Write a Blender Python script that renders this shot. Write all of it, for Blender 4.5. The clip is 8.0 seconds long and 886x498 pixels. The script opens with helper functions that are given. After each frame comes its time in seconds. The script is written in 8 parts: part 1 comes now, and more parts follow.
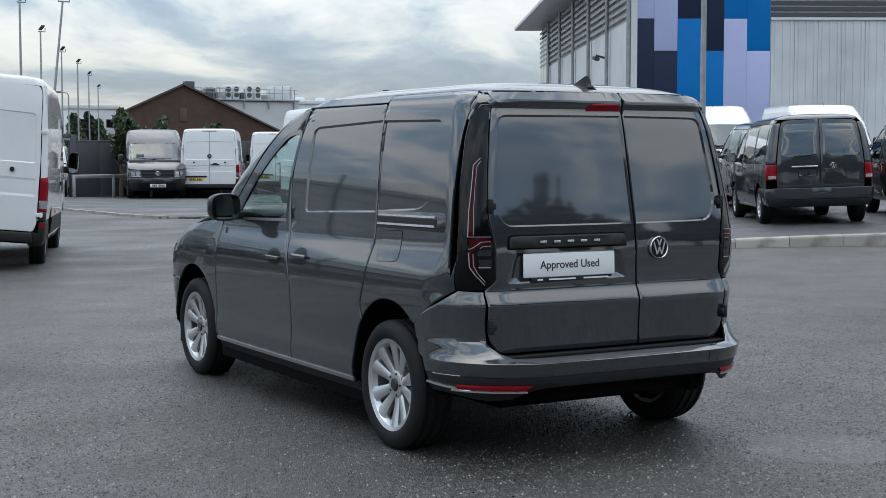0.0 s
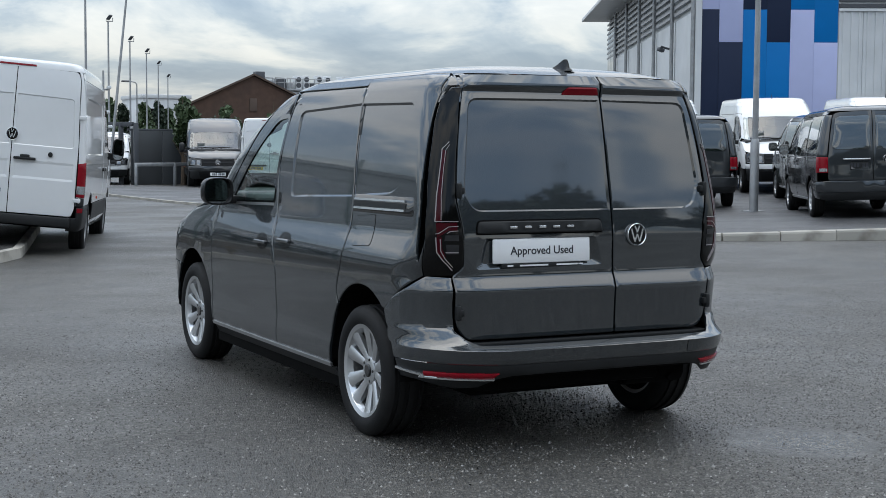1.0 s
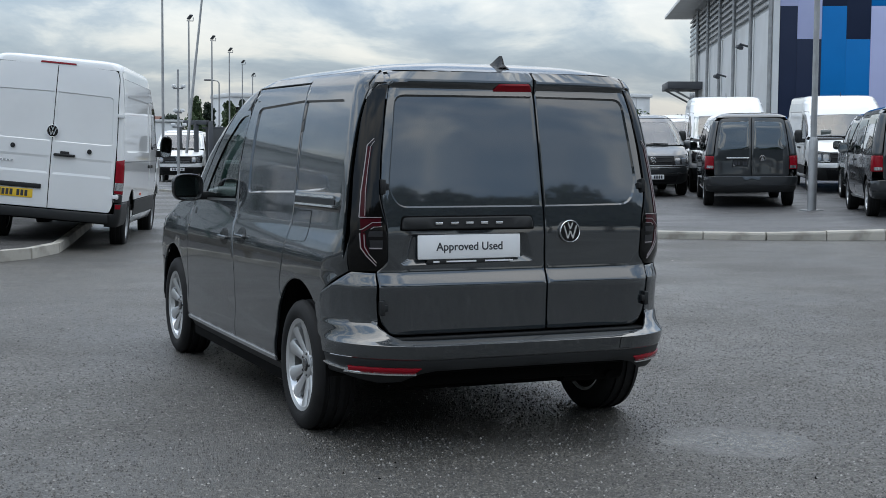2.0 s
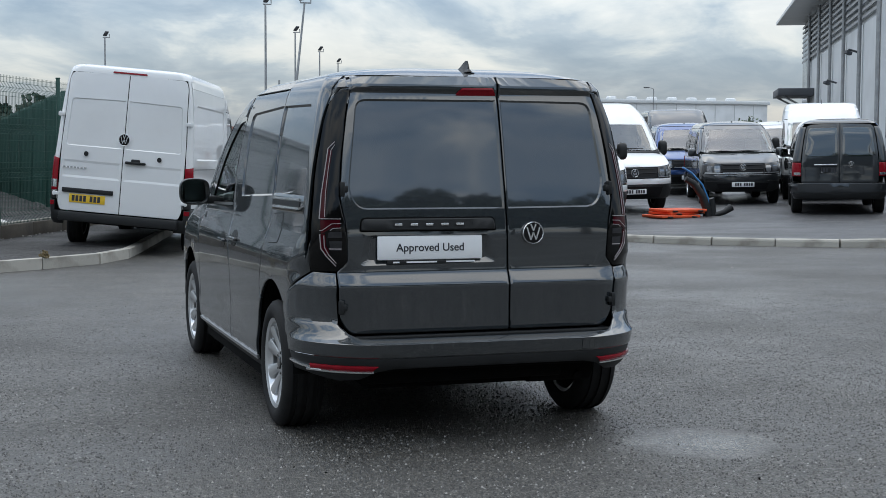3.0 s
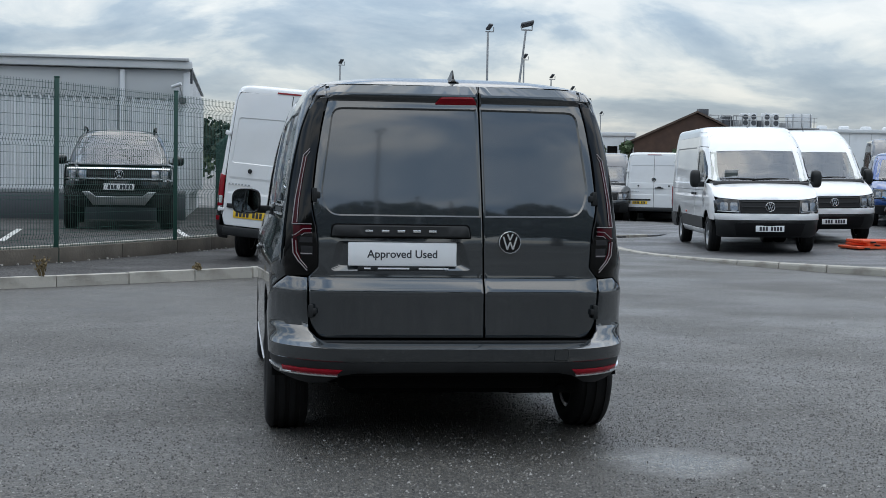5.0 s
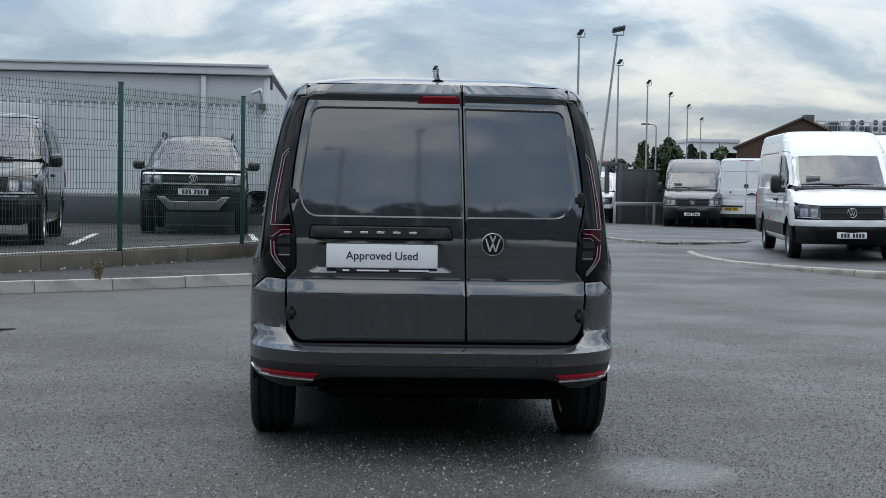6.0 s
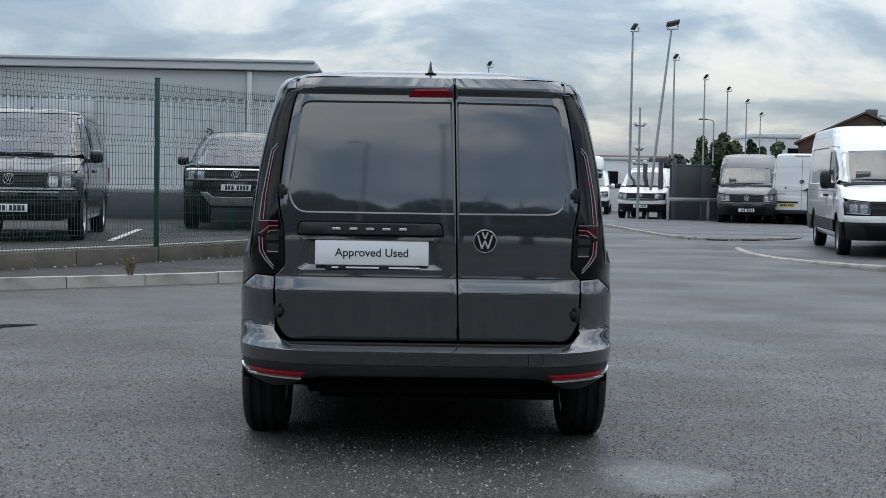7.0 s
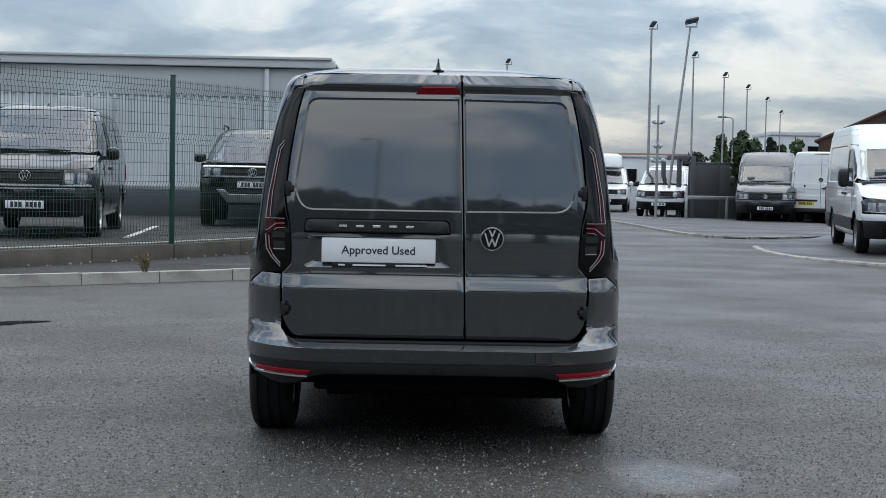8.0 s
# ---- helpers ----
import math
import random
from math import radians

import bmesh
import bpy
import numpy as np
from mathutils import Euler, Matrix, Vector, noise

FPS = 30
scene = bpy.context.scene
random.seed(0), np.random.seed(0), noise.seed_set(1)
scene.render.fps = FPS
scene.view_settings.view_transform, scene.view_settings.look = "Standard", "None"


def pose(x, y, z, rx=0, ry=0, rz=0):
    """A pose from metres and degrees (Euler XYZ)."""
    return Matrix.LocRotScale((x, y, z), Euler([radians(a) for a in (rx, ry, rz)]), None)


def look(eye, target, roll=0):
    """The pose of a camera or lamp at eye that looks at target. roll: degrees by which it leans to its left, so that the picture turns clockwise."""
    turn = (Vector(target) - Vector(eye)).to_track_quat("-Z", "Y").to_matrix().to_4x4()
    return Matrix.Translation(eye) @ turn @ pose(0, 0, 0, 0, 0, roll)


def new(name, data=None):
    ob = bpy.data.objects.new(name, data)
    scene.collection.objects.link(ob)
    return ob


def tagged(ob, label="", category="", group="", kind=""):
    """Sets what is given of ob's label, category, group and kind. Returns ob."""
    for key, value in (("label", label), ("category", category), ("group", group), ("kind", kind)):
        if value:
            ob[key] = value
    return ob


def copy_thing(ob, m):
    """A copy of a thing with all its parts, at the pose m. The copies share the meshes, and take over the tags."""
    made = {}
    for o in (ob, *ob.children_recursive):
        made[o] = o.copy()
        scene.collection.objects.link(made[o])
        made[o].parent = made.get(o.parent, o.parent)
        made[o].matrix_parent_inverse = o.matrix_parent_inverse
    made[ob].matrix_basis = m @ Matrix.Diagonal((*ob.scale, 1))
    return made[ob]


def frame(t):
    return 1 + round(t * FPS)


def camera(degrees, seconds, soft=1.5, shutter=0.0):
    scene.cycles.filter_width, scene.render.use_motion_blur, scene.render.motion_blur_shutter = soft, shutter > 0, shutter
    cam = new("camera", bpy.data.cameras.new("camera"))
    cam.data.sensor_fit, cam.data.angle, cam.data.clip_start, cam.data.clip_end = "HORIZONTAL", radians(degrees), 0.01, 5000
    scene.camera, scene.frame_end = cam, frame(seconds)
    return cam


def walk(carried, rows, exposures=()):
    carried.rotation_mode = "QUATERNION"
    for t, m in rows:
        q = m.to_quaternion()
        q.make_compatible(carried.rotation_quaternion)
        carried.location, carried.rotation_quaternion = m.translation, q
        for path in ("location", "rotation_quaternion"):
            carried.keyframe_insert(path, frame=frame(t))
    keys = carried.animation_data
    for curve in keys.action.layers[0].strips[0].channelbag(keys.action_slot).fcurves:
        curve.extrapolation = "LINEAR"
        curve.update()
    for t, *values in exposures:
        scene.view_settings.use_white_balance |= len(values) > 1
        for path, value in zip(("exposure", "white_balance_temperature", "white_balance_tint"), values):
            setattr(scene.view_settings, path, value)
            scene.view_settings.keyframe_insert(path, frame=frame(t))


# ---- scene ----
from mathutils.geometry import delaunay_2d_cdt

cam = camera(34.8, 8.0, 0.6)
PATH = [
    (0, (-4.051, -5.162, 1.437), (-3.057, -3.432, 1.303), 0.0),
    (0.5, (-3.873, -5.246, 1.413), (-2.918, -3.494, 1.273), 0.2),
    (1, (-3.6, -5.311, 1.401), (-2.695, -3.534, 1.255), 0.4),
    (1.5, (-3.282, -5.506, 1.387), (-2.432, -3.702, 1.24), 0.3),
    (1.7, (-3.141, -5.566, 1.4), (-2.314, -3.751, 1.251), 0.4),
    (3, (-2.3, -6.05, 1.372), (-1.667, -4.157, 1.235), 0.2),
    (3.5, (-1.968, -6.194, 1.368), (-1.424, -4.274, 1.233), 0.4),
    (4, (-1.652, -6.323, 1.377), (-1.194, -4.38, 1.252), 0.7),
    (4.5, (-1.309, -6.437, 1.37), (-0.935, -4.475, 1.258), 0.9),
    (5, (-1.036, -6.391, 1.288), (-0.746, -4.414, 1.188), 1.0),
    (6.5, (-0.219, -6.254, 1.266), (-0.129, -4.258, 1.173), 1.0),
    (7, (-0.114, -6.182, 1.27), (-0.057, -4.185, 1.17), 1.0),
    (7.5, (-0.062, -6.168, 1.272), (-0.023, -4.171, 1.169), 1.1),
    (8, (-0.058, -6.161, 1.271), (-0.028, -4.164, 1.167), 1.1),
]
walk(cam, [(t, look(eye, target, roll)) for t, eye, target, roll in PATH], [(0, 0.0), (1.7, -0.02), (3, -0.08), (8, -0.1)])

# ---------------------------------------------------------------- light
world = bpy.data.worlds.new("sky")
scene.world = world
world.use_nodes = True
wn, wl = world.node_tree.nodes, world.node_tree.links
wn.clear()


SUN_EL, SUN_AZ = radians(66), radians(20)
sky = wn.new("ShaderNodeTexSky")
sky.sky_type, sky.sun_disc, sky.sun_elevation, sky.sun_rotation = "NISHITA", False, SUN_EL, SUN_AZ
sky.air_density, sky.dust_density, sky.ozone_density = 1.0, 2.0, 1.5
geo = wn.new("ShaderNodeTexCoord")
sep = wn.new("ShaderNodeSeparateXYZ")
wl.new(geo.outputs["Generated"], sep.inputs[0])


def wmath(op, a, b=None, clamp=False):
    n = wn.new("ShaderNodeMath")
    n.operation, n.use_clamp = op, clamp
    for i, v in enumerate((a, b)):
        if v is None:
            continue
        if isinstance(v, (int, float)):
            n.inputs[i].default_value = v
        else:
            wl.new(v, n.inputs[i])
    return n.outputs[0]


up = wmath("ADD", wmath("MAXIMUM", sep.outputs[2], 0.0), 0.34)
cx, cy = wmath("DIVIDE", sep.outputs[0], up), wmath("DIVIDE", sep.outputs[1], up)
plane = wn.new("ShaderNodeCombineXYZ")
wl.new(cx, plane.inputs[0]), wl.new(cy, plane.inputs[1])


def cloud(scale, detail, rough, lift, seed):
    n = wn.new("ShaderNodeTexNoise")
    m = wn.new("ShaderNodeMapping")
    m.inputs["Location"].default_value = (seed, seed * 0.37, lift)
    m.inputs["Rotation"].default_value = (0, 0, radians(24))
    m.inputs["Scale"].default_value = (0.8, 1.0, 1.0)
    wl.new(plane.outputs[0], m.inputs[0])
    wl.new(m.outputs[0], n.inputs["Vector"])
    n.inputs["Scale"].default_value, n.inputs["Detail"].default_value, n.inputs["Roughness"].default_value = scale, detail, rough
    n.inputs["Distortion"].default_value = 0.5
    return n.outputs["Fac"]


def ramp(fac, stops):
    n = wn.new("ShaderNodeValToRGB")
    el = n.color_ramp.elements
    while len(el) < len(stops):
        el.new(0.5)
    for e, (p, c) in zip(el, stops):
        e.position, e.color = p, (*c, 1)
    wl.new(fac, n.inputs[0])
    return n.outputs[0]


def wmix(fac, a, b, how="MIX"):
    n = wn.new("ShaderNodeMix")
    n.data_type, n.blend_type = "RGBA", how
    for sock, v in ((n.inputs[0], fac), (n.inputs[6], a), (n.inputs[7], b)):
        if isinstance(v, (int, float)):
            sock.default_value = v
        elif isinstance(v, tuple):
            sock.default_value = (*v, 1)
        else:
            wl.new(v, sock)
    return n.outputs[2]


big = cloud(2.4, 8, 0.55, 0.0, 3.1)
fine = cloud(6.5, 9, 0.6, 4.0, 8.6)
# grey cloud decks with brighter breaks over a pale blue
deck = ramp(big, [(0.42, (0.19, 0.33, 0.52)), (0.485, (0.40, 0.54, 0.70)), (0.525, (0.80, 0.88, 0.93)), (0.575, (1.12, 1.13, 1.10))])
tops = ramp(fine, [(0.38, (0.42, 0.50, 0.60)), (0.5, (0.72, 0.77, 0.82)), (0.6, (1.1, 1.09, 1.05))])
clouds = wmix(0.25, deck, tops)
skybg = wn.new("ShaderNodeBackground")
skybg.inputs["Strength"].default_value = 0.05
wl.new(sky.outputs[0], skybg.inputs["Color"])
cloudbg = wn.new("ShaderNodeBackground")
cloudbg.inputs["Strength"].default_value = 0.84
# an overcast sky is brightest overhead
lift = wmath("ADD", 0.56, wmath("MULTIPLY", wmath("POWER", wmath("MAXIMUM", sep.outputs[2], 0.0), 1.0), 2.1))
wl.new(wmix(1.0, clouds, lift, "MULTIPLY"), cloudbg.inputs["Color"])
both = wn.new("ShaderNodeAddShader")
wout = wn.new("ShaderNodeOutputWorld")
wl.new(skybg.outputs[0], both.inputs[0]), wl.new(cloudbg.outputs[0], both.inputs[1])
wl.new(both.outputs[0], wout.inputs[0])

sun = new("sun", bpy.data.lights.new("sun", "SUN"))
sun.data.energy, sun.data.angle, sun.data.color = 0.5, radians(70), (1.0, 0.96, 0.9)
sun.matrix_world = look((0, 0, 0), (-math.sin(SUN_AZ) * math.cos(SUN_EL), -math.cos(SUN_AZ) * math.cos(SUN_EL), -math.sin(SUN_EL)))

# ---------------------------------------------------------------- materials
def material(name, base, rough=0.5, metal=0.0, coat=0.0, spec=0.5, var=0.0, scale=4.0, bump=0.0, bscale=60.0, rvar=0.0, emit=0.0, island=0.0, dirt=None, dirt_scale=0.6):
    m = bpy.data.materials.new(name)
    m.use_nodes = True
    nt = m.node_tree
    b = nt.nodes["Principled BSDF"]
    b.inputs["Base Color"].default_value = (*base, 1)
    b.inputs["Roughness"].default_value, b.inputs["Metallic"].default_value = rough, metal
    b.inputs["Specular IOR Level"].default_value = spec
    b.inputs["Coat Weight"].default_value, b.inputs["Coat Roughness"].default_value = coat, 0.03
    tc = nt.nodes.new("ShaderNodeTexCoord")

    def tex(sc, detail=6):
        n = nt.nodes.new("ShaderNodeTexNoise")
        n.inputs["Scale"].default_value, n.inputs["Detail"].default_value = sc, detail
        nt.links.new(tc.outputs["Object"], n.inputs["Vector"])
        return n

    col = None
    if var or island:
        hsv = nt.nodes.new("ShaderNodeHueSaturation")
        hsv.inputs["Color"].default_value = (*base, 1)
        mr = nt.nodes.new("ShaderNodeMapRange")
        mr.inputs["To Min"].default_value, mr.inputs["To Max"].default_value = 1 - var - island, 1 + var + island
        mr.inputs["From Min"].default_value, mr.inputs["From Max"].default_value = 0.25, 0.75
        if island:
            oi = nt.nodes.new("ShaderNodeObjectInfo")
            gi = nt.nodes.new("ShaderNodeNewGeometry")
            ad = nt.nodes.new("ShaderNodeMath")
            ad.operation = "ADD"
            nt.links.new(oi.outputs["Random"], ad.inputs[0]), nt.links.new(gi.outputs["Random Per Island"], ad.inputs[1])
            mr.inputs["From Min"].default_value, mr.inputs["From Max"].default_value = 0.0, 2.0
            nt.links.new(ad.outputs[0], mr.inputs["Value"])
        else:
            n1 = tex(scale)
            nt.links.new(n1.outputs["Fac"], mr.inputs["Value"])
        nt.links.new(mr.outputs[0], hsv.inputs["Value"])
        col = hsv.outputs[0]
    if dirt:
        n2 = tex(dirt_scale, 9)
        rr = nt.nodes.new("ShaderNodeMapRange")
        rr.inputs["From Min"].default_value, rr.inputs["From Max"].default_value = 0.48, 0.72
        rr.inputs["To Max"].default_value = dirt[1]
        nt.links.new(n2.outputs["Fac"], rr.inputs["Value"])
        mx = nt.nodes.new("ShaderNodeMix")
        mx.data_type = "RGBA"
        nt.links.new(rr.outputs[0], mx.inputs[0])
        mx.inputs[6].default_value = (*base, 1)
        if col:
            nt.links.new(col, mx.inputs[6])
        mx.inputs[7].default_value = (*dirt[0], 1)
        col = mx.outputs[2]
    if col:
        nt.links.new(col, b.inputs["Base Color"])
    if rvar:
        n3 = tex(scale * 1.7)
        mr = nt.nodes.new("ShaderNodeMapRange")
        mr.inputs["To Min"].default_value, mr.inputs["To Max"].default_value = max(0.02, rough - rvar), min(1, rough + rvar)
        mr.inputs["From Min"].default_value, mr.inputs["From Max"].default_value = 0.3, 0.7
        nt.links.new(n3.outputs["Fac"], mr.inputs["Value"])
        nt.links.new(mr.outputs[0], b.inputs["Roughness"])
    if bump:
        n4 = tex(bscale)
        bp = nt.nodes.new("ShaderNodeBump")
        bp.inputs["Strength"].default_value, bp.inputs["Distance"].default_value = bump, 0.02
        nt.links.new(n4.outputs["Fac"], bp.inputs["Height"])
        nt.links.new(bp.outputs[0], b.inputs["Normal"])
    if emit:
        b.inputs["Emission Color"].default_value, b.inputs["Emission Strength"].default_value = (*base, 1), emit
    return m


def glass(name, tint, clear, base=0.07):
    """A single sheet: clear, tinted, with a mirror share that grows towards grazing angles."""
    m = bpy.data.materials.new(name)
    m.use_nodes = True
    nt = m.node_tree
    nt.nodes.remove(nt.nodes["Principled BSDF"])
    tr, gl, mx, lw = (nt.nodes.new("ShaderNode" + k) for k in ("BsdfTransparent", "BsdfGlossy", "MixShader", "LayerWeight"))
    tr.inputs["Color"].default_value = (*[c * clear for c in tint], 1)
    gl.inputs["Roughness"].default_value = 0.01
    lw.inputs["Blend"].default_value = 0.5
    pw, ma = nt.nodes.new("ShaderNodeMath"), nt.nodes.new("ShaderNodeMath")
    pw.operation, pw.inputs[1].default_value = "POWER", 4.0
    ma.operation, ma.inputs[1].default_value, ma.inputs[2].default_value = "MULTIPLY_ADD", 1.0 - base, base
    nt.links.new(lw.outputs["Facing"], pw.inputs[0]), nt.links.new(pw.outputs[0], ma.inputs[0])
    nt.links.new(ma.outputs[0], mx.inputs[0]), nt.links.new(tr.outputs[0], mx.inputs[1]), nt.links.new(gl.outputs[0], mx.inputs[2])
    nt.links.new(mx.outputs[0], nt.nodes["Material Output"].inputs[0])
    return m


def paint(name, base, metal=0.0, rough=0.35, ior=1.5):
    m = material(name, base, rough=rough, metal=metal, coat=1.0, var=0.03, scale=2.5, rvar=0.03, dirt=([c * 0.8 + 0.012 for c in base], 0.35), dirt_scale=1.3)
    m.node_tree.nodes["Principled BSDF"].inputs["Coat Roughness"].default_value = 0.045
    m.node_tree.nodes["Principled BSDF"].inputs["Coat IOR"].default_value = ior
    m.node_tree.nodes["Principled BSDF"].inputs["Specular IOR Level"].default_value = 0.5 if metal == 0 else 0.15
    return m


GREY_PAINT = paint("dark_grey_paint", (0.025, 0.0305, 0.0350), 0.3, 0.45, 2.05)
STEEL_PAINT = paint("mid_grey_paint", (0.030, 0.034, 0.038), 0.4, 0.4, 1.7)
WHITE_PAINT = paint("white_paint", (0.76, 0.77, 0.775), 0.0, 0.4)
BLACK_PAINT = paint("black_paint", (0.006, 0.0065, 0.007), 0.2, 0.3)
GREEN_PAINT = paint("dark_green_paint", (0.006, 0.016, 0.014), 0.3, 0.3)
BLUE_PAINT = paint("blue_paint", (0.014, 0.06, 0.22), 0.3, 0.3)
GLOSS_BLACK = material("gloss_black", (0.008, 0.008, 0.009), rough=0.06, coat=0.6)
TRIM = material("black_plastic", (0.014, 0.015, 0.016), rough=0.5, spec=0.35, var=0.12, scale=9, bump=0.06, bscale=300)
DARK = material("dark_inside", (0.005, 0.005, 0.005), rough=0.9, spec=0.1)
GRILLE = material("black_grille_plastic", (0.007, 0.007, 0.008), rough=0.45, spec=0.25)
MIRROR_BLACK = material("mirror_housing_black", (0.007, 0.007, 0.008), rough=0.25, spec=0.3)
CABIN = material("dark_cabin_trim", (0.035, 0.036, 0.038), rough=0.8, var=0.15, scale=5)
LINING = material("grey_lining", (0.15, 0.153, 0.157), rough=0.8, var=0.1, scale=5)
RUBBER = material("tyre_rubber", (0.009, 0.009, 0.0095), rough=0.7, spec=0.3, var=0.15, scale=14, bump=0.1, bscale=120, dirt=((0.025, 0.024, 0.022), 0.4), dirt_scale=6)
ALLOY = material("silver_alloy", (0.64, 0.65, 0.66), rough=0.3, metal=0.8, coat=0.5, var=0.04)
STEEL_RIM = material("grey_steel_rim", (0.30, 0.31, 0.32), rough=0.4, metal=0.7, var=0.05)
CHROME = material("chrome", (0.85, 0.86, 0.87), rough=0.24, metal=0.85)
SATIN = material("satin_aluminium", (0.55, 0.56, 0.57), rough=0.3, metal=0.9)
CLEAR_GLASS = glass("clear_window_glass", (0.80, 0.93, 0.90), 0.97, 0.08)
DARK_GLASS = glass("tinted_glass", (0.72, 0.8, 0.79), 0.72, 0.17)
RED = material("red_lens", (0.23, 0.004, 0.012), rough=0.2, coat=0.15, spec=0.2, var=0.1, scale=30)
DARK_RED = material("smoked_red_lens", (0.045, 0.0012, 0.005), rough=0.12, spec=0.2, var=0.15, scale=30)
SMOKE = material("smoked_lens", (0.004, 0.004, 0.004), rough=0.08, spec=0.3)
GUIDE = material("pale_light_guide", (0.36, 0.32, 0.33), rough=0.3, coat=0.2)
LAMP_CLEAR = material("headlamp_lens", (0.24, 0.25, 0.265), rough=0.12, metal=0.7, coat=0.6, var=0.25, scale=18)
LAMP_GREY = material("lamp_inner", (0.035, 0.035, 0.038), rough=0.2, metal=0.3, var=0.2, scale=25)
REFLECTOR = material("headlamp_reflector", (0.6, 0.62, 0.64), rough=0.15, metal=0.9, var=0.1, scale=20)
PLATE_WHITE = material("white_plate", (0.80, 0.81, 0.82), rough=0.3, coat=0.4, var=0.02, scale=8)
PLATE_YELLOW = material("yellow_plate", (0.80, 0.52, 0.03), rough=0.35, coat=0.3, var=0.02)
INK = material("dark_lettering", (0.03, 0.032, 0.04), rough=0.5)
PAPER = material("white_paper", (0.8, 0.8, 0.78), rough=0.7)
MIRROR = material("mirror_glass", (0.55, 0.58, 0.6), rough=0.01, metal=1.0)
CONCRETE = material("kerb_concrete", (0.40, 0.38, 0.34), rough=0.85, var=0.1, island=0.12, bump=0.35, bscale=45, dirt=((0.16, 0.145, 0.12), 0.8), dirt_scale=3.0)
PLINTH = material("stained_concrete", (0.115, 0.10, 0.083), rough=0.9, var=0.25, scale=3, bump=0.4, bscale=30, dirt=((0.06, 0.055, 0.045), 0.8), dirt_scale=1.7)
FENCE_GREEN = material("green_coated_steel", (0.012, 0.06, 0.045), rough=0.45, var=0.1)
WIRE_GREEN = material("green_wire", (0.022, 0.072, 0.058), rough=0.5)
GALV = material("galvanised_steel", (0.36, 0.37, 0.38), rough=0.45, metal=0.6, var=0.12, scale=6, dirt=((0.2, 0.2, 0.2), 0.5), dirt_scale=2)
CLAD_LIGHT = material("light_grey_cladding", (0.70, 0.72, 0.735), rough=0.45, var=0.05, scale=0.8, dirt=((0.34, 0.35, 0.35), 0.35), dirt_scale=0.35)
CLAD_GREY = material("pale_grey_cladding", (0.55, 0.57, 0.58), rough=0.5, var=0.05, scale=0.5, dirt=((0.30, 0.31, 0.31), 0.4), dirt_scale=0.2)
CLAD_DARK = material("dark_grey_cladding", (0.07, 0.075, 0.085), rough=0.5, var=0.08, scale=0.7)
NAVY = material("navy_cladding", (0.018, 0.028, 0.062), rough=0.5, spec=0.2, var=0.06, scale=0.8)
AZURE = material("bright_blue_cladding", (0.0, 0.17, 0.50), rough=0.5, spec=0.2, var=0.06, scale=0.8)
LILAC = material("pale_lilac_cladding", (0.48, 0.52, 0.78), rough=0.5, spec=0.2, var=0.05, scale=0.8)
ROOF_EDGE = material("white_metal_edge", (0.66, 0.68, 0.69), rough=0.4, var=0.06, scale=1.2)
BROWN_BRICK = material("brown_brick", (0.085, 0.05, 0.036), rough=0.9, var=0.2, scale=1.5, dirt=((0.05, 0.035, 0.03), 0.6), dirt_scale=0.3)
BROWN_ROOF = material("brown_sheet_roof", (0.10, 0.07, 0.055), rough=0.8, var=0.15, scale=0.4)
RED_ROOF = material("red_tile_roof", (0.13, 0.06, 0.045), rough=0.85, var=0.2, scale=0.6)
HOARDING = material("dark_grey_hoarding", (0.065, 0.07, 0.075), rough=0.6, var=0.12, scale=0.9, island=0.0)
ORANGE = material("orange_plastic", (0.75, 0.10, 0.03), rough=0.45, var=0.1, scale=5, bump=0.1, bscale=40)
BLUE_PLASTIC = material("blue_plastic", (0.05, 0.22, 0.5), rough=0.4)
BARK = material("bark", (0.09, 0.065, 0.045), rough=0.9, var=0.25, scale=6, bump=0.5, bscale=25)
LEAF = material("leaves", (0.045, 0.075, 0.028), rough=0.6, island=0.45)
LEAF_DARK = material("dark_leaves", (0.018, 0.036, 0.018), rough=0.6, island=0.45)
WEED = material("dry_weed", (0.16, 0.12, 0.06), rough=0.8, island=0.35)
LINE_WHITE = material("worn_white_paint", (0.62, 0.62, 0.60), rough=0.7, var=0.15, scale=12)


def chip_material():
    m = material("asphalt_chip", (0.06, 0.058, 0.055), rough=0.5, spec=0.5)
    nt = m.node_tree
    gi, rm = nt.nodes.new("ShaderNodeNewGeometry"), nt.nodes.new("ShaderNodeValToRGB")
    el = rm.color_ramp.elements
    while len(el) < 5:
        el.new(0.5)
    for e, (p, c) in zip(el, ((0.0, (0.012, 0.012, 0.012)), (0.45, (0.045, 0.043, 0.040)), (0.75, (0.088, 0.084, 0.076)), (0.93, (0.16, 0.155, 0.146)), (1.0, (0.31, 0.305, 0.29)))):
        e.position, e.color = p, (*c, 1)
    nt.links.new(gi.outputs["Random Per Island"], rm.inputs[0])
    nt.links.new(rm.outputs[0], nt.nodes["Principled BSDF"].inputs["Base Color"])
    return m


CHIP = chip_material()
STONE = material("loose_stone", (0.42, 0.40, 0.37), rough=0.9, island=0.35)


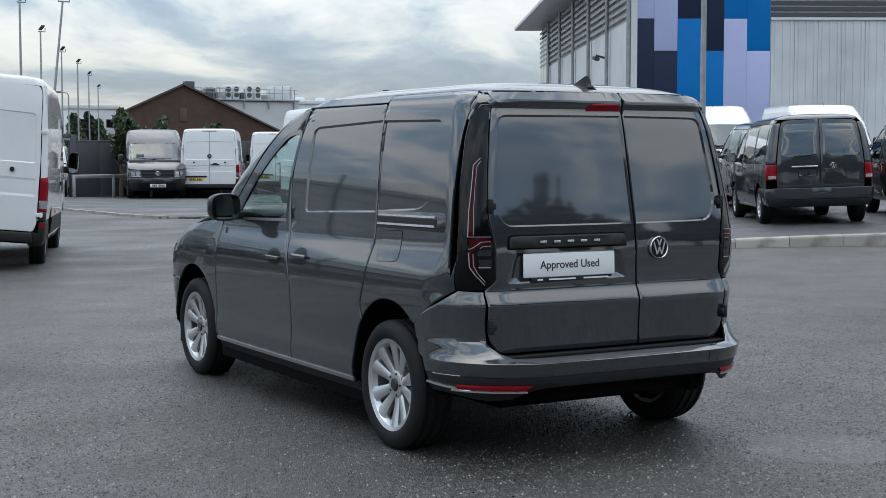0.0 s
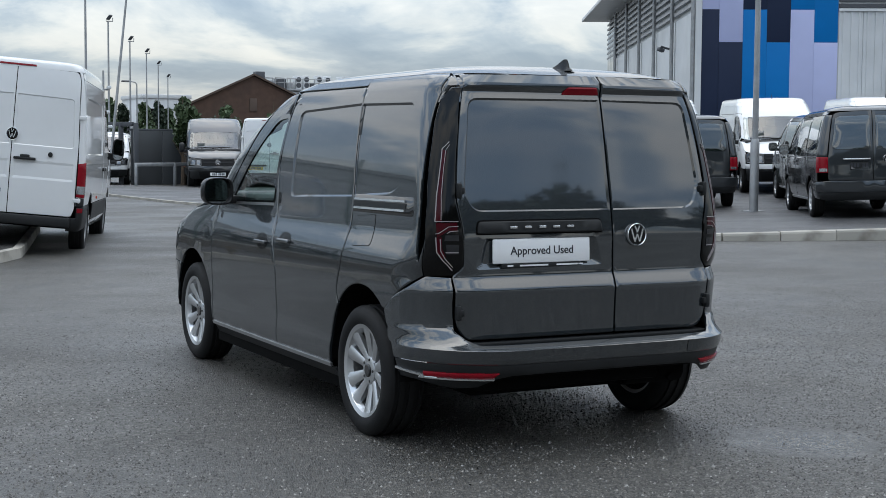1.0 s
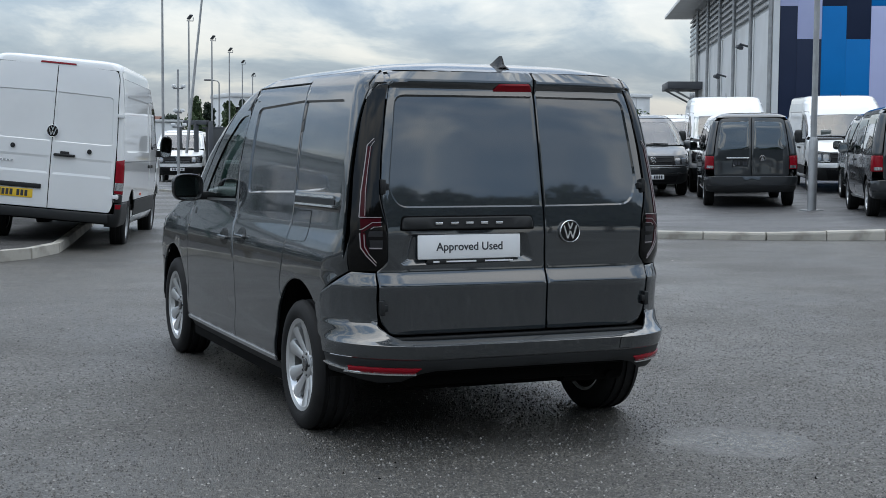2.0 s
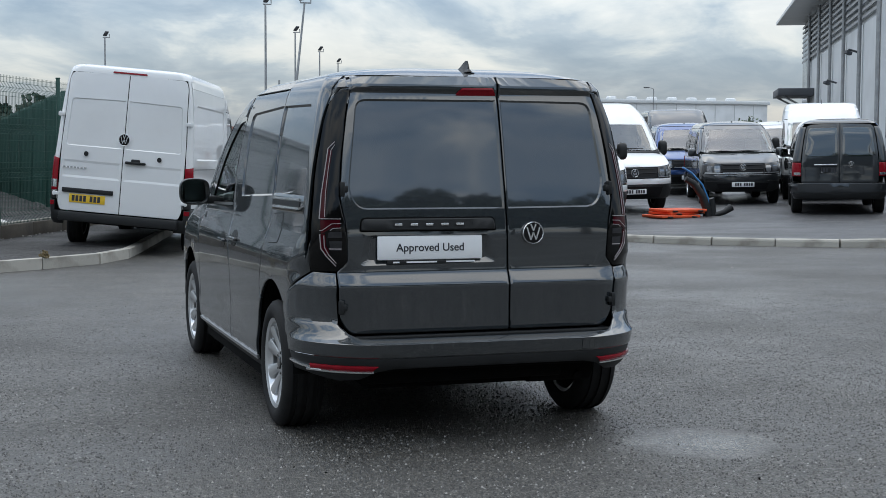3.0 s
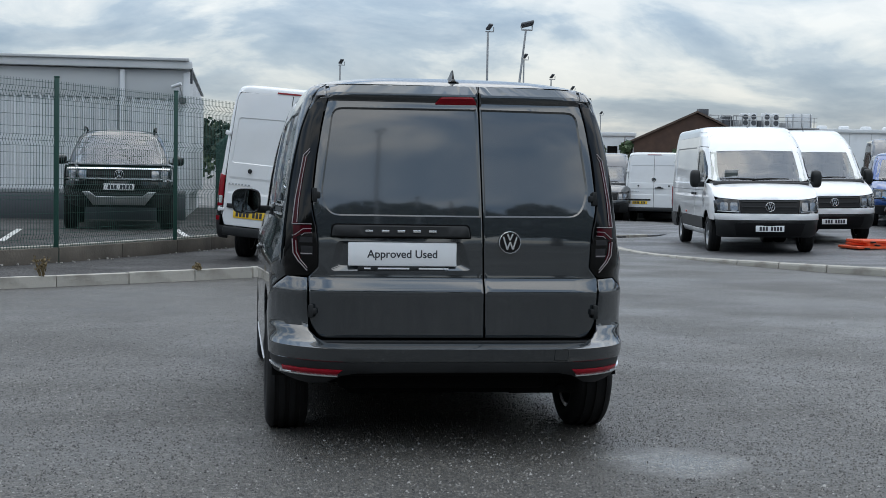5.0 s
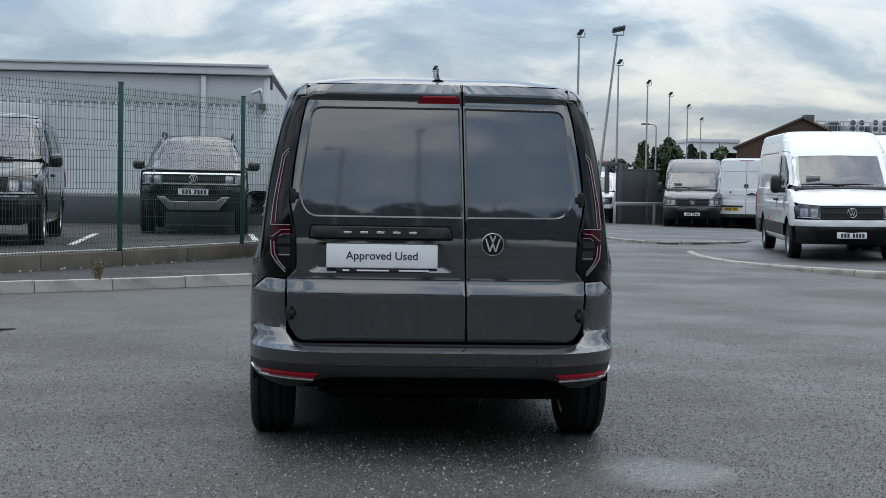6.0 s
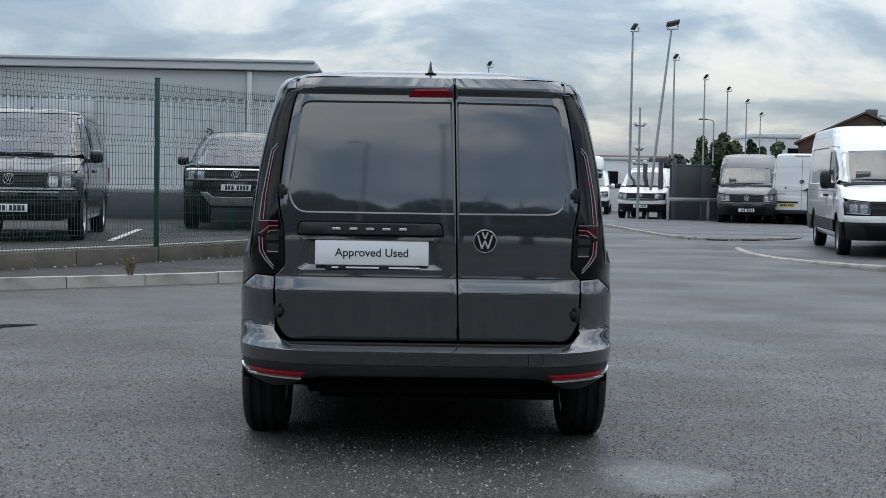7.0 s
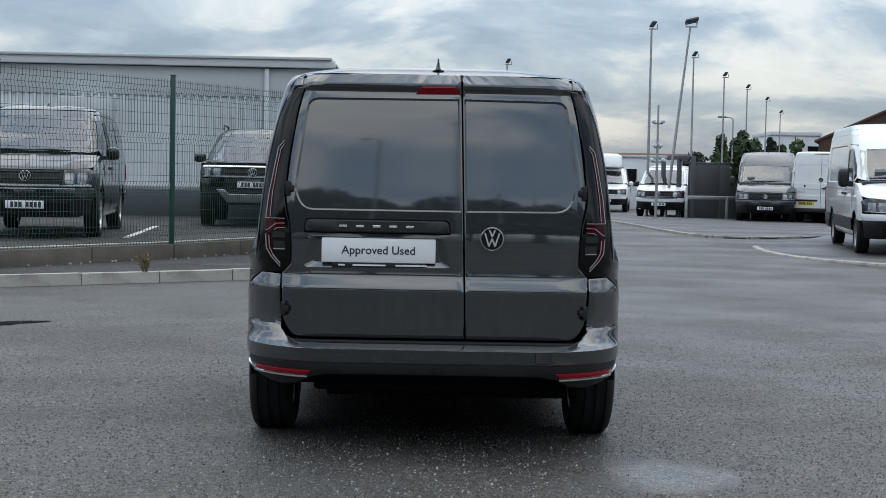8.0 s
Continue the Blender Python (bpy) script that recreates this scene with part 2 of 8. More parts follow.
def asphalt(name, tone, wet, pale=(), speck=(0.55, 2.8)):
    m = bpy.data.materials.new(name)
    m.use_nodes = True
    nt, ln = m.node_tree.nodes, m.node_tree.links
    b = nt["Principled BSDF"]
    tc = nt.new("ShaderNodeTexCoord")

    def noise_tex(sc, detail, lo, hi, a, c, stretch=None):
        n = nt.new("ShaderNodeTexNoise")
        n.inputs["Scale"].default_value, n.inputs["Detail"].default_value = sc, detail
        src = tc.outputs["Object"]
        if stretch:
            mp = nt.new("ShaderNodeMapping")
            mp.inputs["Scale"].default_value, mp.inputs["Rotation"].default_value = stretch, (0, 0, 0.5)
            ln.new(src, mp.inputs[0])
            src = mp.outputs[0]
        ln.new(src, n.inputs["Vector"])
        r = nt.new("ShaderNodeMapRange")
        for k, v in zip(("From Min", "From Max", "To Min", "To Max"), (lo, hi, a, c)):
            r.inputs[k].default_value = v
        ln.new(n.outputs["Fac"], r.inputs["Value"])
        return r.outputs[0], n

    def mul(a, c):
        n = nt.new("ShaderNodeMath")
        n.operation = "MULTIPLY"
        ln.new(a, n.inputs[0]), ln.new(c, n.inputs[1])
        return n.outputs[0]

    vor = nt.new("ShaderNodeTexVoronoi")
    vor.inputs["Scale"].default_value = 120
    ln.new(tc.outputs["Object"], vor.inputs["Vector"])
    chip = nt.new("ShaderNodeSeparateColor")
    ln.new(vor.outputs["Color"], chip.inputs[0])
    cr = nt.new("ShaderNodeMapRange")
    cr.inputs["From Min"].default_value, cr.inputs["From Max"].default_value = 0.0, 1.0
    cr.inputs["To Min"].default_value, cr.inputs["To Max"].default_value = speck
    sq = nt.new("ShaderNodeMath")
    sq.operation = "POWER"
    sq.inputs[1].default_value = 3.5
    ln.new(chip.outputs[0], sq.inputs[0])
    ln.new(sq.outputs[0], cr.inputs["Value"])
    patch, _ = noise_tex(0.35, 8, 0.35, 0.65, 0.8, 1.22, (0.8, 1.1, 1))
    mid, _ = noise_tex(2.3, 8, 0.3, 0.7, 0.78, 1.22)
    grit, _ = noise_tex(24, 5, 0.3, 0.7, 0.6, 1.4)
    value = mul(mul(mul(cr.outputs[0], patch), mid), grit)
    sheen = []
    for px, py, r, gain, gloss in pale:
        # a smooth film of drying water; gain paints its sky sheen into the colour
        wob = nt.new("ShaderNodeTexNoise")
        wob.inputs["Scale"].default_value, wob.inputs["Detail"].default_value = 2.6, 8
        ln.new(tc.outputs["Object"], wob.inputs["Vector"])
        off = nt.new("ShaderNodeVectorMath")
        off.operation, off.inputs[1].default_value = "DISTANCE", (px, py, 0)
        ln.new(tc.outputs["Object"], off.inputs[0])
        far = nt.new("ShaderNodeMath")
        far.operation = "MULTIPLY_ADD"
        far.inputs[1].default_value = -r * 1.6
        ln.new(wob.outputs["Fac"], far.inputs[0]), ln.new(off.outputs["Value"], far.inputs[2])
        soft = nt.new("ShaderNodeMapRange")
        soft.interpolation_type = "SMOOTHSTEP"
        for k, v in zip(("From Min", "From Max", "To Min", "To Max"), (-0.7 * r, 0.25 * r, gain, 1.0)):
            soft.inputs[k].default_value = v
        ln.new(far.outputs[0], soft.inputs["Value"])
        value = mul(value, soft.outputs[0])
        film = nt.new("ShaderNodeMapRange")
        film.interpolation_type = "SMOOTHSTEP"
        for k, v in zip(("From Min", "From Max", "To Min", "To Max"), (-0.7 * r, 0.25 * r, gloss, 1.0)):
            film.inputs[k].default_value = v
        ln.new(far.outputs[0], film.inputs["Value"])
        sheen.append(film.outputs[0])
    col = nt.new("ShaderNodeMix")
    col.data_type, col.blend_type = "RGBA", "MULTIPLY"
    col.inputs[0].default_value = 1.0
    col.inputs[6].default_value = (*tone, 1)
    ln.new(value, col.inputs[7])
    ln.new(col.outputs[2], b.inputs["Base Color"])
    rough, _ = noise_tex(0.55, 9, 0.36, 0.62, 0.34 if wet else 0.6, 0.62 if wet else 0.9, (0.9, 1.1, 1))
    fine, _ = noise_tex(30, 4, 0.3, 0.7, 0.8, 1.2)
    for q in sheen:
        rough = mul(rough, q)
    ln.new(mul(rough, fine), b.inputs["Roughness"])
    bp = nt.new("ShaderNodeBump")
    bp.inputs["Strength"].default_value, bp.inputs["Distance"].default_value = 0.8, 0.005
    relief = None
    for q in sheen:
        relief = mul(relief, q) if relief else q
    if relief:
        ln.new(relief, bp.inputs["Strength"])
    ln.new(vor.outputs["Distance"], bp.inputs["Height"])
    bp2 = nt.new("ShaderNodeBump")
    bp2.inputs["Strength"].default_value, bp2.inputs["Distance"].default_value = 0.25, 0.012
    _, n5 = noise_tex(7, 6, 0, 1, 0, 1)
    ln.new(n5.outputs["Fac"], bp2.inputs["Height"])
    ln.new(bp.outputs[0], bp2.inputs["Normal"])
    ln.new(bp2.outputs[0], b.inputs["Normal"])
    b.inputs["Specular IOR Level"].default_value = 0.7 if wet else 0.3
    return m


# patches: x, y, radius, colour gain painted in for sheen, roughness factor
ASPHALT = asphalt("damp_asphalt", (0.0455, 0.043, 0.0378), True, ((0.97, -0.15, 0.39, 2.2, 0.25), (3.4, 0.6, 1.3, 1.15, 0.85), (4.6, 5.5, 1.5, 1.2, 0.8)))
YARD = asphalt("dark_yard_asphalt", (0.045, 0.045, 0.047), True)
PAVING = asphalt("pavement_asphalt", (0.052, 0.050, 0.049), False, (), (0.75, 1.9))

# ---------------------------------------------------------------- mesh helpers
def link(name, me, mat, parent=None, label="", sharp=35):
    if mat is not None:
        me.materials.append(mat)
    if sharp and len(me.polygons):
        me.shade_smooth()
        me.set_sharp_from_angle(angle=radians(sharp))
    ob = new(name, me)
    if parent is not None:
        ob.parent = parent
    return tagged(ob, label)


def mesh(name, verts, faces, mat, parent=None, label="", sharp=35):
    me = bpy.data.meshes.new(name)
    me.from_pydata([tuple(map(float, v)) for v in verts], [], faces)
    me.update()
    return link(name, me, mat, parent, label, sharp)


def part(name, bm, mat, parent=None, label="", sharp=35):
    me = bpy.data.meshes.new(name)
    bm.to_mesh(me)
    bm.free()
    return link(name, me, mat, parent, label, sharp)


def thing(name, label, category, group="", kind=""):
    return tagged(new(name), label, category, group, kind)


def box_into(bm, size, at=(0, 0, 0), bevel=0.0, turn=None, taper=1.0):
    r = bmesh.ops.create_cube(bm, size=1)
    vs = r["verts"]
    for v in vs:
        k = taper if v.co.z > 0 else 1.0
        v.co = Vector((v.co.x * size[0] * k, v.co.y * size[1] * k, v.co.z * size[2]))
    if bevel:
        es = list({e for v in vs for e in v.link_edges})
        out = bmesh.ops.bevel(bm, geom=es, offset=bevel, segments=2, affect="EDGES", profile=0.5)
        vs = list({v for f in out["faces"] for v in f.verts} | {v for v in vs if v.is_valid})
    m = Matrix.Translation(at) @ (turn.to_4x4() if turn else Matrix())
    bmesh.ops.transform(bm, matrix=m, verts=vs)


def box(name, size, at, mat, parent=None, bevel=0.0, label="", turn=None, taper=1.0):
    bm = bmesh.new()
    box_into(bm, size, at, bevel, turn, taper)
    return part(name, bm, mat, parent, label)


def tube_into(bm, path, radius, sides=8, cap=True):
    pts = [Vector(p) for p in path]
    rad = radius if isinstance(radius, (list, tuple)) else [radius] * len(pts)
    rings = []
    prev = None
    for i, p in enumerate(pts):
        d = (pts[min(i + 1, len(pts) - 1)] - pts[max(i - 1, 0)]).normalized()
        if prev is None:
            prev = d.orthogonal().normalized()
        a = (prev - d * prev.dot(d)).normalized()
        prev = a
        c = d.cross(a)
        rings.append([bm.verts.new(p + (a * math.cos(2 * math.pi * k / sides) + c * math.sin(2 * math.pi * k / sides)) * rad[i]) for k in range(sides)])
    for r0, r1 in zip(rings, rings[1:]):
        for k in range(sides):
            bm.faces.new((r0[k], r0[(k + 1) % sides], r1[(k + 1) % sides], r1[k]))
    if cap:
        bm.faces.new(rings[0][::-1]), bm.faces.new(rings[-1])


def tube(name, path, radius, mat, parent=None, sides=8, label=""):
    bm = bmesh.new()
    tube_into(bm, path, radius, sides)
    return part(name, bm, mat, parent, label, 50)


def lathe_into(bm, profile, axis_x=True, n=40, at=(0, 0, 0)):
    """Profile of (along, radius) turned about the x axis."""
    at = Vector(at)
    rings = []
    for a, r in profile:
        rings.append([bm.verts.new(at + Vector((a, r * math.cos(2 * math.pi * k / n), r * math.sin(2 * math.pi * k / n)))) for k in range(n)])
    for r0, r1 in zip(rings, rings[1:]):
        for k in range(n):
            bm.faces.new((r0[k], r1[k], r1[(k + 1) % n], r0[(k + 1) % n]))
    return rings


def rounded(points, radius=0.03, n=4):
    """A polygon with rounded corners; a point may carry a radius of its own."""
    out = []
    k = len(points)
    for i in range(k):
        p = np.array(points[i][:2], float)
        r = points[i][2] if len(points[i]) > 2 else radius
        a, b = np.array(points[i - 1][:2], float), np.array(points[(i + 1) % k][:2], float)
        da, db = a - p, b - p
        la, lb = np.linalg.norm(da), np.linalg.norm(db)
        if r <= 0 or la < 1e-6 or lb < 1e-6:
            out.append(p)
            continue
        c = min(r, la * 0.48, lb * 0.48)
        p0, p1 = p + da / la * c, p + db / lb * c
        for j in range(n + 1):
            t = j / n
            out.append((1 - t) ** 2 * p0 + 2 * t * (1 - t) * p + t * t * p1)
    return np.array(out)


def dense(poly, step):
    out = []
    for i in range(len(poly)):
        a, b = poly[i], poly[(i + 1) % len(poly)]
        n = max(1, int(math.ceil(np.linalg.norm(b - a) / step)))
        out += [a + (b - a) * j / n for j in range(n)]
    return np.array(out)


def inset(poly, d):
    p = np.asarray(poly, float)
    area = np.sum(p[:, 0] * np.roll(p[:, 1], -1) - np.roll(p[:, 0], -1) * p[:, 1])
    e = np.roll(p, -1, 0) - p
    n = np.stack([-e[:, 1], e[:, 0]], 1) / np.maximum(np.linalg.norm(e, axis=1), 1e-9)[:, None]
    if area < 0:
        n = -n
    m = n + np.roll(n, 1, 0)
    m /= np.maximum(np.sum(m * m, axis=1) / 2, 0.3)[:, None]
    return p + m * d


def inside(pts, poly):
    x, y = pts[:, 0][:, None], pts[:, 1][:, None]
    a, b = poly, np.roll(poly, -1, 0)
    cond = (a[:, 1] > y) != (b[:, 1] > y)
    xi = (b[:, 0] - a[:, 0]) * (y - a[:, 1]) / np.where(np.abs(b[:, 1] - a[:, 1]) < 1e-12, 1e-12, b[:, 1] - a[:, 1]) + a[:, 0]
    return (np.sum(cond & (x < xi), axis=1) % 2).astype(bool)


def fill(loops, step, extra=(), spare=None):
    """Triangles over a flat region: the first loop is the outline, the others are holes, extra ones lie inside. Returns points, faces, the loop of each point."""
    pts, edges, owner = [], [], []
    for k, lp in enumerate([*loops, *extra]):
        n0 = len(pts)
        pts += [tuple(p) for p in lp]
        owner += [k] * len(lp)
        edges += [(n0 + i, n0 + (i + 1) % len(lp)) for i in range(len(lp))]
    if spare is not None and len(spare):
        ok = inside(spare, loops[0])
        for h in loops[1:]:
            ok &= ~inside(spare, h)
        have = np.array(pts)
        sp = [q for q in spare[ok] if np.min(np.sum((have - q) ** 2, axis=1)) > (0.2 * step) ** 2]
        pts += [tuple(q) for q in sp]
        owner += [-1] * len(sp)
    fixed = np.array(pts)
    lo, hi = loops[0].min(0), loops[0].max(0)
    gx, gy = np.arange(lo[0] + step / 2, hi[0], step), np.arange(lo[1] + step / 2, hi[1], step)
    if len(gx) and len(gy):
        g = np.stack(np.meshgrid(gx, gy), -1).reshape(-1, 2)
        ok = inside(g, loops[0])
        for h in loops[1:]:
            ok &= ~inside(g, h)
        g = g[ok]
        if len(g):
            near = np.array([np.min(np.sum((fixed - q) ** 2, axis=1)) for q in g]) < (0.45 * step) ** 2
            g = g[~near]
            pts += [tuple(q) for q in g]
            owner += [-1] * len(g)
    vo, _, fo, ov, _, _ = delaunay_2d_cdt([Vector(p) for p in pts], edges, [], 0, 1e-7)
    v = np.array([(q.x, q.y) for q in vo])
    own = [owner[o[0]] if o else -1 for o in ov]
    tri = np.array([f for f in fo if len(f) == 3])
    c = v[tri].mean(1)
    ok = inside(c, loops[0])
    for h in loops[1:]:
        ok &= ~inside(c, h)
    return v, tri[ok], np.array(own)


# ---------------------------------------------------------------- vehicle bodies
class Curve:
    """Smooth monotone interpolation through a table."""

    def __init__(self, x, y):
        self.x, self.y = np.array(x, float), np.array(y, float)
        h, d = np.diff(self.x), np.diff(self.y) / np.diff(self.x)
        m = np.zeros(len(x))
        m[0], m[-1] = d[0], d[-1]
        for i in range(1, len(x) - 1):
            if d[i - 1] * d[i] > 0:
                w1, w2 = 2 * h[i] + h[i - 1], h[i] + 2 * h[i - 1]
                m[i] = (w1 + w2) / (w1 / d[i - 1] + w2 / d[i])
        self.m = m

    def __call__(self, q):
        q = np.clip(np.asarray(q, float), self.x[0], self.x[-1])
        i = np.clip(np.searchsorted(self.x, q) - 1, 0, len(self.x) - 2)
        h = self.x[i + 1] - self.x[i]
        t = (q - self.x[i]) / h
        return (2 * t**3 - 3 * t**2 + 1) * self.y[i] + (t**3 - 2 * t**2 + t) * h * self.m[i] + (-2 * t**3 + 3 * t**2) * self.y[i + 1] + (t**3 - t**2) * h * self.m[i + 1]


class Hull:
    """A body as stacked plan outlines. Rows: v, height, half width, rear, front, rear corner radius, front corner radius.
    The surface is run over by s (rear middle, rear corner, flank, front corner, front middle) and v."""

    A, B = 0.7, 0.35

    def __init__(self, rows, bow_rear=0.0, bow_front=0.0, pinch=0.0):
        c = list(zip(*rows))
        self.z, self.W, self.Yr, self.Yf, self.rr, self.rf = (Curve(c[0], k) for k in c[1:])
        self.v0, self.v1 = c[0][0], c[0][-1]
        self.zs = np.interp(np.linspace(0, 1, 800), np.linspace(0, 1, 800), self.z(np.linspace(self.v0, self.v1, 800)))
        self.vs = np.linspace(self.v0, self.v1, 800)
        self.S = float(self.Yf(c[0][2]) - self.Yr(c[0][2]))
        self.ends = np.cumsum([self.A, self.B, self.S, self.B, self.A])
        self.bow_rear, self.bow_front, self.pinch = bow_rear, bow_front, pinch
        self.mid, self.half = 0.5 * float(self.Yf(c[0][3]) + self.Yr(c[0][3])), 0.5 * self.S

    def factor(self, y):
        return 1 - self.pinch * np.abs((y - self.mid) / self.half) ** 3

    def at(self, s, v):
        s, v = np.asarray(s, float), np.asarray(v, float)
        W, Yr, Yf, rr, rf = self.W(v), self.Yr(v), self.Yf(v), self.rr(v), self.rf(v)
        e = self.ends
        a = s / self.A
        t = (s - e[0]) / self.B * math.pi / 2
        u = (s - e[1]) / self.S
        q = (s - e[2]) / self.B * math.pi / 2
        b = (s - e[3]) / self.A
        pick = [s < e[0], s < e[1], s < e[2], s < e[3]]
        x = np.select(pick, [a * (W - rr), W - rr + rr * np.sin(t), W, W - rf + rf * np.cos(q)], (1 - b) * (W - rf))
        y = np.select(pick, [Yr, Yr + rr * (1 - np.cos(t)), Yr + rr + u * (Yf - rf - Yr - rr), Yf - rf + rf * np.sin(q)], Yf)
        k = (x / np.maximum(W, 1e-3)) ** 2 - 1
        y = y + np.where(s < e[1], self.bow_rear * k, 0) - np.where(s >= e[2], self.bow_front * k, 0)
        return np.stack([x * self.factor(y), y, self.z(v)], -1)

    def normal(self, s, v):
        d = 2e-3
        ds = self.at(s + d, v) - self.at(np.maximum(s - d, 0), v)
        dv = self.at(s, np.minimum(v + d, self.v1)) - self.at(s, np.maximum(v - d, self.v0))
        n = np.cross(ds, dv)
        return n / np.maximum(np.linalg.norm(n, axis=-1), 1e-9)[..., None]

    def v_of(self, z):
        return np.interp(z, self.zs, self.vs)

    def side(self, p):
        p = np.asarray(p, float)
        y, v = p[:, 0], self.v_of(p[:, 1])
        Yr, Yf, rr, rf, e = self.Yr(v), self.Yf(v), self.rr(v), self.rf(v), self.ends
        t = np.arccos(np.clip(1 - (y - Yr) / rr, -1, 1))
        q = np.arcsin(np.clip((y - Yf + rf) / rf, -1, 1))
        s = np.where(y < Yr + rr, e[0] + t / (math.pi / 2) * self.B, np.where(y > Yf - rf, e[2] + q / (math.pi / 2) * self.B, e[1] + (y - Yr - rr) / (Yf - rf - Yr - rr) * self.S))
        return np.stack([s, v], 1)

    def rear(self, p):
        p = np.asarray(p, float)
        v = self.v_of(p[:, 1])
        x = p[:, 0] / self.factor(self.Yr(v))
        W, rr = self.W(v), self.rr(v)
        t = np.arcsin(np.clip((np.abs(x) - W + rr) / rr, 0, 1))
        s = np.where(np.abs(x) < W - rr, self.A * np.abs(x) / (W - rr), self.A + t / (math.pi / 2) * self.B)
        return np.stack([s * np.sign(x + 1e-12), v], 1)

    def front(self, p):
        p = np.asarray(p, float)
        v = self.v_of(p[:, 1])
        x = p[:, 0] / self.factor(self.Yf(v))
        W, rf = self.W(v), self.rf(v)
        q = np.arccos(np.clip((np.abs(x) - W + rf) / rf, 0, 1))
        s = np.where(np.abs(x) < W - rf, self.ends[3] + self.A * (1 - np.abs(x) / (W - rf)), self.ends[2] + q / (math.pi / 2) * self.B)
        d = self.ends[4] - s
        return np.stack([d * np.sign(x + 1e-12), v], 1)


def skin(hull, loops, rings=(), step=0.09, off=0.0, thick=0.012, edge=0.004, side=0, where="side", seam=False, bend=None, zlines=()):
    """A sheet-metal panel on the hull. Loops and rings in flank (y, z), rear (x, z) or front (x, z) coordinates; rings are (loop, depth).
    side: -1 left, 1 right for flank panels; rear and front panels use signed x."""
    conv = {"side": hull.side, "rear": hull.rear, "front": hull.front, "raw": np.asarray, "both": np.asarray}[where]
    loops = [conv(dense(np.asarray(lp, float), step)) for lp in loops]
    extra, depth = [], {}
    k = len(loops)
    if edge:
        extra.append(inset(loops[0], edge * 1.3))
        depth[k] = 0.0
    for lp, d in rings:
        extra.append(conv(dense(np.asarray(lp, float), step)))
        depth[len(loops) + len(extra) - 1] = d
    spare = None
    if len(zlines):
        xs = np.arange(loops[0][:, 0].min(), loops[0][:, 0].max(), step * 0.7)
        spare = np.array([(x, float(hull.v_of(z))) for z in zlines for x in xs])
    v2, tri, own = fill(loops, step, extra, spare)
    offs = np.zeros(len(v2))
    for j, (lp, d) in enumerate(rings):
        idx = len(loops) + (1 if edge else 0) + j
        offs[inside(v2, extra[idx - len(loops)])] = d
    for idx, d in depth.items():
        if idx >= len(loops) + (1 if edge else 0):
            offs[own == idx] = d
    if edge:
        low = own == 0
        if seam:
            mid = low & (np.abs(v2[:, 0]) < 1e-5)
            if mid.any():
                low &= ~mid | (v2[:, 1] <= v2[mid, 1].min() + 1e-6) | (v2[:, 1] >= v2[mid, 1].max() - 1e-6)
        offs[low] -= edge * 0.8
    s, v = v2[:, 0].copy(), v2[:, 1]
    sgn = np.ones(len(s)) * (side if side else 1)
    if where in ("rear", "both"):
        sgn = np.where(s < 0, -1.0, 1.0)
        s = np.abs(s)
    elif where == "front":
        sgn = np.where(s < 0, -1.0, 1.0)
        s = hull.ends[4] - np.abs(s)
    s = np.clip(s, 0, hull.ends[4])
    P, N = hull.at(s, v), hull.normal(s, v)
    P = P * np.stack([sgn, np.ones_like(sgn), np.ones_like(sgn)], 1)
    N = N * np.stack([sgn, np.ones_like(sgn), np.ones_like(sgn)], 1)
    if bend is not None:
        offs = offs + bend(P)
    top = P + N * (off + offs)[:, None]
    f0 = np.cross(top[tri[:, 1]] - top[tri[:, 0]], top[tri[:, 2]] - top[tri[:, 0]])
    flip = np.sum(f0 * N[tri].mean(1), axis=1) < 0
    tri = np.where(flip[:, None], tri[:, ::-1], tri)
    faces = [tuple(int(i) for i in t) for t in tri]
    verts = list(top)
    if thick:
        count = {}
        for a, b, c in faces:
            for e in ((a, b), (b, c), (c, a)):
                count[e] = 1
        rim = [e for e in count if (e[1], e[0]) not in count]
        back = {}
        for a, b in rim:
            if seam and abs(top[a][0]) < 1e-4 and abs(top[b][0]) < 1e-4:
                continue
            for q in (a, b):
                if q not in back:
                    back[q] = len(verts)
                    verts.append(top[q] - N[q] * thick)
            faces.append((b, a, back[a], back[b]))
    return verts, faces


def panel(name, hull, loops, mat, parent, label="", sharp=32, **kw):
    v, f = skin(hull, loops, **kw)
    return mesh(name, v, f, mat, parent, label, sharp)


def pair(name, hull, loops, mat, parent, label="", sharp=32, **kw):
    """The same flank panel on both sides."""
    return [panel(name, hull, loops, mat, parent, label, sharp, side=k, **kw) for k in (-1, 1)]


